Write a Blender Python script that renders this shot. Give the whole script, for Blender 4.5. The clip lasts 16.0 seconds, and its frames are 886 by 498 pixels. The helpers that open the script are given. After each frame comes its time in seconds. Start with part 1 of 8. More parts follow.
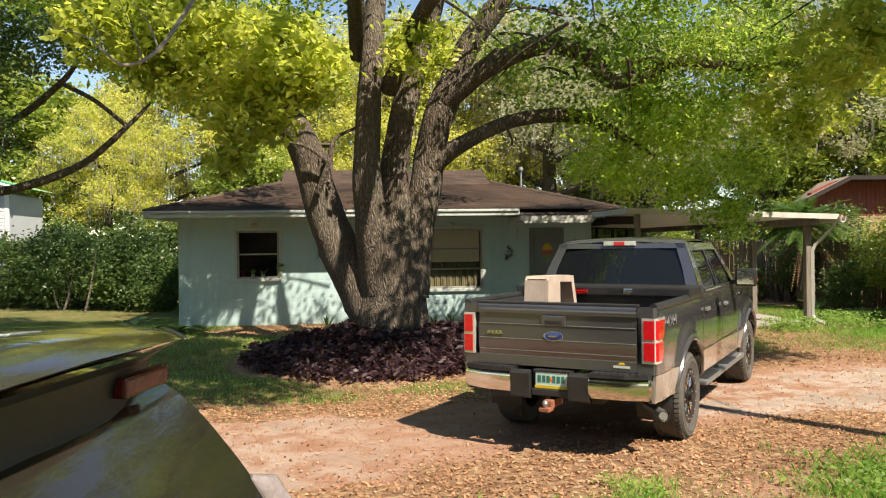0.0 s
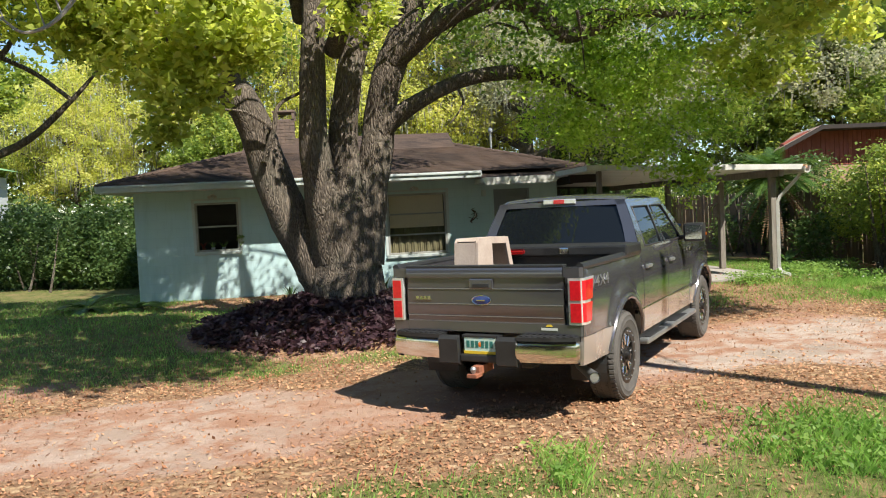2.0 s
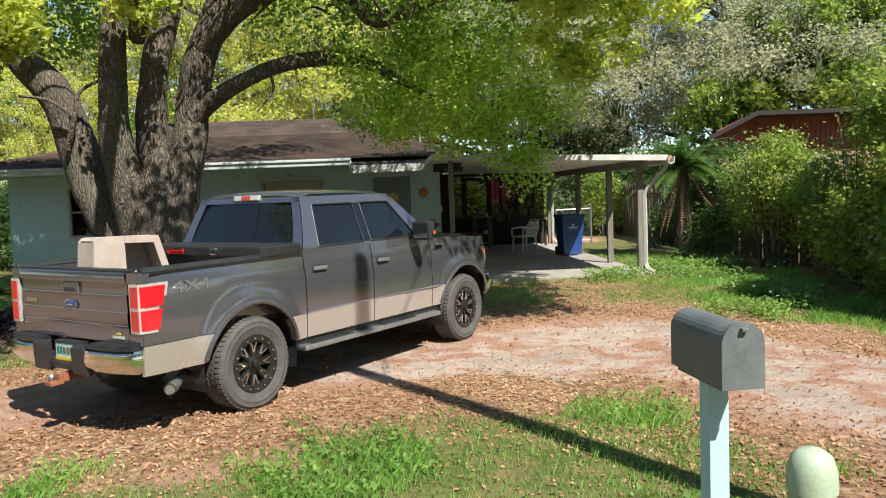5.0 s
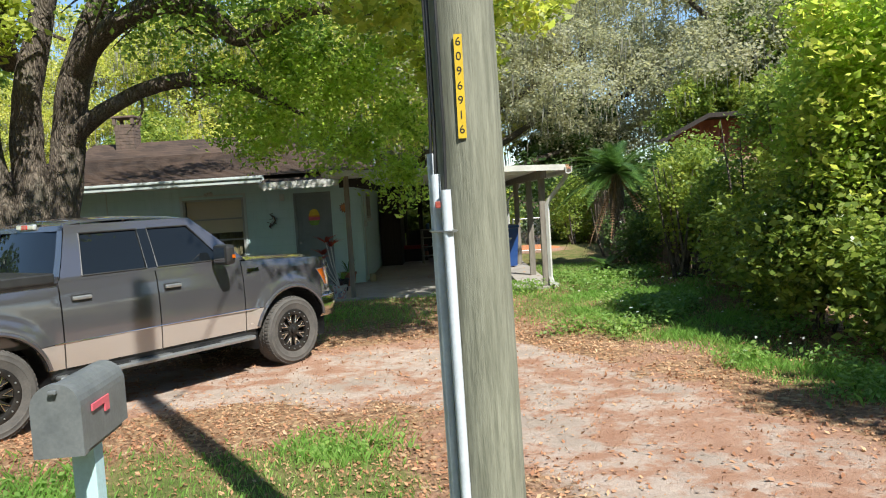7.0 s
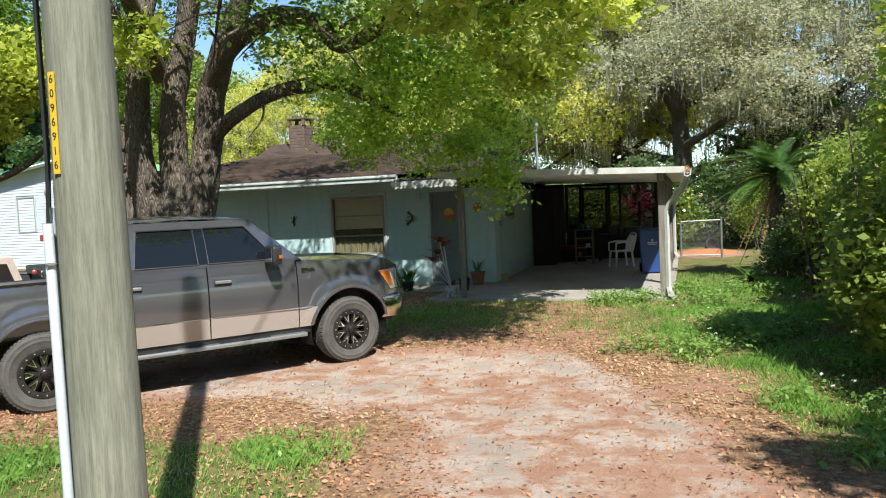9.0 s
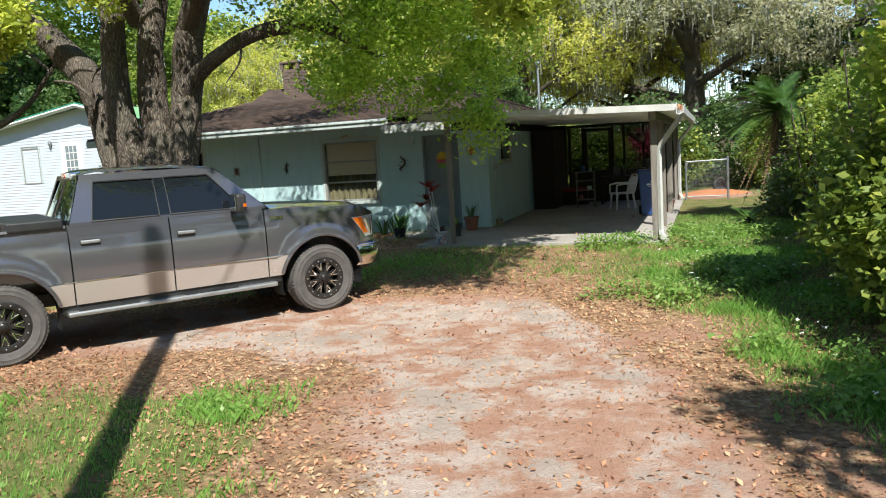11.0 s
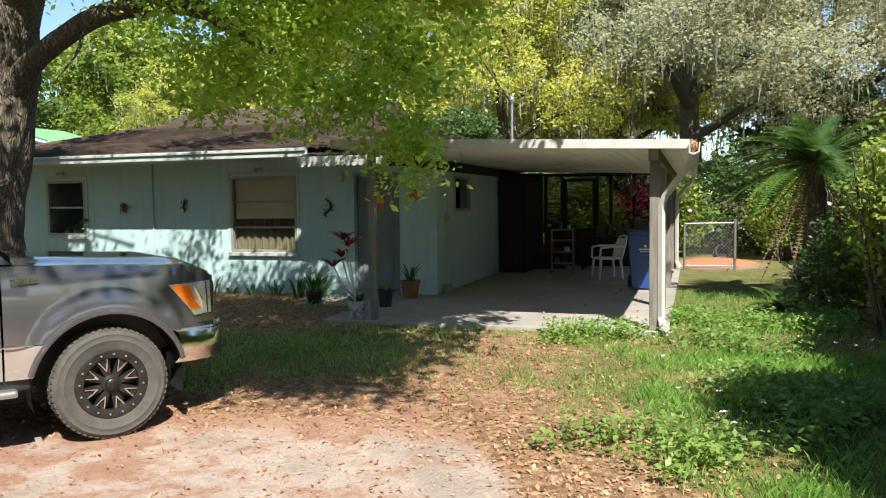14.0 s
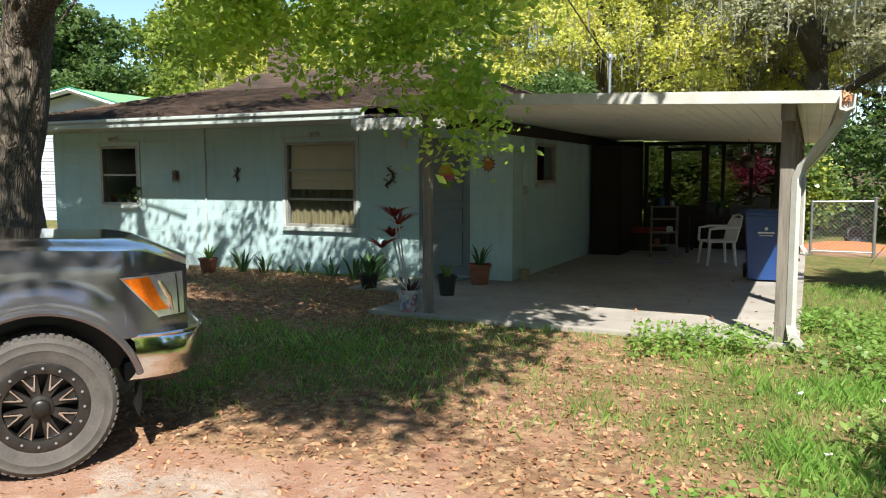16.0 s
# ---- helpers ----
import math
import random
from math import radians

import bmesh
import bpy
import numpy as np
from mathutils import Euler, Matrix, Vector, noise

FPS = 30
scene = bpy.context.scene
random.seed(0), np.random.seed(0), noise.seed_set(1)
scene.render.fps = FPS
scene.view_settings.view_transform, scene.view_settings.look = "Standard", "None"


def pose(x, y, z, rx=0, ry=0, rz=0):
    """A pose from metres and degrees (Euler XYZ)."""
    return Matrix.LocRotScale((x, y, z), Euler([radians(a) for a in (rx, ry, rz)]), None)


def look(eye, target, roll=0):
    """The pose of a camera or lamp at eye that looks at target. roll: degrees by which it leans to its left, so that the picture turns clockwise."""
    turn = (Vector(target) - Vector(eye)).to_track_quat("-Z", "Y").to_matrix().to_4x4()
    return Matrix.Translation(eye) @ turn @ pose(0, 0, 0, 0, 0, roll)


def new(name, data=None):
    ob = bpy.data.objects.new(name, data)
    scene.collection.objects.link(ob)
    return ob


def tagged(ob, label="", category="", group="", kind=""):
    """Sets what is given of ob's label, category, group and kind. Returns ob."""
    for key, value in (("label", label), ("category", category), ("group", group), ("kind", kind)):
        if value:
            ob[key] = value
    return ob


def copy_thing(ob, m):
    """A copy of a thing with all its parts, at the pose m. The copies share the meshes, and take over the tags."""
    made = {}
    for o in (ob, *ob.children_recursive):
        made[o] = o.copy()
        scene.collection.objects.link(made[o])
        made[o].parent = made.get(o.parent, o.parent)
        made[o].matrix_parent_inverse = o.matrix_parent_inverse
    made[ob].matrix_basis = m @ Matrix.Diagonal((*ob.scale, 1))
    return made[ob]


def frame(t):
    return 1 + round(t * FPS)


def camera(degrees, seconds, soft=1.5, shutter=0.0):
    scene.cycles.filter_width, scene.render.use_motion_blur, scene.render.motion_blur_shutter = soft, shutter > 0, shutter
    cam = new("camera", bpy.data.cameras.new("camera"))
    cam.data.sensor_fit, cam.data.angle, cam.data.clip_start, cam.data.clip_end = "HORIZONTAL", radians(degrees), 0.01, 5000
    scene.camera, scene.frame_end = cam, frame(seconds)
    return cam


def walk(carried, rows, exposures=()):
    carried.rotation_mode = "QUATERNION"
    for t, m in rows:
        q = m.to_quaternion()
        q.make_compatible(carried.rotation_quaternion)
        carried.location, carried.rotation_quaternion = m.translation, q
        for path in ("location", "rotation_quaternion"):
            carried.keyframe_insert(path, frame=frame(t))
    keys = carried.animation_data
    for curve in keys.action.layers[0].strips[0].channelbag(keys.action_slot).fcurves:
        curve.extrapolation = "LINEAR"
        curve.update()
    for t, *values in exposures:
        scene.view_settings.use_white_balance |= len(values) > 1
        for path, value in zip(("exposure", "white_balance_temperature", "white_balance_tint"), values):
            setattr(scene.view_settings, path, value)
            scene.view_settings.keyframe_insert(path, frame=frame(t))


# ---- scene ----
cam = camera(59.1, 16.0, soft=1.1)
PATH = [
    (0, (0.136, -0.27, 1.973), (0.384, 1.715, 1.961), -0.7),
    (0.5, (0.289, -0.171, 1.969), (0.54, 1.813, 1.92), -1.3),
    (1, (0.398, -0.201, 1.98), (0.677, 1.778, 1.916), -1.7),
    (1.5, (0.472, -0.116, 1.972), (0.778, 1.859, 1.891), -2.4),
    (2, (0.803, -0.08, 1.935), (1.068, 1.9, 1.834), -2.8),
    (2.5, (1.337, -0.058, 1.911), (1.561, 1.926, 1.802), -3.4),
    (3, (1.932, -0.007, 1.932), (2.184, 1.973, 1.801), -3.3),
    (3.5, (2.67, -0.012, 1.96), (2.939, 1.964, 1.807), -2.2),
    (3.7, (2.958, 0.013, 1.941), (3.222, 1.989, 1.774), -1.8),
    (5.8, (6.02, -0.061, 1.944), (6.083, 1.935, 1.835), -2.8),
    (6, (6.302, -0.018, 1.977), (6.374, 1.978, 1.878), -3.1),
    (6.5, (7.044, -0.01, 1.988), (7.101, 1.988, 1.897), -4.0),
    (7, (7.745, 0.149, 1.959), (7.74, 2.145, 1.837), -3.6),
    (7.3, (8.193, 0.245, 1.965), (8.064, 2.236, 1.833), -2.7),
    (7.5, (8.46, 0.225, 1.964), (8.236, 2.21, 1.834), -2.9),
    (8, (9.045, 0.425, 1.965), (8.649, 2.38, 1.82), -2.4),
    (8.5, (9.626, 0.57, 1.974), (9.097, 2.495, 1.851), -2.1),
    (8.7, (9.807, 0.607, 1.996), (9.239, 2.521, 1.886), -2.3),
    (10.8, (10.536, 1.038, 1.993), (9.885, 2.919, 1.798), -3.5),
    (11, (10.517, 1.142, 1.956), (9.865, 3.016, 1.71), -3.6),
    (11.5, (10.346, 1.621, 1.972), (9.75, 3.503, 1.65), -2.9),
    (12, (10.278, 2.265, 1.923), (9.748, 4.168, 1.61), -3.3),
    (12.5, (10.206, 2.901, 1.879), (9.741, 4.832, 1.653), -3.3),
    (13, (10.15, 3.756, 1.857), (9.642, 5.684, 1.704), -2.9),
    (13.5, (10.056, 4.472, 1.817), (9.476, 6.379, 1.651), -2.6),
    (14, (10.064, 5.161, 1.815), (9.453, 7.062, 1.696), -0.7),
    (14.5, (10.035, 5.764, 1.798), (9.36, 7.645, 1.712), 0.0),
    (15, (9.957, 6.341, 1.777), (9.181, 8.182, 1.682), -0.0),
    (15.5, (9.862, 6.783, 1.788), (9.009, 8.588, 1.67), -1.0),
    (16, (9.815, 7.033, 1.801), (8.97, 8.835, 1.611), -0.1),
]
walk(cam, [(t, look(eye, target, roll)) for t, eye, target, roll in PATH],
     exposures=[(0.0, 0.80, 7200, 11), (0.7, 0.80, 6800, 10), (2.5, 0.78, 6300, 8), (7.0, 0.74, 6050, 6), (11.5, 0.76, 5950, 6), (13.0, 0.82, 6050, 7), (14.5, 0.94, 6250, 8), (16.0, 0.97, 6200, 8)])


# ---- sky and sun ----
SUN_EL, SUN_DIR = 49.0, (0.53, -0.85)
world = bpy.data.worlds.new("sky")
scene.world = world
world.use_nodes = True
wn = world.node_tree.nodes
sky = wn.new("ShaderNodeTexSky")
sky.sky_type, sky.sun_disc = "NISHITA", False
sky.sun_elevation, sky.sun_rotation = radians(SUN_EL), math.atan2(SUN_DIR[0], SUN_DIR[1])
sky.air_density, sky.dust_density, sky.ozone_density = 1.0, 0.05, 2.5
wn["Background"].inputs["Strength"].default_value = 0.105
world.node_tree.links.new(sky.outputs["Color"], wn["Background"].inputs["Color"])
sun = new("sun", bpy.data.lights.new("sun", "SUN"))
sun.data.energy, sun.data.angle, sun.data.color = 5.7, radians(0.55), (1.0, 0.93, 0.82)
ch = math.cos(radians(SUN_EL)) / math.hypot(*SUN_DIR)
sun.matrix_world = look((SUN_DIR[0] * ch * 40, SUN_DIR[1] * ch * 40, math.sin(radians(SUN_EL)) * 40), (0, 0, 0))


# ---- materials ----
class Nodes:
    """A small builder of node trees."""

    def __init__(self, name):
        self.m = bpy.data.materials.new(name)
        self.m.use_nodes = True
        self.t = self.m.node_tree
        self.b = self.t.nodes["Principled BSDF"]
        self.out = self.t.nodes["Material Output"]
        self.co = self.add("ShaderNodeTexCoord").outputs["Object"]

    def add(self, kind, **inputs):
        n = self.t.nodes.new(kind)
        for k, v in inputs.items():
            self.put(n, k.replace("_", " "), v)
        return n

    def put(self, n, key, v):
        s = n.inputs[key]
        if isinstance(v, bpy.types.NodeSocket):
            self.t.links.new(v, s)
        else:
            s.default_value = v

    def noise(self, scale, detail=4, rough=0.6, co=None):
        return self.add("ShaderNodeTexNoise", Vector=co or self.co, Scale=scale, Detail=detail, Roughness=rough).outputs["Fac"]

    def stretch(self, sx, sy, sz):
        return self.add("ShaderNodeMapping", Vector=self.co, Scale=(sx, sy, sz)).outputs["Vector"]

    def ramp(self, fac, stops):
        n = self.add("ShaderNodeValToRGB", Fac=fac)
        e = n.color_ramp.elements
        while len(e) < len(stops):
            e.new(0.5)
        for k, (p, c) in zip(e, stops):
            k.position, k.color = p, (*c, 1)
        return n.outputs["Color"]

    def step(self, fac, lo, hi, a=0.0, b=1.0):
        n = self.add("ShaderNodeMapRange", Value=fac)
        n.inputs["From Min"].default_value, n.inputs["From Max"].default_value = lo, hi
        n.inputs["To Min"].default_value, n.inputs["To Max"].default_value = a, b
        return n.outputs["Result"]

    def mix(self, fac, a, b, how="MIX"):
        n = self.add("ShaderNodeMix")
        n.data_type, n.blend_type = "RGBA", how
        for k, v in ((0, fac), (6, a), (7, b)):
            if isinstance(v, bpy.types.NodeSocket):
                self.t.links.new(v, n.inputs[k])
            else:
                n.inputs[k].default_value = (*v, 1) if isinstance(v, tuple) else v
        return n.outputs[2]

    def math(self, how, a, b=0.0):
        n = self.add("ShaderNodeMath")
        n.operation = how
        for k, v in ((0, a), (1, b)):
            if isinstance(v, bpy.types.NodeSocket):
                self.t.links.new(v, n.inputs[k])
            else:
                n.inputs[k].default_value = v
        return n.outputs[0]

    def bump(self, height, strength=0.4, dist=0.02):
        n = self.add("ShaderNodeBump", Height=height, Strength=strength, Distance=dist)
        self.t.links.new(n.outputs["Normal"], self.b.inputs["Normal"])

    def done(self, color, rough=0.6, metal=0.0, coat=0.0, spec=0.5):
        self.put(self.b, "Base Color", (*color, 1) if isinstance(color, tuple) else color)
        self.put(self.b, "Roughness", rough)
        self.put(self.b, "Metallic", metal)
        self.put(self.b, "Coat Weight", coat)
        self.put(self.b, "Coat Roughness", 0.04)
        self.put(self.b, "Specular IOR Level", spec)
        return self.m


def plain(name, c1, c2=None, scale=6.0, rough=0.6, metal=0.0, bump=0.15, dist=0.006, coat=0.0, fine=60.0):
    """A surface that varies at two scales between two colours."""
    n = Nodes(name)
    c2 = c2 or tuple(0.7 * k for k in c1)
    big, small = n.noise(scale), n.noise(fine, 3)
    col = n.mix(n.step(big, 0.35, 0.7), c1, c2)
    col = n.mix(n.step(small, 0.35, 0.75, 0, 0.35), col, tuple(0.55 * k for k in c1))
    n.bump(n.math("ADD", small, big), bump, dist)
    return n.done(col, n.step(big, 0.3, 0.7, rough * 0.88, min(1, rough * 1.1)), metal, coat)


def leaf_mat(name, stops, trans=0.45, rough=0.45):
    n = Nodes(name)
    rnd = n.add("ShaderNodeNewGeometry").outputs["Random Per Island"]
    big = n.noise(0.55, 2)
    col = n.ramp(n.math("ADD", n.math("MULTIPLY", rnd, 0.55), n.math("MULTIPLY", n.step(big, 0.3, 0.7), 0.45)), stops)
    n.done(col, rough, spec=0.35)
    t = n.add("ShaderNodeBsdfTranslucent", Color=n.mix(1.0, col, n.mix(1.0, col, (0.55, 0.54, 0.2), "MULTIPLY"), "ADD"))
    mixer = n.add("ShaderNodeMixShader", Fac=trans)
    n.t.links.new(n.b.outputs[0], mixer.inputs[1])
    n.t.links.new(t.outputs[0], mixer.inputs[2])
    n.t.links.new(mixer.outputs[0], n.out.inputs["Surface"])
    return n.m


def wood_mat(name, dark, light, axis="z", rough=0.8, grain=1.0):
    n = Nodes(name)
    k = {"x": (0.6, 9, 9), "y": (9, 0.6, 9), "z": (9, 9, 0.6)}[axis]
    co = n.stretch(*k)
    g = n.noise(2.6 * grain, 6, 0.7, co)
    f = n.noise(12 * grain, 4, 0.7, co)
    blot = n.noise(1.3, 3)
    col = n.mix(n.step(g, 0.35, 0.68), dark, light)
    col = n.mix(n.step(f, 0.5, 0.75, 0, 0.55), col, tuple(0.45 * c for c in dark))
    col = n.mix(n.step(blot, 0.4, 0.75, 0, 0.4), col, tuple(0.6 * c for c in light))
    n.bump(n.math("ADD", g, f), 0.5, 0.006)
    return n.done(col, rough)


def make_block_wall(name, c1, c2):
    """Painted concrete block: faint courses under thick paint, with stains."""
    n = Nodes(name)
    geo = n.add("ShaderNodeSeparateXYZ", Vector=n.co)
    along = n.math("ADD", geo.outputs["X"], geo.outputs["Y"])
    co = n.add("ShaderNodeCombineXYZ", X=along, Y=geo.outputs["Z"]).outputs[0]
    br = n.add("ShaderNodeTexBrick", Vector=co, Scale=1.0)
    br.inputs["Mortar Size"].default_value, br.inputs["Mortar Smooth"].default_value = 0.006, 0.6
    br.inputs["Brick Width"].default_value, br.inputs["Row Height"].default_value = 0.4, 0.2
    big, small = n.noise(0.9, 5), n.noise(45, 4)
    streak = n.noise(3, 5, 0.65, n.stretch(2.2, 2.2, 0.25))
    col = n.mix(n.step(big, 0.35, 0.7), c1, c2)
    col = n.mix(n.step(streak, 0.5, 0.8, 0, 0.35), col, tuple(0.55 * k for k in c1))
    col = n.mix(n.step(br.outputs["Fac"], 0, 1, 0, 0.16), col, tuple(0.5 * k for k in c1))
    n.bump(n.math("SUBTRACT", n.math("MULTIPLY", small, 0.35), br.outputs["Fac"]), 0.35, 0.008)
    return n.done(col, 0.75)


def make_shingle():
    n = Nodes("asphalt_shingle")
    geo = n.add("ShaderNodeSeparateXYZ", Vector=n.co)
    co = n.add("ShaderNodeCombineXYZ", X=n.math("ADD", geo.outputs["X"], geo.outputs["Y"]), Y=n.math("MULTIPLY", geo.outputs["Z"], 1.0)).outputs[0]
    tab = n.add("ShaderNodeTexBrick", Vector=co, Scale=1.0, Color1=(0.075, 0.052, 0.04, 1), Color2=(0.035, 0.026, 0.021, 1), Mortar=(0.02, 0.016, 0.016, 1))
    tab.inputs["Brick Width"].default_value, tab.inputs["Row Height"].default_value, tab.inputs["Mortar Size"].default_value = 0.3, 0.058, 0.003
    big, grit = n.noise(0.8, 4), n.noise(180, 2)
    # broad patches lightened in colour to suggest sun dapples on the roof
    col = n.mix(n.step(big, 0.4, 0.72, 0, 0.6), tab.outputs["Color"], (0.13, 0.083, 0.058))
    col = n.mix(n.step(grit, 0.45, 0.7, 0, 0.4), col, (0.12, 0.085, 0.068))
    n.bump(n.math("ADD", grit, tab.outputs["Fac"]), 0.4, 0.01)
    return n.done(col, 0.95, spec=0.2)


def make_bark():
    n = Nodes("oak_bark")
    co = n.stretch(1, 1, 0.2)
    v = n.add("ShaderNodeTexVoronoi", Vector=n.mix(0.2, co, n.add("ShaderNodeTexNoise", Vector=co, Scale=6.0).outputs["Color"]), Scale=34.0)
    v.feature = "DISTANCE_TO_EDGE"
    ridge = n.step(v.outputs["Distance"], 0.0, 0.28)
    f, big = n.noise(40, 5), n.noise(1.4, 4)
    col = n.mix(ridge, (0.05, 0.039, 0.03), (0.16, 0.125, 0.096))
    col = n.mix(n.step(f, 0.35, 0.75, 0, 0.45), col, (0.27, 0.232, 0.19))
    col = n.mix(n.step(big, 0.5, 0.75, 0, 0.5), col, (0.16, 0.155, 0.12))
    n.bump(n.math("ADD", n.math("MULTIPLY", ridge, 1.6), n.math("MULTIPLY", f, 0.5)), 0.8, 0.016)
    return n.done(col, 0.95, spec=0.2)


def make_ground():
    """Soil, sand, leaf litter and turf, mixed by the painted weights of the sheet."""
    n = Nodes("yard_ground")

    def weight(name):
        a = n.add("ShaderNodeAttribute")
        a.attribute_name = name
        return a.outputs["Fac"]

    n1, n2, n3, n4 = n.noise(0.55, 5, 0.62), n.noise(2.6, 6, 0.68), n.noise(14, 5, 0.7), n.noise(75, 4, 0.7)
    soil = n.mix(n.step(n2, 0.35, 0.65), (0.35, 0.192, 0.126), (0.44, 0.285, 0.205))
    soil = n.mix(n.step(n.noise(6.5, 5, 0.7), 0.55, 0.68, 0, 0.5), soil, (0.29, 0.165, 0.11))
    sand = n.mix(n.step(n3, 0.35, 0.65), (0.53, 0.44, 0.375), (0.43, 0.33, 0.268))
    sand = n.mix(n.step(n.noise(1.1, 4, 0.6), 0.5, 0.62, 0, 0.75), sand, (0.345, 0.285, 0.235))
    worn = n.math("ADD", n.math("ADD", n.math("MULTIPLY", n1, 0.42), n.math("MULTIPLY", n2, 0.55)), n.math("MULTIPLY", n3, 0.2))
    dirt = n.mix(n.math("MULTIPLY", n.step(worn, 0.545, 0.615), n.step(weight("sand"), 0.15, 0.6)), soil, sand)
    vor = n.add("ShaderNodeTexVoronoi", Vector=n.mix(0.03, n.co, n.add("ShaderNodeTexNoise", Vector=n.co, Scale=30.0).outputs["Color"]), Scale=17.0)
    litter = n.ramp(n.add("ShaderNodeSeparateColor", Color=vor.outputs["Color"]).outputs[0], [(0.0, (0.19, 0.112, 0.066)), (0.3, (0.29, 0.17, 0.098)), (0.6, (0.37, 0.23, 0.135)), (0.85, (0.44, 0.285, 0.155)), (1.0, (0.54, 0.39, 0.24))])
    litter = n.mix(n.step(vor.outputs["Distance"], 0.35, 0.6, 0, 0.35), litter, (0.15, 0.09, 0.055))
    turf = n.ramp(n3, [(0.25, (0.06, 0.07, 0.02)), (0.5, (0.12, 0.145, 0.04)), (0.75, (0.22, 0.22, 0.08))])
    turf = n.mix(n.step(n2, 0.45, 0.7, 0, 0.8), turf, (0.34, 0.23, 0.12))
    wl = n.math("ADD", weight("litter"), n.math("MULTIPLY", n.math("SUBTRACT", n2, 0.5), 1.5))
    wl = n.math("ADD", wl, n.math("MULTIPLY", n.math("SUBTRACT", n3, 0.5), 0.8))
    wg = n.math("ADD", weight("turf"), n.math("MULTIPLY", n.math("SUBTRACT", n2, 0.5), 1.3))
    col = n.mix(n.step(wl, 0.4, 0.62), dirt, litter)
    col = n.mix(n.step(wg, 0.4, 0.62), col, turf)
    col = n.mix(n.step(n4, 0.3, 0.75, 0, 0.45), col, n.mix(1.0, col, (0.45, 0.42, 0.4), "MULTIPLY"))
    n.bump(n.math("ADD", n.math("MULTIPLY", n3, 1.2), n4), 0.8, 0.02)
    return n.done(col, 0.95, spec=0.15)


def make_concrete():
    n = Nodes("slab_concrete")
    big, mid, fine = n.noise(0.7, 5), n.noise(5, 5), n.noise(120, 3)
    col = n.mix(n.step(big, 0.35, 0.7), (0.37, 0.335, 0.295), (0.245, 0.222, 0.195))
    col = n.mix(n.step(mid, 0.5, 0.78, 0, 0.55), col, (0.15, 0.132, 0.115))
    col = n.mix(n.step(fine, 0.4, 0.7, 0, 0.25), col, (0.41, 0.38, 0.34))
    n.bump(n.math("ADD", fine, mid), 0.25, 0.004)
    return n.done(col, 0.85)


def make_glass(name, tint=(0.02, 0.025, 0.03), rough=0.03, clear=0.0):
    n = Nodes(name)
    n.done(tint, rough, spec=0.36)
    if clear:
        tr = n.add("ShaderNodeBsdfTransparent", Color=(0.95, 0.96, 0.96, 1))
        mixer = n.add("ShaderNodeMixShader", Fac=clear)
        n.t.links.new(n.b.outputs[0], mixer.inputs[1])
        n.t.links.new(tr.outputs[0], mixer.inputs[2])
        n.t.links.new(mixer.outputs[0], n.out.inputs["Surface"])
    return n.m


def make_paint(name, c, dust=(0.3, 0.25, 0.2), amount=0.25, metal=0.5):
    n = Nodes(name)
    big, fl, sm = n.noise(1.6, 5), n.noise(900, 2), n.noise(25, 4)
    z = n.add("ShaderNodeSeparateXYZ", Vector=n.co).outputs["Z"]
    low = n.step(z, 1.2, 0.5, 0.25, 1.0)
    grime = n.math("MULTIPLY", n.math("MULTIPLY", n.step(big, 0.3, 0.75, 0.3, 1), low), amount)
    col = n.mix(n.step(fl, 0.4, 0.6), tuple(0.96 * k for k in c), tuple(1.04 * k for k in c))
    col = n.mix(grime, col, dust)
    rough = n.math("ADD", n.step(sm, 0.3, 0.7, 0.13, 0.2), n.math("MULTIPLY", grime, 0.4))
    return n.done(col, rough, metal, 1.0)


def make_siding(name, c):
    n = Nodes(name)
    z = n.add("ShaderNodeSeparateXYZ", Vector=n.co).outputs["Z"]
    big, fine = n.noise(1.2, 4), n.noise(40, 3)
    col = n.mix(n.step(big, 0.4, 0.75, 0, 0.25), c, tuple(0.7 * k for k in c))
    n.bump(fine, 0.1, 0.004)
    return n.done(col, 0.55)


M_WALL = make_block_wall("blue_block_paint", (0.385, 0.53, 0.54), (0.445, 0.58, 0.588))
# near-black floor, partition and ceiling: the unlit room's shade as colour
M_WALL_IN = plain("unlit_interior", (0.05, 0.045, 0.04))
M_SHINGLE, M_BARK, M_GROUND, M_CONC = make_shingle(), make_bark(), make_ground(), make_concrete()
M_FASCIA = plain("fascia_paint", (0.42, 0.47, 0.46), (0.50, 0.54, 0.52), 3)
M_TRIM = plain("pale_trim_paint", (0.58, 0.57, 0.53), (0.45, 0.44, 0.40), 4)
M_PAN = plain("white_pan_metal", (0.82, 0.79, 0.73), (0.72, 0.685, 0.62), 1.2, 0.5)
M_GREYWOOD = wood_mat("weathered_grey_wood", (0.13, 0.11, 0.09), (0.27, 0.24, 0.20))
# dark wood lowered to near-black, the carport's deep shade put into its colour
M_DARKWOOD = wood_mat("shade_dark_wood", (0.014, 0.009, 0.007), (0.032, 0.021, 0.015))
M_FENCE = wood_mat("fence_wood", (0.11, 0.078, 0.053), (0.21, 0.16, 0.115))
M_POLE = wood_mat("utility_pole_wood", (0.135, 0.138, 0.1), (0.27, 0.27, 0.205), grain=1.9)
M_WHITE = plain("white_paint", (0.78, 0.77, 0.73), (0.62, 0.60, 0.55), 5, 0.55)
M_PLASTIC = plain("white_plastic", (0.75, 0.74, 0.70), (0.64, 0.62, 0.57), 4, 0.4, bump=0.03)
M_PVC = plain("grey_white_conduit", (0.60, 0.65, 0.70), (0.46, 0.50, 0.54), 5, 0.4, bump=0.05)
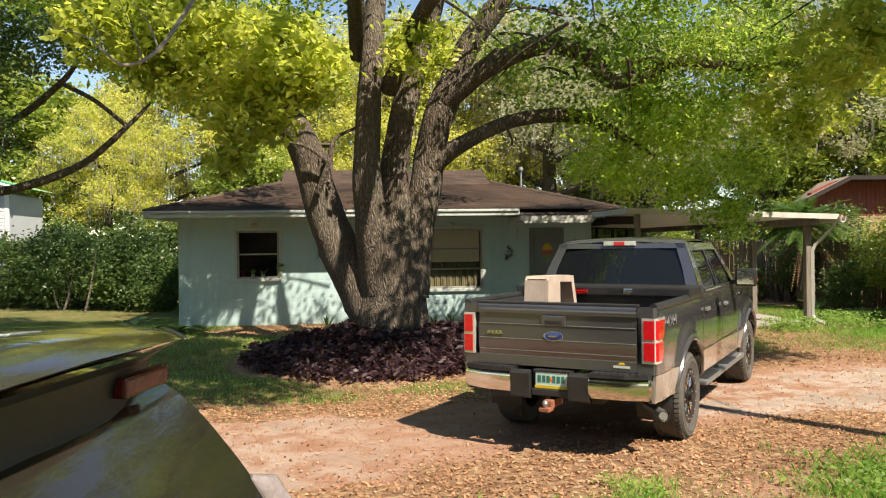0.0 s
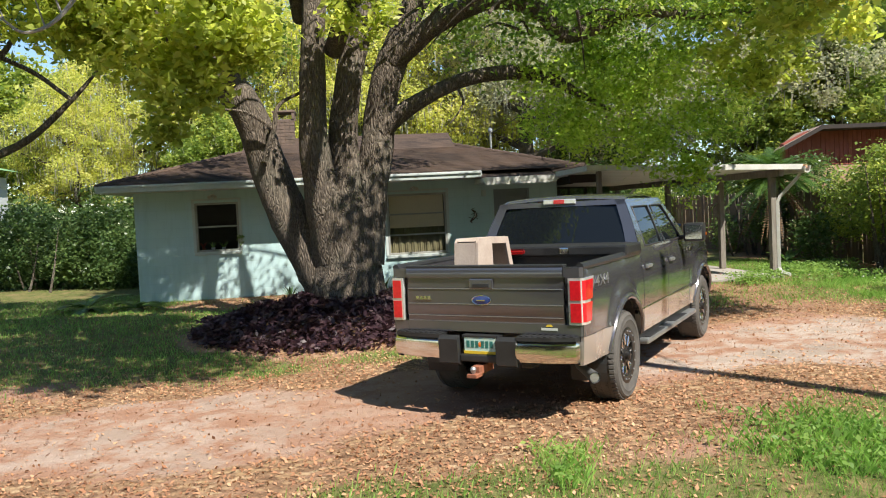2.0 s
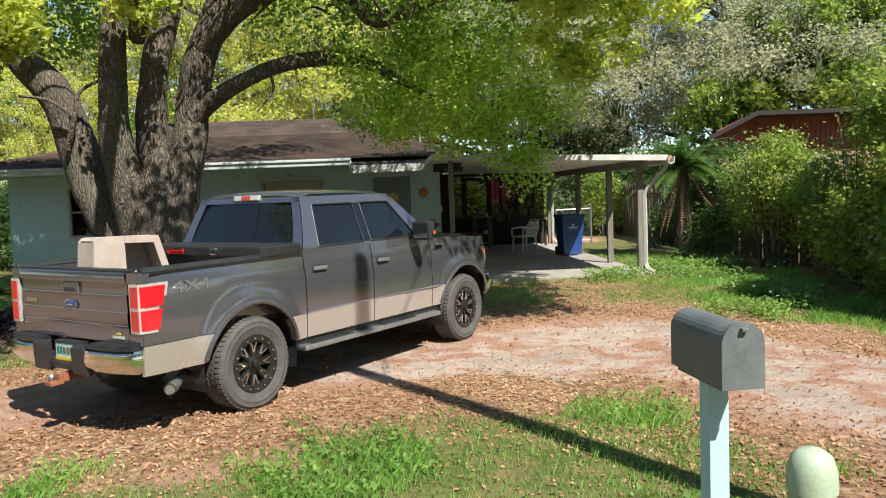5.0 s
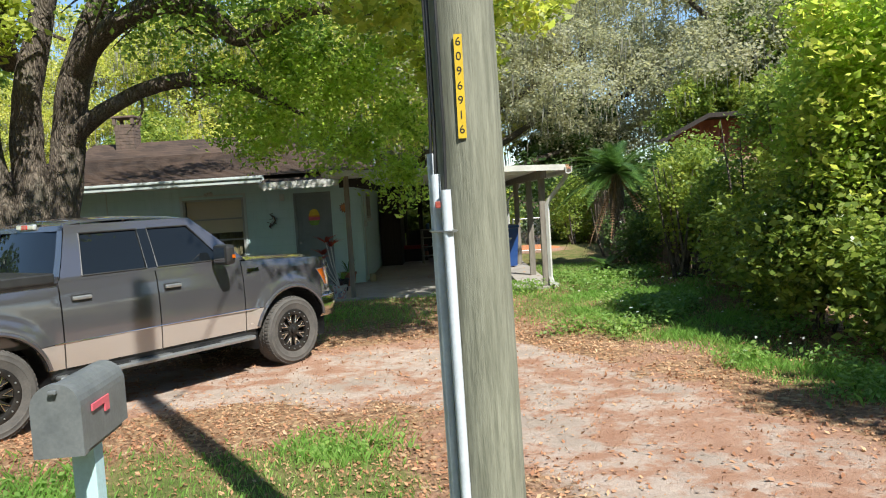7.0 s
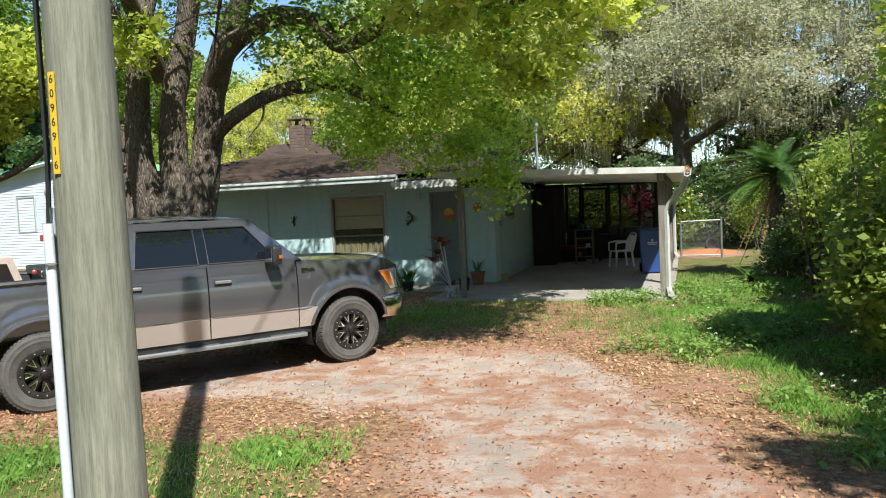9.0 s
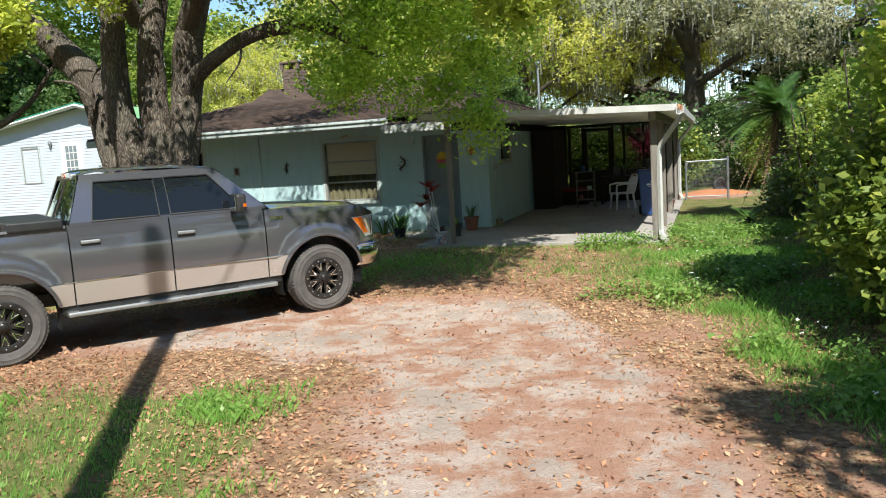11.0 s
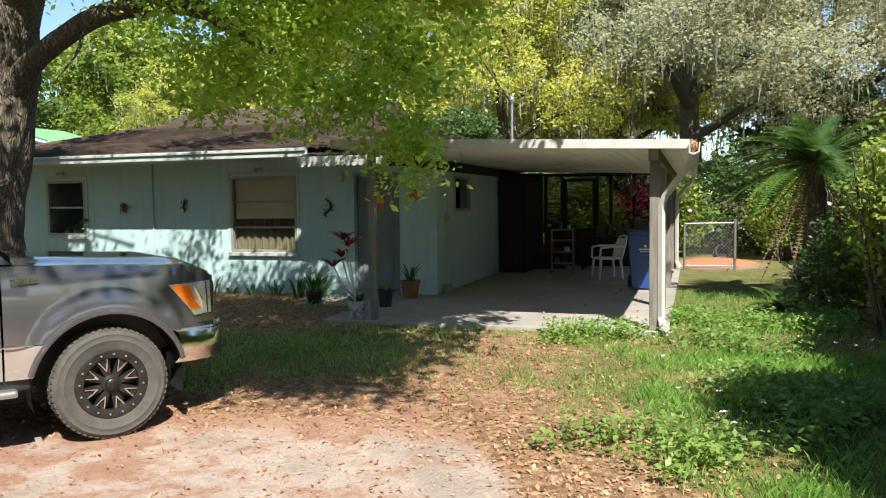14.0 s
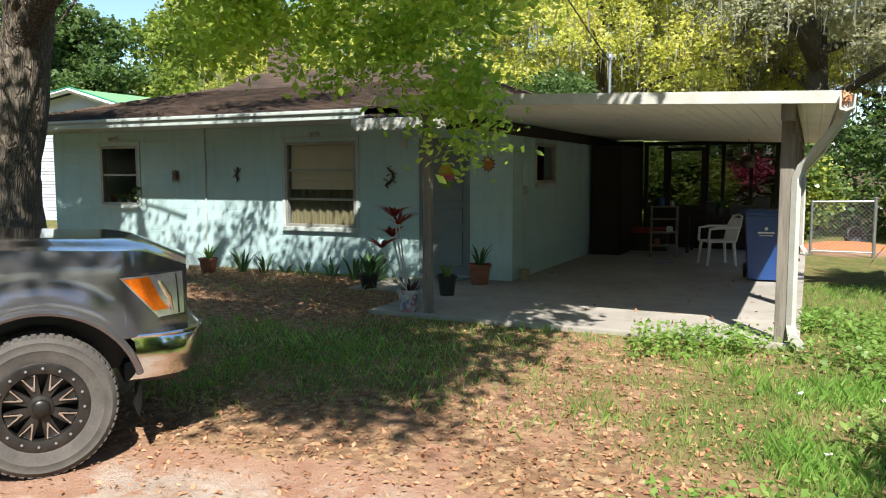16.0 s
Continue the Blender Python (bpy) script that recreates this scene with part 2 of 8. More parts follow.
M_METAL = plain("galvanised_steel", (0.45, 0.46, 0.46), (0.33, 0.33, 0.33), 8, 0.45, 0.85, 0.05)
M_MAILBOX = plain("grey_mailbox_enamel", (0.125, 0.135, 0.14), (0.19, 0.20, 0.20), 7, 0.5, 0.2, 0.12)
M_CHROME = plain("chrome", (0.82, 0.82, 0.80), (0.70, 0.68, 0.64), 5, 0.12, 1.0, 0.02)
M_BLACK = plain("black_plastic", (0.016, 0.016, 0.017), (0.03, 0.03, 0.03), 6, 0.45, bump=0.08)
M_RUBBER = plain("tyre_rubber", (0.06, 0.055, 0.05), (0.105, 0.094, 0.083), 7, 0.85, bump=0.2)
M_GUNMETAL = plain("black_wheel_paint", (0.028, 0.026, 0.025), (0.06, 0.053, 0.047), 9, 0.38, 0.6, 0.05)
M_RED = plain("red_plastic", (0.55, 0.02, 0.02), (0.42, 0.012, 0.014), 8, 0.15, bump=0.02, coat=0.5)
M_REDLENS = plain("red_lamp_lens", (0.62, 0.012, 0.02), (0.48, 0.008, 0.014), 30, 0.12, bump=0.1, coat=0.8)
M_ORANGE = plain("amber_lens", (0.85, 0.20, 0.012), (0.75, 0.15, 0.01), 30, 0.15, bump=0.08, coat=0.6)
M_CLEARLENS = plain("clear_lamp_lens", (0.78, 0.80, 0.77), (0.60, 0.61, 0.58), 18, 0.08, 0.5, 0.1, coat=0.8)
M_YELLOW = plain("yellow_tag", (0.68, 0.47, 0.03), (0.60, 0.40, 0.03), 9, 0.4, bump=0.02)
M_INK = plain("black_ink", (0.012, 0.012, 0.012), (0.02, 0.02, 0.02), 9, 0.6, bump=0.0)
M_BLUE = plain("blue_bin_plastic", (0.018, 0.055, 0.20), (0.022, 0.07, 0.24), 3, 0.4, bump=0.05)
M_EMBLEM = plain("blue_enamel", (0.02, 0.04, 0.16), (0.03, 0.05, 0.2), 20, 0.15, bump=0.0, coat=0.6)
M_TERRA = plain("terracotta", (0.30, 0.115, 0.065), (0.22, 0.085, 0.05), 9, 0.85)
M_BEIGE = plain("beige_moulded_plastic", (0.50, 0.405, 0.34), (0.40, 0.31, 0.255), 5, 0.6)
M_TRUCK = make_paint("grey_metallic_paint", (0.122, 0.119, 0.132), amount=0.14, metal=0.6)
M_TRUCK_LOW = make_paint("pale_adobe_paint", (0.37, 0.33, 0.30), (0.38, 0.28, 0.21), 0.3, 0.35)
M_SUV = make_paint("dark_taupe_paint", (0.055, 0.046, 0.037), (0.2, 0.16, 0.12), 0.12)
M_AUTOGLASS = make_glass("tinted_auto_glass", (0.008, 0.010, 0.012), 0.02)
M_DUSTYGLASS = make_paint("dusty_tinted_glass", (0.014, 0.012, 0.010), (0.16, 0.13, 0.10), 0.12, 0.0)
M_SCREEN = make_glass("insect_screen", (0.02, 0.02, 0.02), 0.9, clear=0.33)
M_FRAME = plain("weathered_aluminium", (0.36, 0.36, 0.33), (0.28, 0.27, 0.24), 5, 0.55, 0.3)
M_PANE = make_glass("window_pane", (0.015, 0.018, 0.02), 0.03, clear=0.93)
M_BLIND = plain("tan_blind", (0.85, 0.71, 0.49), (0.76, 0.63, 0.43), 6, 0.7)
M_CURTAIN = plain("olive_curtain", (0.19, 0.165, 0.085), (0.15, 0.13, 0.07), 5, 0.9)
M_DOOR = plain("grey_door_paint", (0.20, 0.23, 0.245), (0.17, 0.195, 0.21), 2.5, 0.55)
M_BRICK = plain("chimney_brick", (0.16, 0.11, 0.085), (0.10, 0.075, 0.06), 6, 0.9)
M_REDSIDE = plain("red_brown_siding", (0.27, 0.065, 0.04), (0.21, 0.05, 0.033), 3, 0.7)
M_TANROOF = plain("tan_shingle", (0.36, 0.26, 0.19), (0.28, 0.20, 0.15), 2, 0.95, bump=0.4, dist=0.01)
M_TANWALL = plain("tan_brick_wall", (0.34, 0.22, 0.14), (0.27, 0.17, 0.11), 4, 0.9)
M_SIDING = make_siding("white_lap_siding", (0.50, 0.525, 0.56))
M_GREENROOF = plain("green_roof", (0.17, 0.36, 0.17), (0.24, 0.42, 0.2), 1.5, 0.6)
M_GREENTRIM = plain("green_trim", (0.03, 0.22, 0.12), (0.04, 0.26, 0.14), 3, 0.5)
M_GREYROOF = plain("grey_roof", (0.30, 0.30, 0.30), (0.22, 0.22, 0.22), 1.5, 0.8)
# camphor leaf in shaded and sunlit copies, the light put into the colour
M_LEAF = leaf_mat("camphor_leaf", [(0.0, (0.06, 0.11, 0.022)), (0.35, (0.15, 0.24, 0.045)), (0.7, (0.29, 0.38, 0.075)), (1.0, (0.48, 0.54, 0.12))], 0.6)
M_LEAF_LIT = leaf_mat("sun_bright_leaf", [(0.0, (0.13, 0.18, 0.03)), (0.35, (0.33, 0.39, 0.065)), (0.8, (0.55, 0.57, 0.13)), (1.0, (0.62, 0.50, 0.17))], 0.6)
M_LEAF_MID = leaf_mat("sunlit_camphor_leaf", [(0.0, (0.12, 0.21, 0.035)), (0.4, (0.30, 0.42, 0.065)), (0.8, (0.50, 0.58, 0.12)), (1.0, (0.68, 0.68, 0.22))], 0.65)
M_LEAF_YEL = leaf_mat("yellow_green_leaf", [(0.0, (0.24, 0.28, 0.07)), (0.4, (0.45, 0.47, 0.10)), (0.8, (0.62, 0.59, 0.19)), (1.0, (0.66, 0.57, 0.28))], 0.55)
M_LEAF_DARK = leaf_mat("dark_evergreen_leaf", [(0.0, (0.035, 0.07, 0.025)), (0.5, (0.08, 0.135, 0.04)), (1.0, (0.17, 0.23, 0.07))], 0.4, 0.35)
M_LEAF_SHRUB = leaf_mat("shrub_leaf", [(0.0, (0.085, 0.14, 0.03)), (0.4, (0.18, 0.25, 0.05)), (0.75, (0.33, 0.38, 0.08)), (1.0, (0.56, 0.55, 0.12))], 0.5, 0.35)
M_LEAF_OAK = leaf_mat("mossy_oak_leaf", [(0.0, (0.22, 0.235, 0.15)), (0.5, (0.38, 0.375, 0.25)), (1.0, (0.49, 0.465, 0.345))], 0.5, 0.8)
M_MOSS = leaf_mat("spanish_moss", [(0.0, (0.17, 0.17, 0.13)), (0.5, (0.26, 0.25, 0.20)), (1.0, (0.35, 0.335, 0.27))], 0.3, 0.95)
M_GRASS = leaf_mat("grass_blade", [(0.0, (0.10, 0.19, 0.04)), (0.4, (0.175, 0.325, 0.06)), (0.75, (0.27, 0.42, 0.10)), (1.0, (0.46, 0.43, 0.20))], 0.45)
M_WEED = leaf_mat("weed_leaf", [(0.0, (0.11, 0.20, 0.045)), (0.5, (0.19, 0.31, 0.07)), (1.0, (0.31, 0.41, 0.11))], 0.45)
M_LITTER = leaf_mat("fallen_leaf", [(0.0, (0.15, 0.075, 0.04)), (0.35, (0.33, 0.155, 0.082)), (0.7, (0.48, 0.27, 0.15)), (1.0, (0.60, 0.44, 0.27))], 0.15, 0.7)
M_PURPLE = leaf_mat("purple_leaf", [(0.0, (0.022, 0.012, 0.016)), (0.5, (0.05, 0.024, 0.032)), (1.0, (0.12, 0.065, 0.065))], 0.25)
M_REDLEAF = leaf_mat("red_cordyline_leaf", [(0.0, (0.10, 0.012, 0.012)), (0.6, (0.26, 0.035, 0.025)), (1.0, (0.42, 0.09, 0.05))], 0.3)
M_PINK = leaf_mat("pink_blossom", [(0.0, (0.30, 0.04, 0.09)), (1.0, (0.48, 0.11, 0.17))], 0.4)
M_FROND = leaf_mat("cycad_frond", [(0.0, (0.03, 0.075, 0.015)), (0.6, (0.09, 0.16, 0.03)), (1.0, (0.20, 0.27, 0.05))], 0.3, 0.35)
M_DEADFROND = leaf_mat("dead_frond", [(0.0, (0.14, 0.08, 0.04)), (1.0, (0.33, 0.21, 0.12))], 0.2, 0.8)
M_SNAKE = leaf_mat("snake_plant_leaf", [(0.0, (0.025, 0.07, 0.022)), (1.0, (0.10, 0.19, 0.07))], 0.15, 0.4)


# ---- geometry helpers ----
class Geo:
    """Collects vertices and faces of one mesh; each face may carry a material slot."""

    def __init__(self):
        self.v, self.f, self.m = [], [], []

    def add(self, v, f, slot=0):
        k = len(self.v)
        self.v += [tuple(p) for p in v]
        self.f += [tuple(i + k for i in q) for q in f]
        self.m += [slot] * len(f)
        return self

    def box(self, x0, y0, z0, x1, y1, z1, bevel=0.0, slot=0, m=None):
        bm = bmesh.new()
        bmesh.ops.create_cube(bm, size=1)
        for p in bm.verts:
            p.co = Vector(((x0 + x1) / 2 + p.co.x * (x1 - x0), (y0 + y1) / 2 + p.co.y * (y1 - y0), (z0 + z1) / 2 + p.co.z * (z1 - z0)))
        if bevel:
            bmesh.ops.bevel(bm, geom=bm.edges[:], offset=bevel, segments=2, profile=0.6, affect="EDGES")
        bm.verts.index_update()
        v = [m @ p.co if m else p.co for p in bm.verts]
        self.add(v, [[q.index for q in f.verts] for f in bm.faces], slot)
        bm.free()
        return self

    def tube(self, pts, radii, n=12, caps=True, slot=0, rough=0.0, squash=1.0):
        """A tube along points; rough pushes the skin in and out."""
        pts = [Vector(p) for p in pts]
        if not hasattr(radii, "__len__"):
            radii = [radii] * len(pts)
        rings, up = [], None
        for i, p in enumerate(pts):
            d = (pts[min(i + 1, len(pts) - 1)] - pts[max(i - 1, 0)]).normalized()
            if up is None:
                up = Vector((1, 0, 0)) if abs(d.x) < 0.8 else Vector((0, 1, 0))
            a = (up - d * up.dot(d)).normalized()
            b = d.cross(a)
            up = a
            ring = []
            for k in range(n):
                w = 2 * math.pi * k / n
                q = a * math.cos(w) + b * math.sin(w) * squash
                r = radii[i]
                if rough:
                    r *= 1 + rough * noise.noise(p * 1.7 + q * 1.3) + 0.4 * rough * noise.noise(p * 5 + q * 4)
                ring.append(p + q * r)
            rings.append(ring)
        v = [q for r in rings for q in r]
        f = [(i * n + k, i * n + (k + 1) % n, (i + 1) * n + (k + 1) % n, (i + 1) * n + k) for i in range(len(pts) - 1) for k in range(n)]
        if caps:
            f += [tuple(range(n))[::-1], tuple((len(pts) - 1) * n + k for k in range(n))]
        return self.add(v, f, slot)

    def lathe(self, prof, n=24, m=None, slot=0):
        """Revolves (radius, height) pairs about z."""
        v = []
        for r, z in prof:
            for k in range(n):
                w = 2 * math.pi * k / n
                p = Vector((r * math.cos(w), r * math.sin(w), z))
                v.append(m @ p if m else p)
        f = [(i * n + k, i * n + (k + 1) % n, (i + 1) * n + (k + 1) % n, (i + 1) * n + k) for i in range(len(prof) - 1) for k in range(n)]
        return self.add(v, f, slot)

    def sheet(self, rows, slot=0, flip=False):
        """A surface through rows of points of equal count."""
        n = len(rows[0])
        v = [p for r in rows for p in r]
        f = [(i * n + k, i * n + k + 1, (i + 1) * n + k + 1, (i + 1) * n + k) for i in range(len(rows) - 1) for k in range(n - 1)]
        return self.add(v, [q[::-1] for q in f] if flip else f, slot)

    def prism(self, poly, axis, a, b, slot=0, m=None):
        """A flat outline pushed from a to b along an axis; the outline holds the other two coordinates in order."""
        def put(p, c):
            q = list(p)
            q.insert("xyz".index(axis), c)
            return m @ Vector(q) if m else Vector(q)
        n = len(poly)
        v = [put(p, a) for p in poly] + [put(p, b) for p in poly]
        f = [tuple(range(n)), tuple(range(2 * n - 1, n - 1, -1))] + [(k, (k + 1) % n, n + (k + 1) % n, n + k) for k in range(n)]
        return self.add(v, f, slot)

    def mesh(self, name, mats, smooth=False, fix=True):
        me = bpy.data.meshes.new(name)
        me.from_pydata([tuple(p) for p in self.v], [], self.f)
        for k in mats if isinstance(mats, (list, tuple)) else [mats]:
            me.materials.append(k)
        if any(self.m):
            me.polygons.foreach_set("material_index", self.m)
        if fix:
            bm = bmesh.new()
            bm.from_mesh(me)
            bmesh.ops.recalc_face_normals(bm, faces=bm.faces[:])
            bm.to_mesh(me)
            bm.free()
        if smooth:
            me.polygons.foreach_set("use_smooth", [True] * len(me.polygons))
            me.set_sharp_from_angle(angle=radians(38))
        me.update()
        return me


def part(name, geo, mats, parent, label="", smooth=False, fix=True):
    """One mesh under a thing or a part."""
    ob = new(name, geo.mesh(name, mats, smooth, fix))
    ob.parent = parent
    return tagged(ob, label)


def thing(name, label, category, at=None, group="", kind="", geo=None, mats=None, smooth=False, fix=True):
    """A top-level thing: an Empty to carry parts, or one mesh."""
    ob = new(name, geo.mesh(name, mats, smooth, fix) if geo else None)
    if at is not None:
        ob.matrix_world = at
    return tagged(ob, label, category, group, kind)


def smoothstep(a, b, x):
    t = min(1.0, max(0.0, (x - a) / (b - a)))
    return t * t * (3 - 2 * t)


# ---- ground ----
def ground_z(x, y):
    rise = 0.2 * smoothstep(9.5, 14.6, y)
    mound = 0.34 * smoothstep(2.3, 0.5, math.hypot((x - 0.8) / 1.15, y - 12.7))
    far = max(abs(x - 4) - 30, abs(y - 12) - 30, 0)
    return rise + mound + 0.03 * noise.noise(Vector((x * 0.35, y * 0.35, 0))) * (far == 0) * smoothstep(18, 14, y) * smoothstep(11, 7.5, abs(y - 9.5) + 4 * smoothstep(3.2, 1.5, abs(x - 4.2)))


def capsule(x, y, pts):
    """The distance to a line of points, each with a radius; below 0 inside."""
    best = 9e9
    for (ax, ay, ra), (bx, by, rb) in zip(pts, pts[1:]):
        dx, dy = bx - ax, by - ay
        t = min(1, max(0, ((x - ax) * dx + (y - ay) * dy) / (dx * dx + dy * dy)))
        best = min(best, math.hypot(x - ax - t * dx, y - ay - t * dy) - ra - t * (rb - ra))
    return best


DRIVE = [(-14, 6.0, 1.6), (-3, 7.2, 1.5), (1.2, 7.7, 1.7), (4.6, 9.0, 1.7), (7.6, 9.3, 1.95), (9.2, 7.2, 1.45), (9.7, 4.6, 1.35), (10.2, 0.5, 1.5)]


def weights(x, y):
    """Sand, leaf litter and turf at a place in the yard."""
    w = noise.noise(Vector((x * 0.9, y * 0.9, 3.1)))
    d = capsule(x, y, DRIVE) + 0.5 * w
    front = capsule(x, y, [(-1.5, 16.6, 1.0), (4.3, 15.6, 1.6)])
    mulch = math.hypot((x - 0.8) / 1.1, y - 12.7) - 2.0 + 0.3 * w
    inside = capsule(x, y, [(4.5, 9.2, 1.0), (7.8, 8.9, 1.7), (9.3, 6.4, 1.1), (9.8, 4.0, 1.0)])
    sand = smoothstep(0.5, -0.5, inside) + 0.45 * smoothstep(0.4, -0.6, d) * smoothstep(3.0, -1.0, x)
    patch = noise.noise(Vector((x * 0.45, y * 0.45, 9.0))) + 0.5 * noise.noise(Vector((x * 1.6, y * 1.6, 4.0)))
    litter = smoothstep(-0.75, -0.1, d) * smoothstep(2.2, 0.6, d)
    litter = max(litter * (0.75 + 0.5 * patch), 0.95 * smoothstep(0.5, -0.3, front), smoothstep(0.3, -0.2, mulch), 0.75 * smoothstep(2.0, 0.5, abs(x - 12.6) + 0.5 * w) * smoothstep(24, 20, y))
    near = capsule(x, y, [(1.2, 6.0, 0.5), (5.6, 7.2, 0.7)])
    litter = max(litter, 0.85 * smoothstep(0.8, -0.2, near))
    turf = smoothstep(0.15, 1.3, d + 0.7 * patch)
    turf *= 0.68 + 0.32 * smoothstep(-0.25, 0.35, patch)
    yard = smoothstep(1.5, -0.5, capsule(x, y, [(3.2, 13.6, 1.4), (7.8, 12.8, 1.6)]))
    turf *= 1 - 0.36 * yard
    litter = max(litter, 0.62 * yard)
    turf *= 1 - 0.9 * smoothstep(0.6, -0.3, front)
    turf *= 1 - smoothstep(0.5, -0.1, mulch)
    turf *= 1 - 0.75 * smoothstep(1.3, 0.2, abs(x - 12.7)) * smoothstep(24, 20, y)
    turf *= 1 - 0.55 * smoothstep(0.6, -0.6, near)
    turf *= 1 - 0.8 * smoothstep(1.6, 0.4, math.hypot(x - 10.6, (y - 25.6) * 0.7))
    return sand, litter, turf


def build_ground():
    def axis(lo, hi, a, b, fine, coarse):
        out, k = [], a
        while k <= b + 1e-6:
            out.append(k)
            k += fine
        left, right, s = [], [], coarse
        k = a - s
        while k > lo:
            left.append(k)
            s *= 1.5
            k -= s
        s, k = coarse, b + coarse
        while k < hi:
            right.append(k)
            s *= 1.5
            k += s
        return [lo] + left[::-1] + out + right + [hi]

    xs, ys = axis(-900, 900, -12, 15, 0.14, 0.5), axis(-900, 900, 1.0, 27, 0.14, 0.5)
    v = [(x, y, ground_z(x, y)) for y in ys for x in xs]
    n = len(xs)
    f = [(j * n + i, j * n + i + 1, (j + 1) * n + i + 1, (j + 1) * n + i) for j in range(len(ys) - 1) for i in range(n - 1)]
    me = bpy.data.meshes.new("ground")
    me.from_pydata(v, [], f)
    me.materials.append(M_GROUND)
    w = np.array([weights(p[0], p[1]) for p in v], dtype=np.float32)
    for k, name in enumerate(("sand", "litter", "turf")):
        me.attributes.new(name, "FLOAT", "POINT").data.foreach_set("value", w[:, k].copy())
    me.polygons.foreach_set("use_smooth", [True] * len(f))
    tagged(new("ground", me), "yard of red dirt, dry leaves and patchy grass", "ground", kind="structure")


build_ground()


# ---- the house ----
FY, SX, BX, TOP, SLAB = 17.69, 5.93, -3.55, 2.62, 0.25


def wall_geo(along, a0, a1, z0, z1, p0, p1, holes):
    """A thick wall along x or y from a0 to a1, between the planes p0 and p1, with openings (a0, a1, z0, z1)."""
    g = Geo()
    cuts_a = sorted({a0, a1, *[h[0] for h in holes], *[h[1] for h in holes]})
    cuts_z = sorted({z0, z1, *[h[2] for h in holes], *[h[3] for h in holes]})
    na, nz = len(cuts_a) - 1, len(cuts_z) - 1

    def solid(i, k):
        if not (0 <= i < na and 0 <= k < nz):
            return False
        ca, cz = (cuts_a[i] + cuts_a[i + 1]) / 2, (cuts_z[k] + cuts_z[k + 1]) / 2
        return not any(h[0] < ca < h[1] and h[2] < cz < h[3] for h in holes)

    def put(a, p, z):
        return (a, p, z) if along == "x" else (p, a, z)

    for i in range(na):
        for k in range(nz):
            if not solid(i, k):
                continue
            A, B, C, D = cuts_a[i], cuts_a[i + 1], cuts_z[k], cuts_z[k + 1]
            g.add([put(A, p0, C), put(B, p0, C), put(B, p0, D), put(A, p0, D)], [(0, 1, 2, 3)])
            g.add([put(A, p1, C), put(B, p1, C), put(B, p1, D), put(A, p1, D)], [(3, 2, 1, 0)])
            for there, q in ((solid(i - 1, k), [put(A, p0, C), put(A, p1, C), put(A, p1, D), put(A, p0, D)]),
                             (solid(i + 1, k), [put(B, p0, C), put(B, p1, C), put(B, p1, D), put(B, p0, D)]),
                             (solid(i, k - 1), [put(A, p0, C), put(A, p1, C), put(B, p1, C), put(B, p0, C)]),
                             (solid(i, k + 1), [put(A, p0, D), put(A, p1, D), put(B, p1, D), put(B, p0, D)])):
                if not there:
                    g.add(q, [(0, 1, 2, 3)])
    return g


house = thing("house", "single-storey pale blue block house with a brown hip roof", "house", pose(0, 0, 0))
W1, W2, DR = (-2.28, -1.345, 1.25, 2.33), (1.94, 3.30, 0.95, 2.33), (4.42, 5.26, SLAB + 0.03, 2.34)
W3 = (18.72, 19.75, 1.66, 2.29)
part("front_wall", wall_geo("x", BX, SX, 0.0, TOP, FY, FY + 0.2, [W1, W2, DR]), M_WALL, house, "pale blue painted block wall")
part("side_wall", wall_geo("y", FY + 0.2, 24.7, 0.0, TOP, SX - 0.2, SX, [W3]), M_WALL, house)
part("left_wall", wall_geo("y", FY + 0.2, 24.7, 0.0, TOP, BX, BX + 0.2, []), M_WALL, house)
part("back_wall", wall_geo("x", BX + 0.2, SX - 0.2, 0.0, TOP, 24.5, 24.7, []), M_WALL, house)
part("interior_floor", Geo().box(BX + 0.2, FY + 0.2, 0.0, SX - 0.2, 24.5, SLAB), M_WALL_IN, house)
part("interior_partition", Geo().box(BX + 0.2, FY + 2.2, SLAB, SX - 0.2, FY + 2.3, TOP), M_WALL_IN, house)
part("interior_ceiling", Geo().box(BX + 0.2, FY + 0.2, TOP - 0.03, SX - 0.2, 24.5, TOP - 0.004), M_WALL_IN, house)


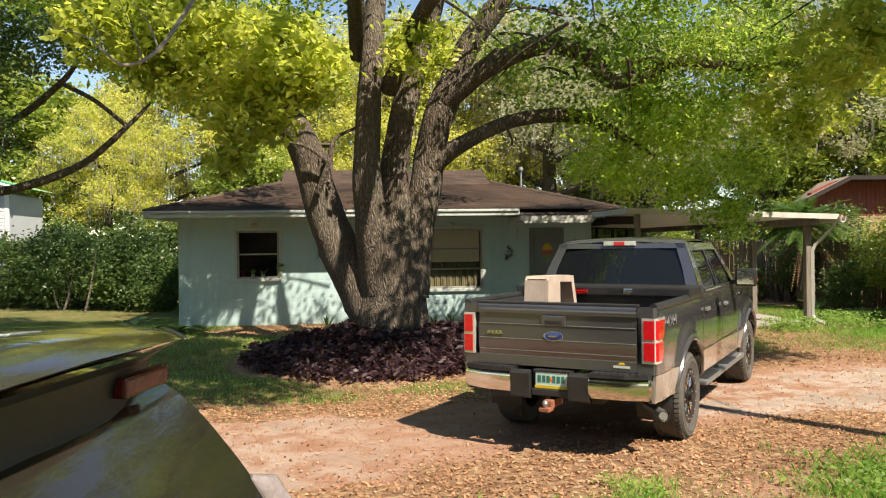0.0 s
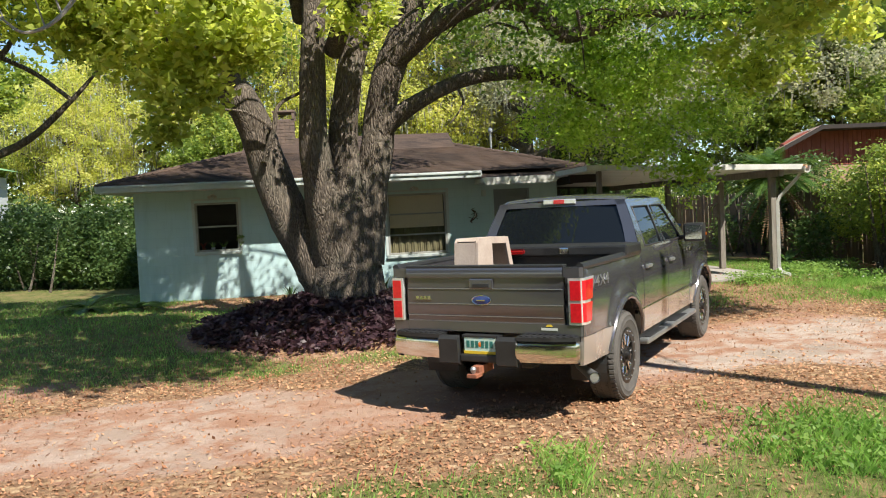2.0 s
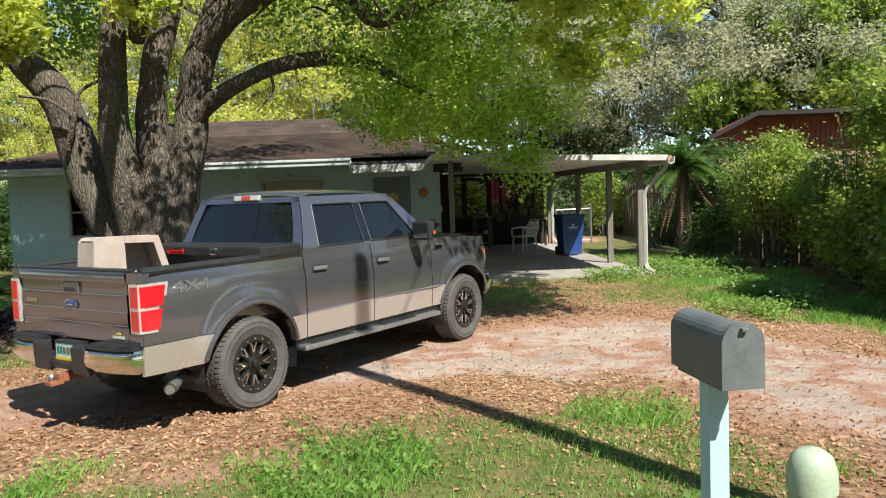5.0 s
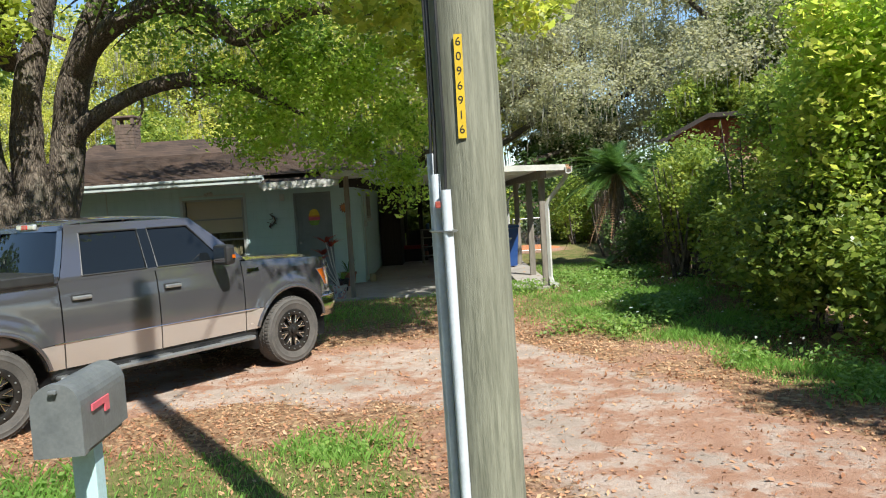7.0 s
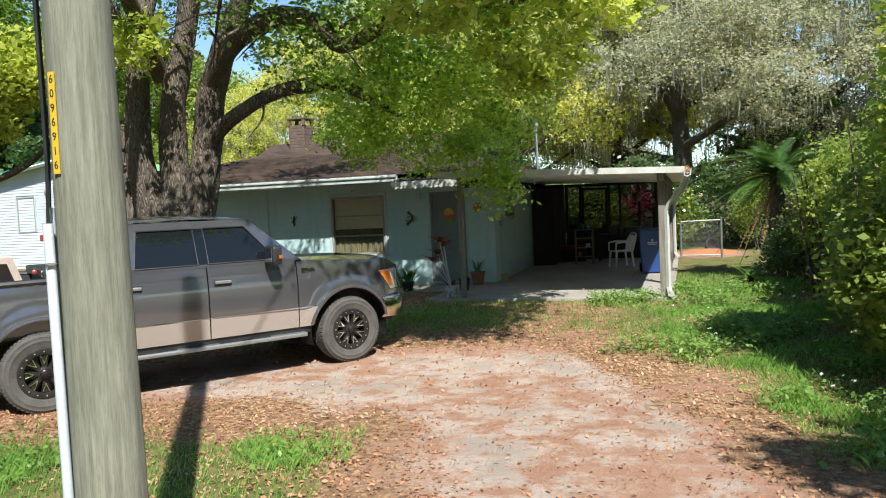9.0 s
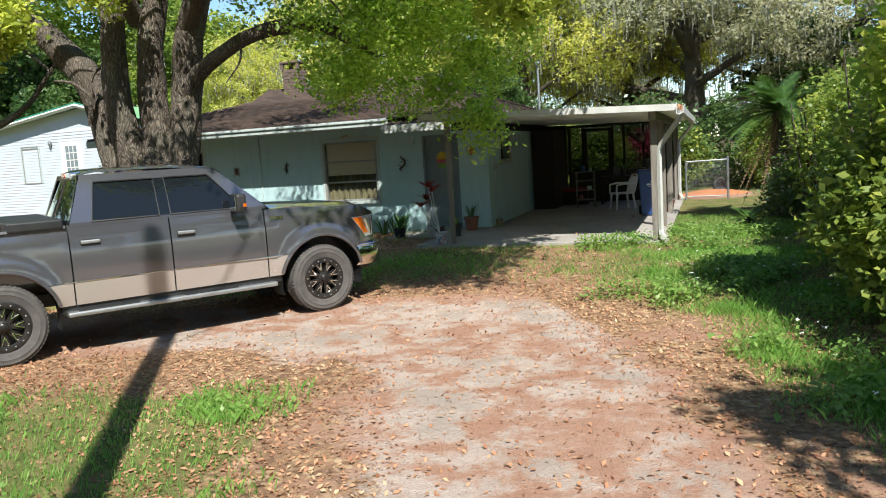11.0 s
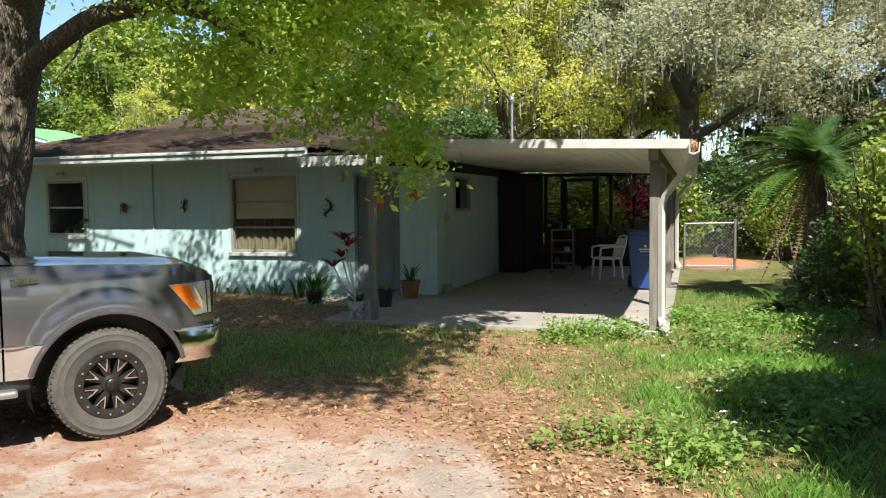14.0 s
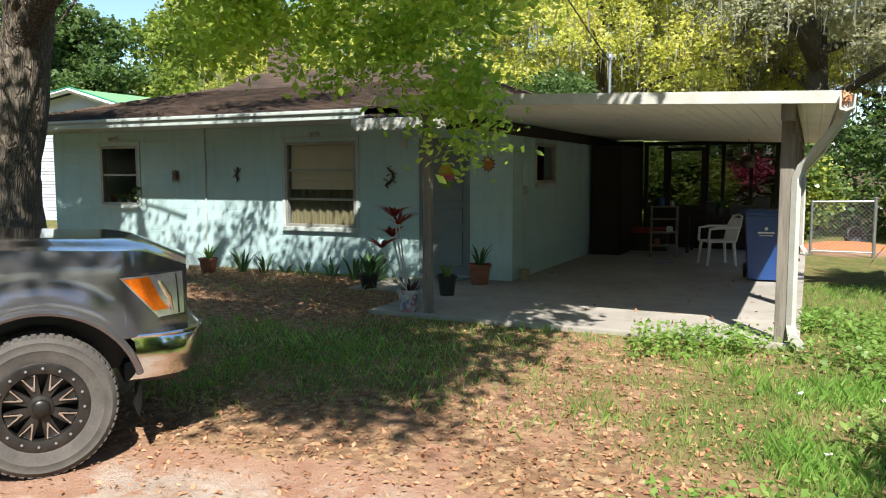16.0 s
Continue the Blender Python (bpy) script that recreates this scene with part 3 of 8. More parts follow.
def hip_roof(parent, x0, y0, x1, y1, z0, rx0, rx1, ry, rz, step, mat, name="roof"):
    """A hip roof laid in courses, each lapping the one below."""
    A, B, C, D = Vector((x0, y0, z0)), Vector((x1, y0, z0)), Vector((x1, y1, z0)), Vector((x0, y1, z0))
    P, Q = Vector((rx0, ry, rz)), Vector((rx1, ry, rz))
    ob = new(name)
    ob.parent = parent
    for a, b, c, d in ((A, B, P, Q), (B, C, Q, Q), (C, D, Q, P), (D, A, P, P)):
        run = ((c - a) - (b - a).normalized() * (c - a).dot((b - a).normalized())).length
        n = max(2, round(run / step))
        nrm = (b - a).cross(c - a).normalized()
        for i in range(n):
            lo, hi = i / n, (i + 1) / n
            off = nrm * 0.016
            p = [a.lerp(c, lo) + off, b.lerp(d, lo) + off, b.lerp(d, hi) + nrm * 0.003, a.lerp(c, hi) + nrm * 0.003]
            g = Geo().add(p, [(0, 1, 2, 3)])
            g.add([a.lerp(c, lo), b.lerp(d, lo), p[1], p[0]], [(0, 1, 2, 3)])
            part("shingle_course", g, mat, ob, fix=False)
    rg = Geo()
    for a, b in ((P, Q), (A, P), (B, Q), (C, Q), (D, P)):
        n = max(2, int((b - a).length / 0.28))
        for i in range(n):
            p, q = a.lerp(b, i / n), a.lerp(b, (i + 1) / n)
            rg.tube([p + Vector((0, 0, 0.012)), q + Vector((0, 0, 0.022))], [0.07, 0.078], 6, squash=0.5)
    part("ridge_cap", rg, mat, parent)
    return ob


EX0, EX1, EY0, EY1, EZ = -4.05, 6.35, 16.80, 25.6, 2.74
roof = hip_roof(house, EX0, EY0, EX1, EY1, EZ, -0.85, 3.42, 21.2, 3.82, 0.14, M_SHINGLE)
part("gablet", Geo().prism([(19.9, 3.49), (21.2, 4.025), (22.5, 3.49)], "x", -1.47, 3.94), M_SHINGLE, house)
sof = Geo()
sof.box(EX0 + 0.02, EY0 + 0.02, 2.60, EX1 - 0.4, FY - 0.003, 2.625).box(EX0 + 0.02, FY, 2.60, BX - 0.003, EY1 - 0.02, 2.625)
part("soffit", sof, M_TRIM, house, "pale painted soffit boards")
fas = Geo()
fas.box(EX0, EY0 - 0.025, 2.60, 4.0, EY0, 2.745, 0.006).box(EX0 - 0.025, EY0 - 0.025, 2.60, EX0, EY1, 2.745, 0.006)
part("fascia", fas, M_FASCIA, house, "weathered grey-blue fascia board")
gut = Geo().box(EX0 + 0.1, EY0 - 0.06, 2.69, 3.98, EY0 - 0.028, 2.74, 0.01)
part("drip_edge", gut, M_FASCIA, house)
# lower porch eave with its scalloped board
pe = Geo()
pe.add([(3.98, 16.52, 2.56), (5.62, 16.52, 2.56), (5.62, 17.3, 2.80), (3.98, 17.3, 2.80)], [(0, 1, 2, 3)])
pe.add([(3.98, 16.52, 2.53), (5.62, 16.52, 2.53), (5.62, 17.3, 2.77), (3.98, 17.3, 2.77)], [(3, 2, 1, 0)])
part("porch_roof", pe, M_SHINGLE, house)
part("porch_fascia", Geo().box(3.96, 16.49, 2.47, 5.64, 16.515, 2.575, 0.005).box(3.955, 16.52, 2.47, 3.98, 17.5, 2.57), M_TRIM, house)
sc = [(4.0, 2.475)]
for k in range(14):
    c = 4.0 + (k + 0.5) * 1.6 / 14
    sc += [(c + 0.057 * math.cos(math.pi + w * math.pi / 6), 2.455 + 0.045 * math.sin(math.pi + w * math.pi / 6)) for w in range(7)]
sc.append((5.6, 2.475))
part("scalloped_trim", Geo().prism(sc, "y", 16.494, 16.506), M_TRIM, house, "white scalloped trim board")
part("porch_soffit", Geo().box(3.98, 16.53, 2.47, 5.62, FY - 0.003, 2.49), M_TRIM, house)


def window(parent, along, a0, a1, z0, z1, p, sign, bars, sill=True):
    """A framed window; sign points out of the wall."""
    def bx(g, a, b, c, d, q0, q1, bevel=0.004):
        lo, hi = sorted((p + sign * q0, p + sign * q1))
        return g.box(a, lo, c, b, hi, d, bevel) if along == "x" else g.box(lo, a, c, hi, b, d, bevel)
    win = new("window")
    win.parent = parent
    fr = Geo()
    t = 0.045
    bx(fr, a0, a0 + t, z0, z1, -0.08, 0.015)
    bx(fr, a1 - t, a1, z0, z1, -0.08, 0.015)
    bx(fr, a0 + t, a1 - t, z1 - t, z1, -0.08, 0.015)
    bx(fr, a0 + t, a1 - t, z0, z0 + t, -0.08, 0.015)
    for z in bars:
        bx(fr, a0 + t, a1 - t, z - 0.018, z + 0.018, -0.065, -0.02)
    part("window_frame", fr, M_FRAME, win, "weathered pale metal window frame")
    edges = [z0 + t, *bars, z1 - t]
    for lo, hi in zip(edges, edges[1:]):
        pg = part("pane", bx(Geo(), a0 + t, a1 - t, lo, hi, -0.05, -0.044, 0), M_PANE, win)
        pg.visible_shadow = False
    if sill:
        part("window_sill", bx(Geo(), a0 - 0.04, a1 + 0.04, z0 - 0.07, z0, -0.02, 0.06, 0.01), M_FASCIA, win)
    tr = Geo()
    bx(tr, a0 - 0.06, a0 - 0.002, z0, z1 + 0.05, 0, 0.018)
    bx(tr, a1 + 0.002, a1 + 0.06, z0, z1 + 0.05, 0, 0.018)
    bx(tr, a0 - 0.06, a1 + 0.06, z1 + 0.052, z1 + 0.09, 0, 0.018)
    part("casing", tr, M_FASCIA, win)
    return win


window(house, "x", *W1, FY, -1, [1.80])
window(house, "x", *W2, FY, -1, [1.40, 1.87])
window(house, "y", *W3, SX, 1, [])
blind = thing("window_blind", "tan slatted blind behind the large front window", "blind", pose(0, 0, 0))
for k in range(22):
    z = 2.27 - k * 0.033
    m = pose((W2[0] + W2[1]) / 2, FY + 0.085, z, 74 + 4 * math.sin(k * 2.1), 0, 0.25 * math.sin(k))
    part("slat", Geo().box(-0.62, -0.017, -0.001, 0.62, 0.017, 0.001, 0, 0, m), M_BLIND, blind)
cur = Geo().sheet([[(W2[0] + 0.03 + i * 0.0133, FY + 0.115 + 0.018 * math.sin(i * 0.55) + 0.01 * math.sin(i * 1.7 + z), z) for i in range(99)] for z in (0.96, 1.3, 1.6)])
thing("curtain", "olive-brown curtain hanging behind the large front window", "curtain", geo=cur, mats=M_CURTAIN, smooth=True)

door = new("door")
door.parent = house
tagged(door, "closed grey panelled front door")
dl = Geo().box(DR[0] + 0.05, FY + 0.05, DR[2], DR[1] - 0.05, FY + 0.095, DR[3] - 0.05, 0.004)
part("door_leaf", dl, M_DOOR, door)
for z0, z1 in ((0.42, 0.95), (1.05, 1.30), (1.40, 2.18)):
    pg = Geo()
    for a, b, c, d in ((4.56, 5.12, z0, z0 + 0.025), (4.56, 5.12, z1 - 0.025, z1), (4.56, 4.585, z0, z1), (5.095, 5.12, z0, z1)):
        pg.box(a, FY + 0.036, c, b, FY + 0.0505, d, 0.005)
    part("panel_moulding", pg, M_DOOR, door)
fr = Geo().box(DR[0], FY - 0.012, DR[2], DR[0] + 0.05, FY + 0.14, DR[3], 0.005).box(DR[1] - 0.05, FY - 0.012, DR[2], DR[1], FY + 0.14, DR[3], 0.005)
fr.box(DR[0] + 0.05, FY - 0.012, DR[3] - 0.05, DR[1] - 0.05, FY + 0.14, DR[3], 0.005)
part("door_frame", fr, M_DOOR, door)
part("door_handle", Geo().tube([(4.53, FY + 0.05, 1.22), (4.53, FY - 0.005, 1.22)], 0.012, 8).lathe([(0.0, 0.0), (0.028, 0.008), (0.03, 0.025), (0.0, 0.04)], 12, pose(4.53, FY, 1.22, 90)), M_METAL, door)
part("threshold", Geo().box(DR[0], FY - 0.04, SLAB, DR[1], FY + 0.14, SLAB + 0.035, 0.006), M_METAL, door)

chim = new("chimney")
chim.parent = house
tagged(chim, "short brick chimney with a dark cap")
cg = Geo()
for k in range(14):
    z = 3.3 + k * 0.09
    o = 0.0 if k % 2 else 0.05
    for i in range(4):
        cg.box(-0.95 + i * 0.125, 20.65, z, -0.95 + (i + 1) * 0.125 - 0.012, 20.74, z + 0.08, 0.004)
        cg.box(-0.95 + i * 0.125, 21.06, z, -0.95 + (i + 1) * 0.125 - 0.012, 21.15, z + 0.08, 0.004)
        cg.box(-0.95, 20.74 + i * 0.08, z, -0.86, 20.74 + (i + 1) * 0.08 - 0.01, z + 0.08, 0.004)
        cg.box(-0.552, 20.74 + i * 0.08, z, -0.462, 20.74 + (i + 1) * 0.08 - 0.01, z + 0.08, 0.004)
cg.box(-0.94, 20.66, 3.2, -0.47, 21.14, 4.53)
chim.location = (0.3, 0.0, -0.08)
part("chimney_shaft", cg, M_BRICK, chim)
part("cap", Geo().box(-1.0, 20.6, 4.72, -0.41, 21.2, 4.77, 0.008).box(-0.98, 20.62, 4.55, -0.9, 20.7, 4.72).box(-0.51, 20.62, 4.55, -0.43, 20.7, 4.72).box(-0.98, 21.1, 4.55, -0.9, 21.18, 4.72).box(-0.51, 21.1, 4.55, -0.43, 21.18, 4.72), M_BRICK, chim)

mast = thing("service_mast", "galvanised electric service mast above the roof", "mast", pose(5.75, 24.3, 2.3))
part("pipe", Geo().tube([(0, 0, 0), (0, 0, 2.0)], 0.035, 12), M_METAL, mast)
part("weatherhead", Geo().lathe([(0.0, 2.14), (0.07, 2.1), (0.08, 2.02), (0.05, 1.96)], 12).tube([(0, 0, 2.05), (0, -0.12, 1.98)], [0.05, 0.04], 10), M_METAL, mast)
drop = Geo()
p, q = Vector((5.75, 24.2, 4.25)), Vector((7.75, 3.0, 6.6))
drop.tube([p.lerp(q, t / 24) - Vector((0, 0, 3.2 * (t / 24) * (1 - t / 24) * 0.35)) for t in range(25)], 0.014, 6)
thing("service_cable", "black service cable from the pole to the roof mast", "cable", geo=drop, mats=M_BLACK, smooth=True)

pipe = thing("wall_conduit", "thin painted conduit running up the front wall", "conduit", pose(0.25, FY - 0.016, 0.2))
part("tube", Geo().tube([(0, 0, 0), (0, 0, 2.4)], 0.013, 8), M_FASCIA, pipe)
sidec = thing("wall_conduit", "thin conduit with an outlet box on the carport wall", "conduit", pose(SX + 0.014, 18.16, 0.3))
part("tube", Geo().tube([(0, 0, 0.05), (0, 0, 1.2)], 0.012, 8).tube([(0, 0, 1.32), (0, 0, 2.2)], 0.012, 8), M_FASCIA, sidec)
part("outlet_box", Geo().box(-0.012, -0.045, 1.19, 0.05, 0.045, 1.33, 0.008), M_METAL, sidec)

for x, z in ((-1.87, 2.47), (2.57, 2.45)):
    fl = thing("flood_light", "small twin flood light under the eave", "lamp", pose(x, FY - 0.002, z), "eave lights")
    part("base", Geo().lathe([(0.0, 0.0), (0.05, 0.0), (0.045, 0.03), (0.0, 0.03)], 14, pose(0, 0, 0, 90)), M_FASCIA, fl)
    for s in (-1, 1):
        m = pose(s * 0.045, -0.09, -0.01, 115, 0, s * 25)
        part("lamp_head", Geo().lathe([(0.0, -0.05), (0.02, -0.05), (0.028, -0.01), (0.045, 0.04), (0.04, 0.045), (0.0, 0.035)], 14, m).tube([(0, -0.02, 0), (s * 0.03, -0.06, -0.005)], 0.008, 6), M_TRIM, fl)
bx = thing("porch_light", "small square porch light beside the door", "lamp", pose(4.18, FY - 0.002, 2.28))
part("box", Geo().box(-0.05, -0.07, -0.09, 0.05, 0.0, 0.06, 0.012), M_FASCIA, bx)


# wall ornaments
def limbs(g, segs, r):
    for a in segs:
        g.tube([(p[0], -0.02, p[1]) for p in a], r, 6)
    return g


gec = Geo()
gec.tube([(0, -0.02, 0.13), (0.01, -0.025, 0.07), (-0.01, -0.025, -0.02), (0.03, -0.02, -0.09), (0.0, -0.02, -0.14)], [0.012, 0.026, 0.024, 0.012, 0.003], 8)
limbs(gec, [[(0.01, 0.06), (0.06, 0.08), (0.07, 0.12)], [(0.0, 0.06), (-0.05, 0.05), (-0.07, 0.09)], [(0.0, -0.03), (0.05, -0.03), (0.06, -0.08)], [(0.0, -0.03), (-0.05, -0.01), (-0.07, -0.06)]], 0.007)
M_BRONZE = plain("dark_bronze", (0.06, 0.045, 0.04), (0.10, 0.06, 0.05), 12, 0.5, 0.4)
thing("wall_lizard", "dark metal lizard ornament hung on the blue wall", "ornament", pose(0.94, FY, 1.80, 0, 8), geo=gec, mats=M_BRONZE, smooth=True)
frog = Geo()
frog.tube([(0, -0.02, 0.1), (0, -0.03, 0.05), (0, -0.03, -0.03), (0, -0.02, -0.08)], [0.02, 0.04, 0.042, 0.015], 10)
limbs(frog, [[(0.02, 0.05), (0.07, 0.02), (0.06, 0.1)], [(-0.02, 0.05), (-0.07, 0.02), (-0.06, 0.1)], [(0.02, -0.05), (0.08, -0.02), (0.06, -0.11)], [(-0.02, -0.05), (-0.08, -0.02), (-0.06, -0.11)]], 0.009)
thing("wall_frog", "small reddish metal frog ornament hung on the wall", "ornament", pose(-0.43, FY, 1.78), geo=frog, mats=plain("rusty_metal", (0.16, 0.075, 0.05), (0.09, 0.05, 0.04), 12, 0.6), smooth=True)
sal = thing("wall_salamander", "curved metal salamander ornament with a pale back", "ornament", pose(3.91, FY, 1.76))
part("body", Geo().tube([(0.04, -0.02, 0.17), (-0.03, -0.03, 0.15), (0.05, -0.035, 0.08), (0.07, -0.035, 0.0), (0.0, -0.03, -0.08), (-0.06, -0.02, -0.13), (-0.02, -0.02, -0.17)], [0.006, 0.012, 0.028, 0.034, 0.03, 0.022, 0.01], 8), M_BRONZE, sal, smooth=True)
part("pale_back", Geo().tube([(0.045, -0.058, 0.08), (0.062, -0.066, 0.0), (0.0, -0.056, -0.07)], [0.01, 0.016, 0.01], 6), M_TRIM, sal, smooth=True)
for leg in ([(0.06, 0.06), (0.12, 0.05)], [(0.05, -0.04), (0.11, -0.08)], [(0.03, 0.05), (-0.05, 0.02)], [(-0.02, -0.06), (-0.1, -0.03)]):
    part("leg", limbs(Geo(), [leg], 0.008), M_BRONZE, sal)
son = thing("sun_ornament", "orange ceramic sun ornament on the wall beside the door", "ornament", pose(5.55, FY, 1.95))
part("disc", Geo().lathe([(0.0, 0.04), (0.05, 0.035), (0.075, 0.015), (0.075, 0.0)], 20, pose(0, 0, 0, 90)), plain("orange_ceramic", (0.55, 0.22, 0.05), (0.45, 0.15, 0.04), 14, 0.4), son, smooth=True)
for k in range(12):
    w = k * math.pi / 6
    part("ray", Geo().prism([(0.07, -0.022), (0.125, 0.0), (0.07, 0.022)], "z", 0.0, 0.012, m=pose(0, 0, 0, 90) @ pose(0, 0, 0, 0, 0, math.degrees(w))), M_TERRA, son)
egg = thing("door_decoration", "striped egg-shaped decoration in yellow, pink and green on the door", "decoration", pose(4.86, FY + 0.033, 1.77))
pal = [plain("craft_yellow", (0.72, 0.50, 0.05), None, 9, 0.7), plain("craft_orange", (0.62, 0.24, 0.05), None, 9, 0.7), plain("craft_pink", (0.62, 0.12, 0.20), None, 9, 0.7), plain("craft_green", (0.20, 0.36, 0.08), None, 9, 0.7)]
for name, z0, z1, m in (("top_band", 0.05, 0.2, pal[0]), ("orange_band", 0.015, 0.05, pal[1]), ("pink_band", -0.06, 0.015, pal[2]), ("green_band", -0.17, -0.06, pal[3])):
    zs = [z0 + (z1 - z0) * k / 8 for k in range(9)]
    hw = [0.125 * math.sqrt(max(0, 1 - ((z - 0.0) / 0.2) ** 2)) for z in zs]
    part(name, Geo().prism([(-a, z) for a, z in zip(hw, zs)] + [(a, z) for a, z in zip(hw[::-1], zs[::-1])], "y", -0.02, 0.0), m, egg)

# ---- carport ----
slab = Geo().box(5.25, 14.72, -0.05, 9.78, 24.25, SLAB, 0.012).box(3.95, 16.35, -0.05, 5.249, FY - 0.003, SLAB - 0.03, 0.012).box(5.249, 16.3, -0.05, SX + 0.3, FY + 0.1, SLAB - 0.004)
thing("carport_slab", "stained concrete carport slab with scattered leaves", "slab", geo=slab, mats=M_CONC, kind="structure")
carport = thing("carport", "open carport with a white pan roof on grey wooden posts", "carport", pose(0, 0, 0))


def roof_z(x):
    return 2.60 - 0.034 * (x - 5.75)


rg = Geo()
xs = [5.62 + (10.0 - 5.62) * k / 28 for k in range(29)]
top, bot = [], []
for k, x in enumerate(xs):
    top.append((x, roof_z(x) + 0.02))
    for d, h in ((0.0, 0.0), (0.045, 0.0), (0.05, 0.009), (0.06, 0.009), (0.065, 0.0)):
        if k < 28:
            bot.append((x + d * 1.0, roof_z(x + d) - 0.055 + h))
poly = bot + [(10.0, roof_z(10.0) - 0.055)] + top[::-1]
rg.prism([(a, b) for a, b in poly], "y", 14.42, 24.35)
part("pan_roof", rg, M_PAN, carport, "white ribbed metal pan ceiling")
part("front_fascia", Geo().prism([(5.6, roof_z(5.6) - 0.07), (10.02, roof_z(10.02) - 0.07), (10.02, roof_z(10.02) + 0.035), (5.6, roof_z(5.6) + 0.035)], "y", 14.38, 14.415), M_TRIM, carport)
part("left_fascia", Geo().box(5.58, 14.38, roof_z(5.6) - 0.075, 5.615, 16.5, roof_z(5.6) + 0.03, 0.004), M_TRIM, carport)
part("gutter", Geo().prism([(10.005, 2.44), (10.005, 2.33), (10.06, 2.31), (10.12, 2.34), (10.13, 2.45), (10.115, 2.45), (10.105, 2.35), (10.05, 2.33), (10.02, 2.345), (10.02, 2.44)], "y", 14.3, 24.3), M_TRIM, carport, "white gutter full of dry leaves")
lg = Geo()
random.seed(4)
for k in range(90):
    m = pose(10.06 + random.uniform(-0.03, 0.03), 14.3 + abs(random.gauss(0, 0.5)), 2.44 + random.uniform(-0.03, 0.03), random.uniform(-60, 60), random.uniform(-60, 60), random.uniform(0, 360))
    lg.add([m @ Vector(p) for p in ((-0.035, 0, 0), (0, -0.013, 0.004), (0.035, 0, 0), (0, 0.013, 0.004))], [(0, 1, 2, 3)])
thing("gutter_leaves", "dry brown leaves piled in the gutter", "leaves", kind="stuff", geo=lg, mats=M_LITTER, fix=False)


def post(x, y, z0, z1, s, mat, label="", base=None):
    p = part("post", Geo().box(x - s, y - s, z0, x + s, y + s, z1, 0.008), mat, carport, label)
    return p


post(5.97, 14.84, SLAB, roof_z(5.97) - 0.055, 0.046, M_GREYWOOD, "grey weathered porch post")
for y in (14.84, 17.0, 19.9, 23.7):
    post(9.62, y, SLAB if y < 24 else 0.2, roof_z(9.62) - 0.2, 0.06, M_GREYWOOD)
part("side_beam", Geo().box(9.56, 14.5, roof_z(9.62) - 0.2, 9.68, 24.3, roof_z(9.62) - 0.06, 0.006), M_GREYWOOD, carport)
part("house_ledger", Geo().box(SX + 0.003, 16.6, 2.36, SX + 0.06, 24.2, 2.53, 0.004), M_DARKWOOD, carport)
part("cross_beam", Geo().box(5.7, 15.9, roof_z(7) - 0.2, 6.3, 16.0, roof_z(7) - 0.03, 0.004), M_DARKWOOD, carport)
dsp = Geo().tube([(10.06, 14.55, 2.33), (10.03, 14.57, 2.24), (9.74, 14.76, 1.86), (9.70, 14.78, 1.76), (9.70, 14.78, 0.42), (9.72, 14.72, 0.33), (9.80, 14.55, 0.28)], 0.042, 4)
part("downspout", dsp, M_TRIM, carport, "white metal downspout stained brown")
part("downspout", Geo().tube([(10.06, 23.3, 2.33), (10.03, 23.35, 2.24), (9.74, 23.6, 1.9), (9.70, 23.62, 1.8), (9.70, 23.62, 0.42), (9.80, 23.4, 0.28)], 0.042, 4), M_TRIM, carport)
# the back porch screen
scr = thing("porch_screen", "dark timber screen wall closing the back of the carport", "screen", pose(0, 0, 0))
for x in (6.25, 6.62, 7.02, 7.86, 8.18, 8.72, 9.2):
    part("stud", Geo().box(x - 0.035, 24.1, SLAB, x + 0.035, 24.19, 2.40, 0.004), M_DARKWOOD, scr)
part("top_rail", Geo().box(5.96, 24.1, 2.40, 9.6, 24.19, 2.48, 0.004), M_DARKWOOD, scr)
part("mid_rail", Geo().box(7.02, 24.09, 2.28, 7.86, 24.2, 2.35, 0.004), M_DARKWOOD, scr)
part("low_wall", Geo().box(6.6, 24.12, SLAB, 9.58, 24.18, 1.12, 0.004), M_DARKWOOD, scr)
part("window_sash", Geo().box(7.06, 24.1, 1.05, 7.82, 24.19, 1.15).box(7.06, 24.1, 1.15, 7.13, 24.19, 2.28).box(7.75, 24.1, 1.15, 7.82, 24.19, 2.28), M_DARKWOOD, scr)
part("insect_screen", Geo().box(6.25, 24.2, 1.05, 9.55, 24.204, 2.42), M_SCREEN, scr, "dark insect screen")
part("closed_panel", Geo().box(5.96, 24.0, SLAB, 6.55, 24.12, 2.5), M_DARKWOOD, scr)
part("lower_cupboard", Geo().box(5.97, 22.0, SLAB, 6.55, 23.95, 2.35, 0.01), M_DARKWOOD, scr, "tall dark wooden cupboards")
# ---- the pick-up truck ----
TRUCK = pose(2.754, 7.767, 0, 0, 0, 52.97)
truck = thing("pickup_truck", "grey crew-cab pickup truck with pale lower panels, parked on dirt", "truck", TRUCK)
AR, AF, HZ, AX = 0.0, 3.67, 0.43, 0.555
SPLIT, SILL = 0.80, 0.55


def arch_z(x):
    for c in (AR, AF):
        if abs(x - c) < AX:
            return HZ + math.sqrt(AX * AX - (x - c) ** 2)
    return 0.0


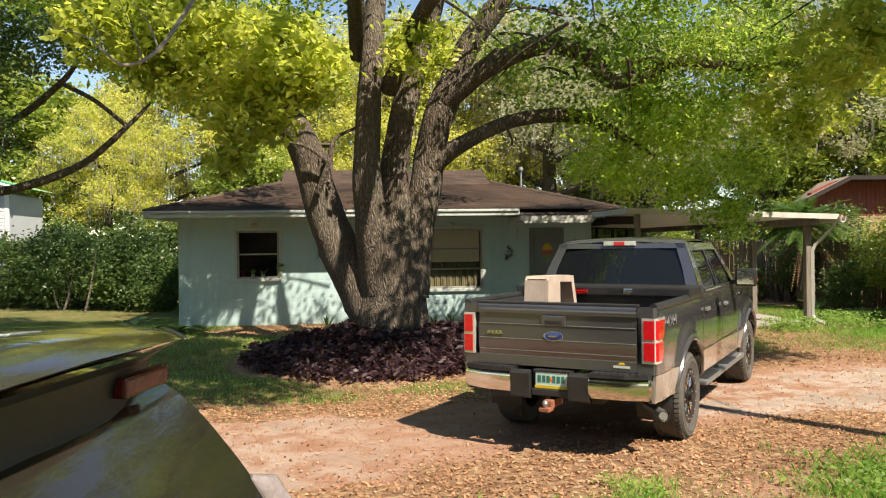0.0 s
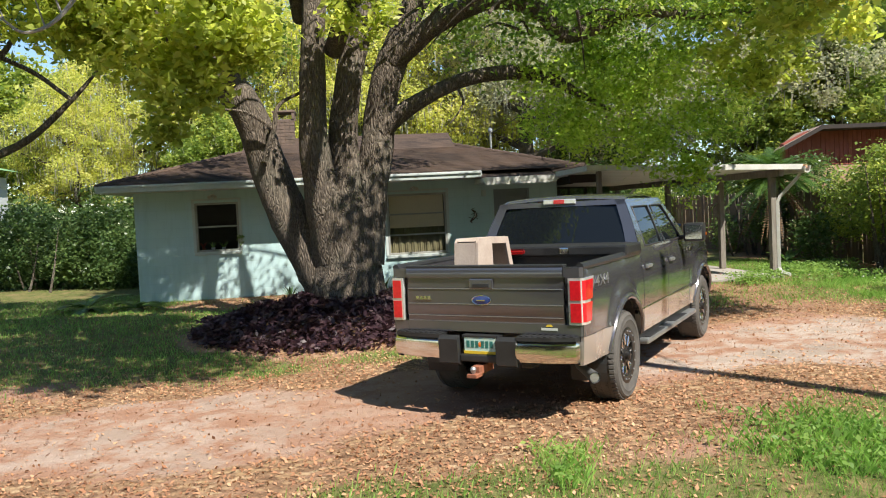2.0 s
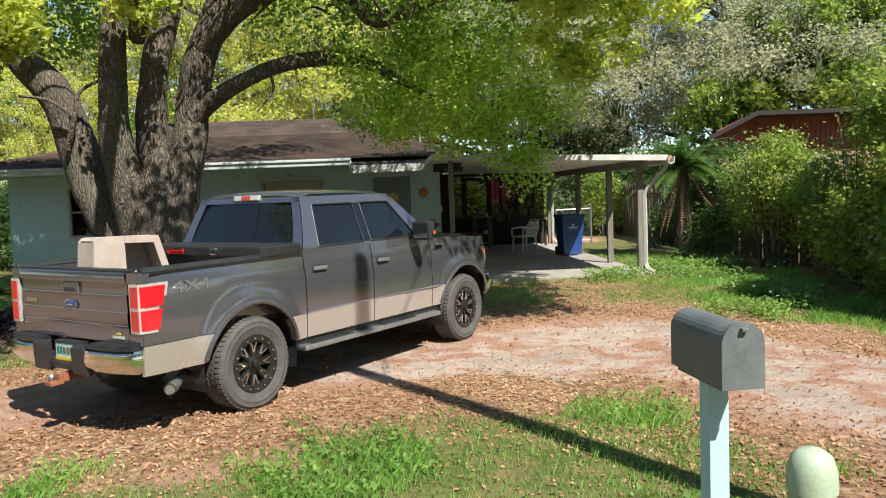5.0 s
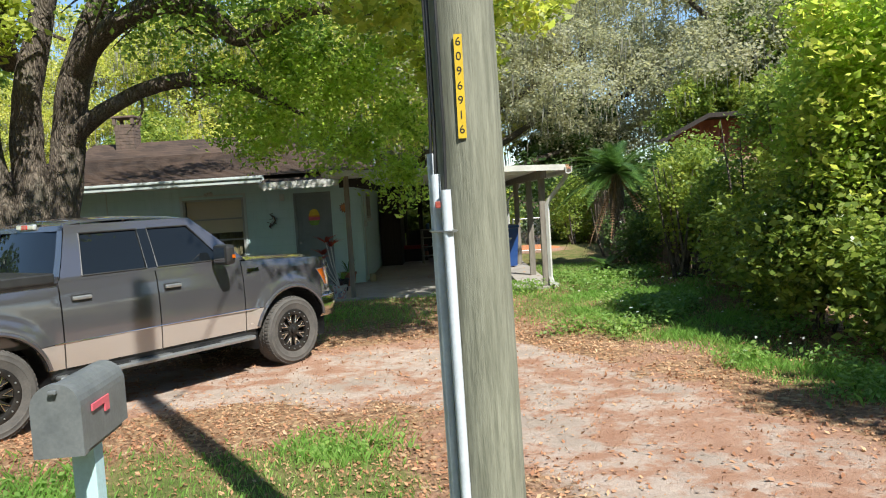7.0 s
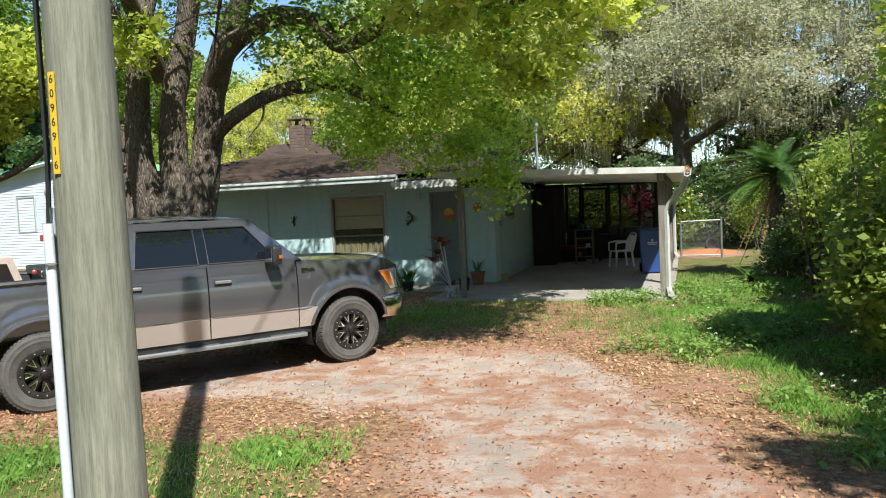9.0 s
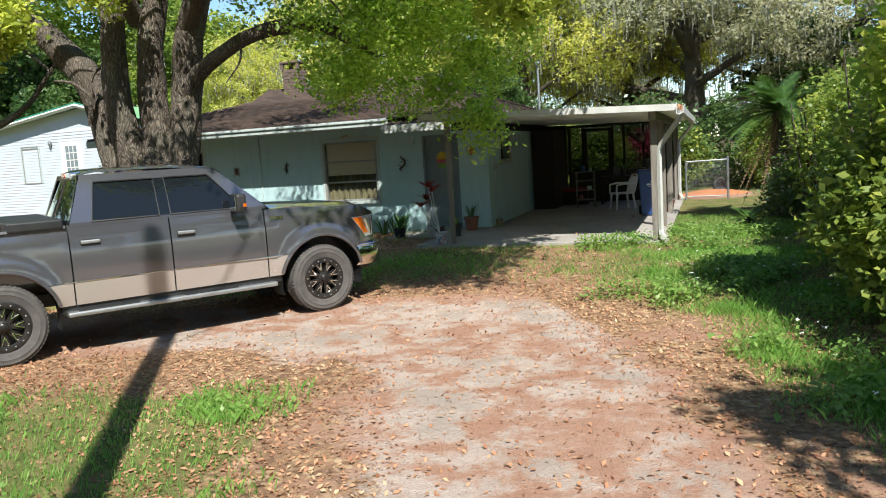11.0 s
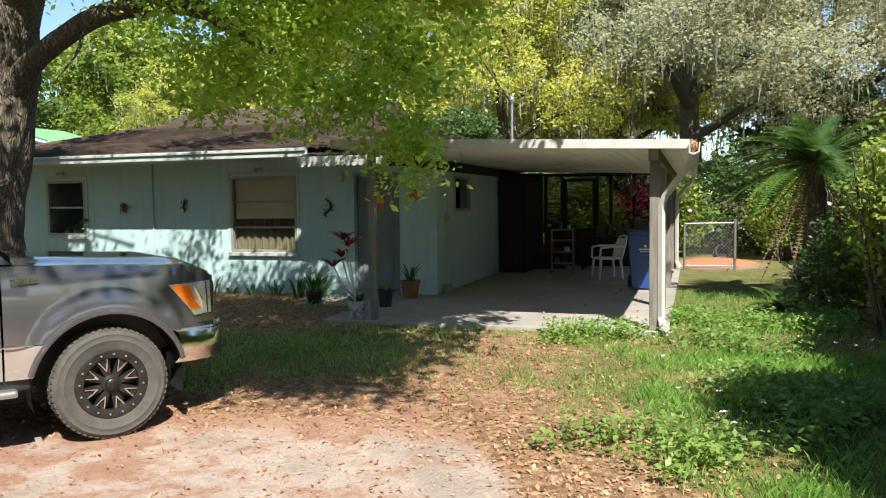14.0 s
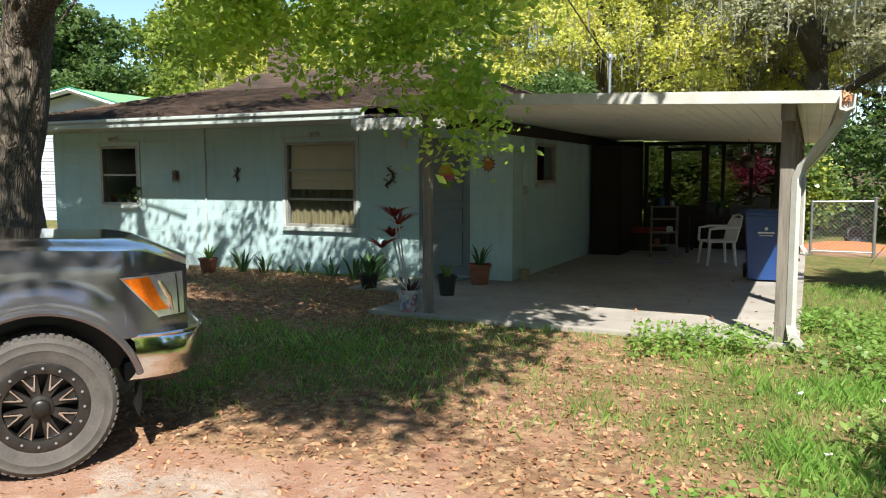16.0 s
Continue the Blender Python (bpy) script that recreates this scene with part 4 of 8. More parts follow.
def belt(x):
    """The height of the body's shoulder."""
    if x < 0.74:
        return 1.385
    if x < 3.0:
        return 1.405 - 0.02 * smoothstep(1.8, 3.0, x)
    return 1.385 - 0.05 * smoothstep(3.0, 4.3, x) - 0.13 * smoothstep(4.15, 4.62, x) ** 1.5


def half(x, z):
    """Half the body's width at a place on its side."""
    w = 0.975 - 0.018 * ((z - 0.95) / 0.4) ** 2 - 0.02 * smoothstep(1.25, 1.4, z)
    w -= 0.24 * smoothstep(4.1, 4.66, x) ** 1.2 + 0.03 * smoothstep(-0.9, -1.25, x)
    for c in (AR, AF):
        d = math.hypot(x - c, (z - HZ) * 0.96) - AX
        w += 0.032 * smoothstep(0.17, 0.04, d) * (0.4 + 0.6 * smoothstep(0.5, 0.8, z))
    w -= 0.012 * smoothstep(0.05, 0.0, abs(z - 1.24)) * (0.7 < x < 3.1)
    return w


def spaced(a, b):
    xs = [a + (b - a) * k / max(2, int((b - a) / 0.05)) for k in range(max(2, int((b - a) / 0.05)) + 1)]
    for c in (AR, AF):
        for e in (0.0, 0.004, 0.012, 0.03, 0.06):
            for s in (-1, 1):
                q = c + s * (AX - e)
                if a < q < b:
                    xs.append(q)
    return sorted(set(xs))


def side_panel(name, a, b, s, low, high, mat, label="", rows=12, parent=None):
    """A skin of the truck's side between two stations, with its edges turned in. low and high give its lower and upper edge."""
    g, outer = Geo(), []
    run = [x for x in spaced(a, b) if high(x) - low(x) > 0.004]
    groups, cur = [], [run[0]]
    for x, y in zip(run, run[1:]):
        if y - x > 0.2:
            groups.append(cur)
            cur = []
        cur.append(y)
    groups.append(cur)
    for xs in groups:
        if len(xs) < 2:
            continue
        cols = []
        for x in xs:
            zs = [low(x) + (high(x) - low(x)) * k / rows for k in range(rows + 1)]
            col = [(x, s * (half(x, zs[0]) - 0.06), zs[0] + 0.004)] + [(x, s * half(x, z), z) for z in zs] + [(x, s * (half(x, zs[-1]) - 0.05), zs[-1] - 0.003)]
            cols.append(col)
        first, last = cols[0], cols[-1]
        cols = [[(p[0] + 0.004, p[1] - s * 0.03, p[2]) for p in first]] + cols + [[(p[0] - 0.004, p[1] - s * 0.03, p[2]) for p in last]]
        g.sheet(cols)
    return part(name, g, mat, parent or truck, label, smooth=True)


def upper_low(x):
    return max(SPLIT, arch_z(x))


def lower_low(x):
    return max(SILL - 0.03 * (x > 4.1), arch_z(x))


for s in (-1, 1):
    side_panel("bed_side", -1.14, 0.71, s, upper_low, belt, M_TRUCK)
    side_panel("rear_door", 0.725, 1.785, s, upper_low, lambda x: belt(x) + 0.02, M_TRUCK)
    side_panel("front_door", 1.80, 2.93, s, upper_low, lambda x: belt(x) + 0.02, M_TRUCK)
    side_panel("front_fender", 2.945, 4.56, s, upper_low, belt, M_TRUCK)
    for a, b in ((-1.14, -0.44), (0.44, 0.71), (0.725, 1.785), (1.80, 2.93), (2.945, 3.2)):
        side_panel("lower_panel", a, b, s, lower_low, lambda x: SPLIT - 0.006, M_TRUCK_LOW, "pale beige lower body panel", 4)
    part("trim_strip", Geo().tube([(0.62, s * (half(0.62, SPLIT) + 0.002), SPLIT), (1.7, s * (half(1.7, SPLIT) + 0.002), SPLIT), (3.13, s * (half(3.13, SPLIT) + 0.002), SPLIT)], 0.006, 6), M_CHROME, truck)
    for c in (AR, AF):
        pts = [(c + (AX + 0.02) * math.cos(w), s * (half(c + AX * math.cos(w), HZ + AX * math.sin(w)) + 0.004), HZ + (AX + 0.02) * math.sin(w)) for w in [math.radians(14 + 152 * k / 28) for k in range(29)]]
        part("arch_lip", Geo().tube(pts, 0.024, 8), M_TRUCK, truck, smooth=True)
        lin = [[(c + (AX + 0.01) * math.cos(w), y, HZ + (AX + 0.01) * math.sin(w)) for y in (s * 0.95, s * 0.6)] for w in [math.radians(-15 + 210 * k / 24) for k in range(25)]]
        part("wheel_liner", Geo().sheet(lin), M_BLACK, truck)
    # greenhouse side: columns from belt to rail
    def gh(xb, xt, t):
        z = 1.40 + t * 0.555
        return (xb + (xt - xb) * t, s * (0.935 - 0.20 * t ** 1.25), z)
    cols = [(0.735, 0.93), (0.97, 1.07), (1.70, 1.70), (1.83, 1.82), (2.72, 2.26), (3.02, 2.40)]
    ts = [0.0, 0.07, 0.84, 1.0]
    def skin(i, k):
        (a0, a1), (b0, b1) = cols[i], cols[i + 1]
        return [[gh(a0 + (b0 - a0) * u, a1 + (b1 - a1) * u, ts[k] + (ts[k + 1] - ts[k]) * v / 3) for u in (0, 0.5, 1)] for v in range(4)]
    for k, nm in ((0, "belt_trim"), (2, "roof_rail")):
        strip = [sum((skin(i, k)[v][:2] for i in range(5)), []) + [skin(4, k)[v][2]] for v in range(4)]
        part(nm, Geo().sheet(strip), M_TRUCK, truck, smooth=True)
    for i, nm in ((0, "rear_pillar"), (2, "door_pillar"), (4, "front_pillar")):
        part(nm, Geo().sheet(skin(i, 1)), M_AUTOGLASS if i == 2 else M_TRUCK, truck, smooth=True)
    for i, nm in ((1, "rear_window_glass"), (3, "front_window_glass")):
        (a0, a1), (b0, b1) = cols[i], cols[i + 1]
        gl = Geo().sheet([[tuple(Vector(gh(a0 + (b0 - a0) * u / 4, a1 + (b1 - a1) * u / 4, 0.07 + 0.77 * v / 5)) - Vector((0, s * 0.012, 0))) for u in range(5)] for v in range(6)])
        part(nm, gl, M_AUTOGLASS, truck, "dark tinted glass", smooth=True)
        ed = [gh(a0 + (b0 - a0) * u, a1 + (b1 - a1) * u, t) for u, t in ((0, 0.07), (1, 0.07), (1, 0.84), (0, 0.84), (0, 0.07))]
        part("window_seal", Geo().tube(ed, 0.011, 6), M_BLACK, truck)
    for x, z in ((0.93, 1.225), (1.97, 1.215)):
        y = s * (half(x, z) + 0.004)
        h = part("door_handle", Geo().box(x - 0.10, min(y, y + s * 0.035), z - 0.018, x + 0.10, max(y, y + s * 0.035), z + 0.022, 0.012), M_METAL, truck)
        part("recess", Geo().box(x - 0.105, y - 0.005, z - 0.068, x + 0.105, y + 0.005, z + 0.034, 0.004), M_BLACK, h)
    # mirror
    mir = part("door_mirror", Geo().box(2.50, min(s * 1.0, s * 1.26), 1.39, 2.63, max(s * 1.0, s * 1.26), 1.62, 0.04).tube([(2.62, s * 0.93, 1.43), (2.57, s * 1.05, 1.46)], 0.03, 8), M_BLACK, truck, "black door mirror")
    part("mirror_glass", Geo().box(2.494, min(s * 1.03, s * 1.23), 1.42, 2.499, max(s * 1.03, s * 1.23), 1.59), M_CHROME, mir)
    part("mirror_marker", Geo().box(2.58, min(s * 1.255, s * 1.265), 1.46, 2.62, max(s * 1.255, s * 1.265), 1.50), M_ORANGE, mir)
    # running board
    rb = part("running_board", Geo().box(0.62, min(s * 0.88, s * 1.03), 0.43, 3.02, max(s * 0.88, s * 1.03), 0.485, 0.02), M_METAL, truck, "bright metal running board with dark treads")
    for x in (1.05, 2.2):
        part("tread", Geo().box(x - 0.32, min(s * 0.9, s * 1.015), 0.484, x + 0.32, max(s * 0.9, s * 1.015), 0.493, 0.003), M_BLACK, rb)
    part("sill", Geo().box(0.56, min(s * 0.72, s * 0.93), 0.46, 3.12, max(s * 0.72, s * 0.93), 0.60, 0.02), M_BLACK, truck)
    part("bed_rail_line", Geo().tube([(-1.12, s * (half(-1.1, 1.36) + 0.001), 1.362), (0.0, s * (half(0.0, 1.36) + 0.001), 1.364), (0.70, s * (half(0.7, 1.36) + 0.001), 1.366)], 0.0035, 5), M_METAL, truck)
    part("bed_rail_cap", Geo().tube([(-1.12, s * 0.925, 1.392), (0.70, s * 0.925, 1.396)], 0.036, 8), M_BLACK, truck, smooth=True)
    # tail light: a block wrapped round the corner with two red fields
    tl = part("tail_lamp", Geo().prism([(-1.165, s * 0.83), (-1.165, s * 0.945), (-1.12, s * 0.966), (-0.985, s * 0.968), (-1.0, s * 0.9), (-1.12, s * 0.83)], "z", 0.90, 1.30).prism([(-0.99, 0.90), (-0.93, 1.08), (-0.89, 1.30), (-0.99, 1.30)], "y", min(s * 0.93, s * 0.968), max(s * 0.93, s * 0.968)), M_CLEARLENS, truck, "red and chrome tail lamp")
    for z0, z1 in ((0.922, 1.085), (1.11, 1.278)):
        part("red_lens", Geo().prism([(-1.171, s * 0.848), (-1.171, s * 0.938), (-1.122, s * 0.972), (-1.0, s * 0.974), (-1.005, s * 0.94), (-1.12, s * 0.848)], "z", z0, z1).prism([(-1.002, z0), (-0.998 + (z0 - 0.90) * 0.2, z0), (-0.998 + (z1 - 0.90) * 0.2, z1), (-1.002, z1)], "y", min(s * 0.94, s * 0.9745), max(s * 0.94, s * 0.9745)), M_REDLENS, tl)
    # head lamp
    hx = lambda z: 4.13 + 0.85 * (1.17 - z)
    hl = part("head_lamp", Geo().sheet([[(x, s * (half(x, z) + 0.006), z) for x in [hx(z) + (4.535 - hx(z)) * k / 8 for k in range(9)]] for z in (0.90, 0.96, 1.02, 1.08, 1.14, 1.175)]), M_CLEARLENS, truck, "clear head lamp with an amber marker", smooth=True)
    part("amber_marker", Geo().sheet([[(x, s * (half(x, z) + 0.010), z) for x in (hx(z) + 0.012, hx(z) + 0.06, hx(z) + 0.115, hx(z) + 0.175 - 0.38 * (1.17 - z))] for z in (0.945, 1.0, 1.08, 1.165)]), M_ORANGE, hl)
    part("lamp_reflector", Geo().tube([(4.37, s * (half(4.37, 1.13) + 0.008), 1.135), (4.43, s * (half(4.43, 1.02) + 0.008), 1.02), (4.45, s * (half(4.45, 0.93) + 0.008), 0.93)], [0.012, 0.02, 0.012], 8), M_CHROME, hl)
    part("lamp_divider", Geo().tube([(4.485, s * (half(4.485, 1.16) + 0.007), 1.165), (4.495, s * (half(4.495, 1.03) + 0.007), 1.03), (4.50, s * (half(4.50, 0.91) + 0.007), 0.905)], 0.006, 6), M_BLACK, hl)
    part("head_lamp_rim", Geo().tube([(4.12, s * (half(4.12, 1.18) + 0.003), 1.182), (4.3, s * (half(4.3, 1.18) + 0.003), 1.184), (4.53, s * (half(4.53, 1.18) + 0.003), 1.18), (4.54, s * (half(4.53, 0.9) + 0.003), 0.89), (4.36, s * (half(4.36, 0.9) + 0.003), 0.893), (4.12, s * (half(4.12, 1.18) + 0.003), 1.182)], 0.006, 6), M_TRUCK, hl)
    # badge on the fender: plain bars
    fb = part("fender_badge", Geo().box(3.0, s * 0.972 - 0.006, 1.255, 3.18, s * 0.972 + 0.006, 1.27), M_CHROME, truck)
    for k in range(4):
        part("bar", Geo().box(3.0 + k * 0.045, s * 0.972 - 0.007, 1.272, 3.035 + k * 0.045, s * 0.972 + 0.007, 1.295), M_CHROME, fb)


def sheet_part(name, rows, mat, label="", parent=None):
    return part(name, Geo().sheet(rows), mat, parent or truck, label, smooth=True)


# roof, screens, hood
roofrows = []
for x, z, w in ((0.93, 1.945, 0.735), (0.97, 1.975, 0.73), (1.1, 1.992, 0.72), (1.5, 2.0, 0.715), (1.9, 1.995, 0.715), (2.2, 1.975, 0.72), (2.40, 1.945, 0.735)):
    roofrows.append([(x + 0.0 * abs(u), u * w * 1.0, z + 0.035 * (1 - u * u) - 0.02 * (abs(u) > 0.95)) for u in (-1, -0.93, -0.8, -0.5, 0, 0.5, 0.8, 0.93, 1)])
sheet_part("cab_roof", roofrows, M_TRUCK)
sheet_part("windshield", [[(3.04 - 0.62 * t + 0.10 * (1 - u * u), u * (0.915 - 0.19 * t), 1.385 + 0.565 * t) for u in (-1, -0.6, -0.2, 0.2, 0.6, 1)] for t in (0, 0.25, 0.5, 0.75, 1)], M_AUTOGLASS)
sheet_part("back_window", [[(0.745 + 0.19 * t - 0.03 * (1 - u * u), u * (0.83 - 0.14 * t), 1.43 + 0.48 * t) for u in (-1, -0.5, 0, 0.5, 1)] for t in (0, 0.33, 0.66, 1)], M_AUTOGLASS, "dark tinted back window")
bk = Geo().sheet([[(0.73 + 0.19 * t, u * (0.935 - 0.2 * t ** 1.25), 1.40 + 0.555 * t) for u in (-1, -0.86)] for t in (0, 0.5, 1)]).sheet([[(0.73 + 0.19 * t, u * (0.935 - 0.2 * t ** 1.25), 1.40 + 0.555 * t) for u in (0.86, 1)] for t in (0, 0.5, 1)])
bk.sheet([[(0.73 + 0.19 * t, u * 0.75, 1.40 + 0.555 * t) for u in (-1, 0, 1)] for t in (0.9, 1.0)]).box(0.72, -0.9, 0.6, 0.75, 0.9, 1.42)
part("cab_back", bk, M_TRUCK, truck)
b3 = part("third_brake_lamp", Geo().box(0.885, -0.19, 1.925, 0.93, 0.19, 1.985, 0.012), M_CLEARLENS, truck, "high brake lamp with red and clear fields")
part("red_lens", Geo().box(0.88, -0.065, 1.93, 0.90, 0.065, 1.98, 0.006), M_REDLENS, b3)
hood = []
for k in range(13):
    x = 3.0 + 1.56 * k / 12
    w = half(x, belt(x)) - 0.046
    hood.append([(x + 0.09 * (1 - u * u) * smoothstep(4.0, 4.56, x), u * w, belt(x) - 0.003 + 0.05 * smoothstep(1.0, 0.55, abs(u)) * (1 - 0.5 * smoothstep(4.2, 4.56, x))) for u in [-1 + j / 10 for j in range(21)]])
hood.append([(p[0] + 0.02, p[1] * 0.99, p[2] - 0.05) for p in hood[-1]])
sheet_part("hood", hood, M_TRUCK)
part("cowl", Geo().box(2.88, -0.88, 1.33, 3.08, 0.88, 1.385, 0.01), M_BLACK, truck)
wip = part("wiper", Geo().tube([(3.02, -0.5, 1.40), (2.86, 0.1, 1.50)], 0.008, 6).tube([(3.02, 0.1, 1.40), (2.86, 0.65, 1.49)], 0.008, 6), M_BLACK, truck)
# front end
part("front_panel", Geo().sheet([[(4.60 - 0.12 * abs(u) ** 2.5, u * 0.74, z) for u in [-1 + j / 8 for j in range(17)]] for z in (0.80, 1.0, 1.24)]), M_BLACK, truck)
gr = part("grille", Geo().tube([(4.56, -0.56, 0.86), (4.58, 0, 0.86), (4.56, 0.56, 0.86), (4.54, 0.58, 1.2), (4.58, 0, 1.21), (4.54, -0.58, 1.2), (4.56, -0.56, 0.86)], 0.022, 8), M_CHROME, truck, "chrome three-bar grille")
for z in (0.94, 1.03, 1.12):
    part("bar", Geo().tube([(4.55, -0.54, z), (4.585, 0, z), (4.55, 0.54, z)], 0.02, 8), M_CHROME, gr)
part("grille_badge", Geo().lathe([(0.0, 0.02), (0.09, 0.012), (0.1, 0.0)], 20, pose(4.59, 0, 1.03, 0, 90) @ Matrix.Diagonal((0.45, 1, 1, 1))), M_EMBLEM, gr)


def bumper(name, face, mat, z0, z1, label):
    rows = []
    for z, d in ((z0, -0.035), (z0 + 0.04, 0.0), ((z0 + z1) / 2, 0.012), (z1 - 0.03, 0.004), (z1, -0.03), (z1, -0.16)):
        rows.append([(p[0] + (d if p[0] > 2 else -d) * 1.0, p[1] * (1 + 0.25 * d), z) for p in face])
    return part(name, Geo().sheet(rows), mat, truck, label, smooth=True)


fface = [(4.20, -0.965), (4.36, -0.95), (4.50, -0.90), (4.60, -0.80), (4.68, -0.55), (4.71, 0.0), (4.68, 0.55), (4.60, 0.80), (4.50, 0.90), (4.36, 0.95), (4.20, 0.965)]
fbm = bumper("front_bumper", fface, M_CHROME, 0.53, 0.80, "chrome front bumper")
for s in (-1, 1):
    part("fog_lamp", Geo().lathe([(0.062, -0.01), (0.062, 0.004), (0.05, 0.006), (0.0, 0.0)], 18, pose(4.548, s * 0.846, 0.655, 0, 90, s * 45)), M_BLACK, fbm)
part("front_valance", Geo().box(4.15, -0.72, 0.44, 4.5, 0.72, 0.60, 0.05), M_BLACK, truck)
part("fender_trim", Geo().tube([(4.18, -0.965, 0.802), (4.36, -0.95, 0.802), (4.50, -0.90, 0.802), (4.60, -0.80, 0.802), (4.68, -0.55, 0.802)], 0.011, 6), M_CHROME, truck)
# tailgate with its creases
tg = []
for z, d in ((0.80, 0.02), (0.81, 0.0), (0.90, 0.0), (0.905, 0.006), (0.95, 0.004), (0.955, 0.0), (1.06, -0.004), (1.065, 0.004), (1.20, 0.0), (1.205, 0.014), (1.30, 0.012), (1.305, -0.004), (1.375, -0.012), (1.395, 0.0), (1.40, 0.03)):
    tg.append([(-1.155 + d, y, z) for y in (-0.784, -0.78, -0.4, 0, 0.4, 0.78, 0.784)])
tgo = part("tailgate", Geo().sheet(tg).box(-1.11, -0.775, 0.80, -1.08, 0.775, 1.39), M_TRUCK, truck, "grey tailgate with horizontal creases", smooth=True)
part("tailgate_cap", Geo().box(-1.16, -0.79, 1.392, -1.06, 0.79, 1.415, 0.008), M_BLACK, tgo)
th = part("tailgate_handle", Geo().box(-1.165, -0.12, 1.20, -1.14, 0.12, 1.295, 0.012), M_TRUCK, tgo)
part("handle_recess", Geo().box(-1.168, -0.085, 1.213, -1.15, 0.085, 1.25, 0.006), M_BLACK, th)
# thin metal strips laid on the creases to draw their bright reflections
for z in (0.953, 1.062, 1.203):
    part("crease_glint", Geo().tube([(-1.158, -0.775, z), (-1.1585, 0, z), (-1.158, 0.775, z)], 0.004, 5), M_METAL, tgo)
em = part("oval_badge", Geo().lathe([(0.0, 0.014), (0.085, 0.010), (0.09, 0.0)], 28, pose(-1.158, 0, 1.10, 0, -90) @ Matrix.Diagonal((0.42, 1, 1, 1))), M_EMBLEM, tgo, "blue oval badge with chrome rim", smooth=True)
part("rim", Geo().tube([(-1.163, 0.093 * math.cos(w), 1.10 + 0.041 * math.sin(w)) for w in [k * math.pi / 14 for k in range(29)]], 0.0055, 6), M_CHROME, em)
part("bar", Geo().box(-1.177, -0.045, 1.094, -1.17, 0.045, 1.106, 0.002), M_CHROME, em)
bd = part("model_badge", Geo().box(-1.163, 0.52, 1.10, -1.152, 0.70, 1.106), M_CHROME, tgo)
for k in range(4):
    part("bar", Geo().box(-1.164, 0.53 + k * 0.042, 1.108, -1.152, 0.562 + k * 0.042, 1.133), M_CHROME, bd)
st = part("sticker", Geo().box(-1.16, -0.72, 0.845, -1.152, -0.57, 0.866), M_TRIM, tgo, "small pale and yellow sticker")
part("sticker_mark", Geo().prism([(-0.68, 0.878), (-0.61, 0.876), (-0.625, 0.895), (-0.66, 0.897)], "x", -1.159, -1.152), M_YELLOW, st)
for s in (-1, 1):
    for z0, z1 in ((0.80, 0.895), (1.305, 1.39)):
        part("bed_corner", Geo().prism([(-1.155, s * 0.788), (-1.155, s * 0.93), (-1.12, s * 0.955), (-1.06, s * 0.958), (-1.06, s * 0.788)], "z", z0, z1), M_TRUCK, truck)
# rear bumper
rface = [(-0.74, 0.955), (-1.02, 0.95), (-1.22, 0.90), (-1.28, 0.70), (-1.30, 0.38)]
for s in (-1, 1):
    bumper("rear_bumper_end", [(x, y * s) for x, y in rface], M_CHROME, 0.575, 0.765, "dented chrome rear bumper")
    part("bumper_step", Geo().prism([(-0.85, s * 0.95), (-1.02, s * 0.945), (-1.21, s * 0.895), (-1.275, s * 0.70), (-1.295, s * 0.38), (-1.1, s * 0.38), (-1.1, s * 0.75)], "z", 0.765, 0.80), M_BLACK, truck)
    part("bumper_block", Geo().prism([(-1.25, 0.52), (-1.30, 0.545), (-1.31, 0.76), (-1.25, 0.79)], "y", min(s * 0.19, s * 0.385), max(s * 0.19, s * 0.385)), M_BLACK, truck)
    for k in range(9):
        part("step_rib", Geo().box(-1.27 + 0.025 * (k > 5) + 0.03 * (k > 7), s * (0.42 + 0.055 * k) - 0.015, 0.80, -1.14, s * (0.42 + 0.055 * k) + 0.015, 0.808), M_BLACK, truck)
mid = part("bumper_middle", Geo().box(-1.27, -0.19, 0.555, -1.15, 0.19, 0.62, 0.012).box(-1.22, -0.19, 0.62, -1.12, 0.19, 0.79, 0.006), M_BLACK, truck)
pl = part("number_plate", Geo().box(-1.236, -0.155, 0.63, -1.224, 0.155, 0.785, 0.003), plain("plate_pale_green", (0.42, 0.60, 0.56), (0.50, 0.62, 0.5), 12, 0.4), mid, "pale green licence plate in a yellow frame")
for y0, y1, z0, z1, m in ((-0.16, 0.16, 0.624, 0.65, M_YELLOW), (-0.16, 0.16, 0.772, 0.79, M_BLACK)):
    part("plate_frame", Geo().box(-1.24, y0, z0, -1.225, y1, z1), m, pl)
gp = plain("plate_green", (0.03, 0.17, 0.14), None, 20, 0.4)
for k in range(6):
    y = 0.115 - k * 0.044 - 0.012 * (k > 2)
    part("bar", Geo().box(-1.239, y - 0.015, 0.68, -1.235, y + 0.015, 0.742), gp, pl)
part("plate_mark", Geo().lathe([(0.0, 0.003), (0.022, 0.0)], 14, pose(-1.237, -0.005, 0.71, 0, -90)), M_ORANGE, pl)
hit = part("tow_hitch", Geo().box(-1.34, -0.04, 0.455, -1.05, 0.04, 0.53, 0.006).box(-1.42, -0.05, 0.44, -1.30, 0.05, 0.475, 0.006), plain("rusty_iron", (0.30, 0.10, 0.05), (0.18, 0.07, 0.04), 12, 0.8), truck, "rusty tow hitch")
part("hitch_ball", Geo().lathe([(0.0, 0.065), (0.02, 0.06), (0.029, 0.04), (0.02, 0.015), (0.015, 0.0), (0.02, -0.04), (0.0, -0.045)], 14, pose(-1.38, 0, 0.475)), M_METAL, hit)
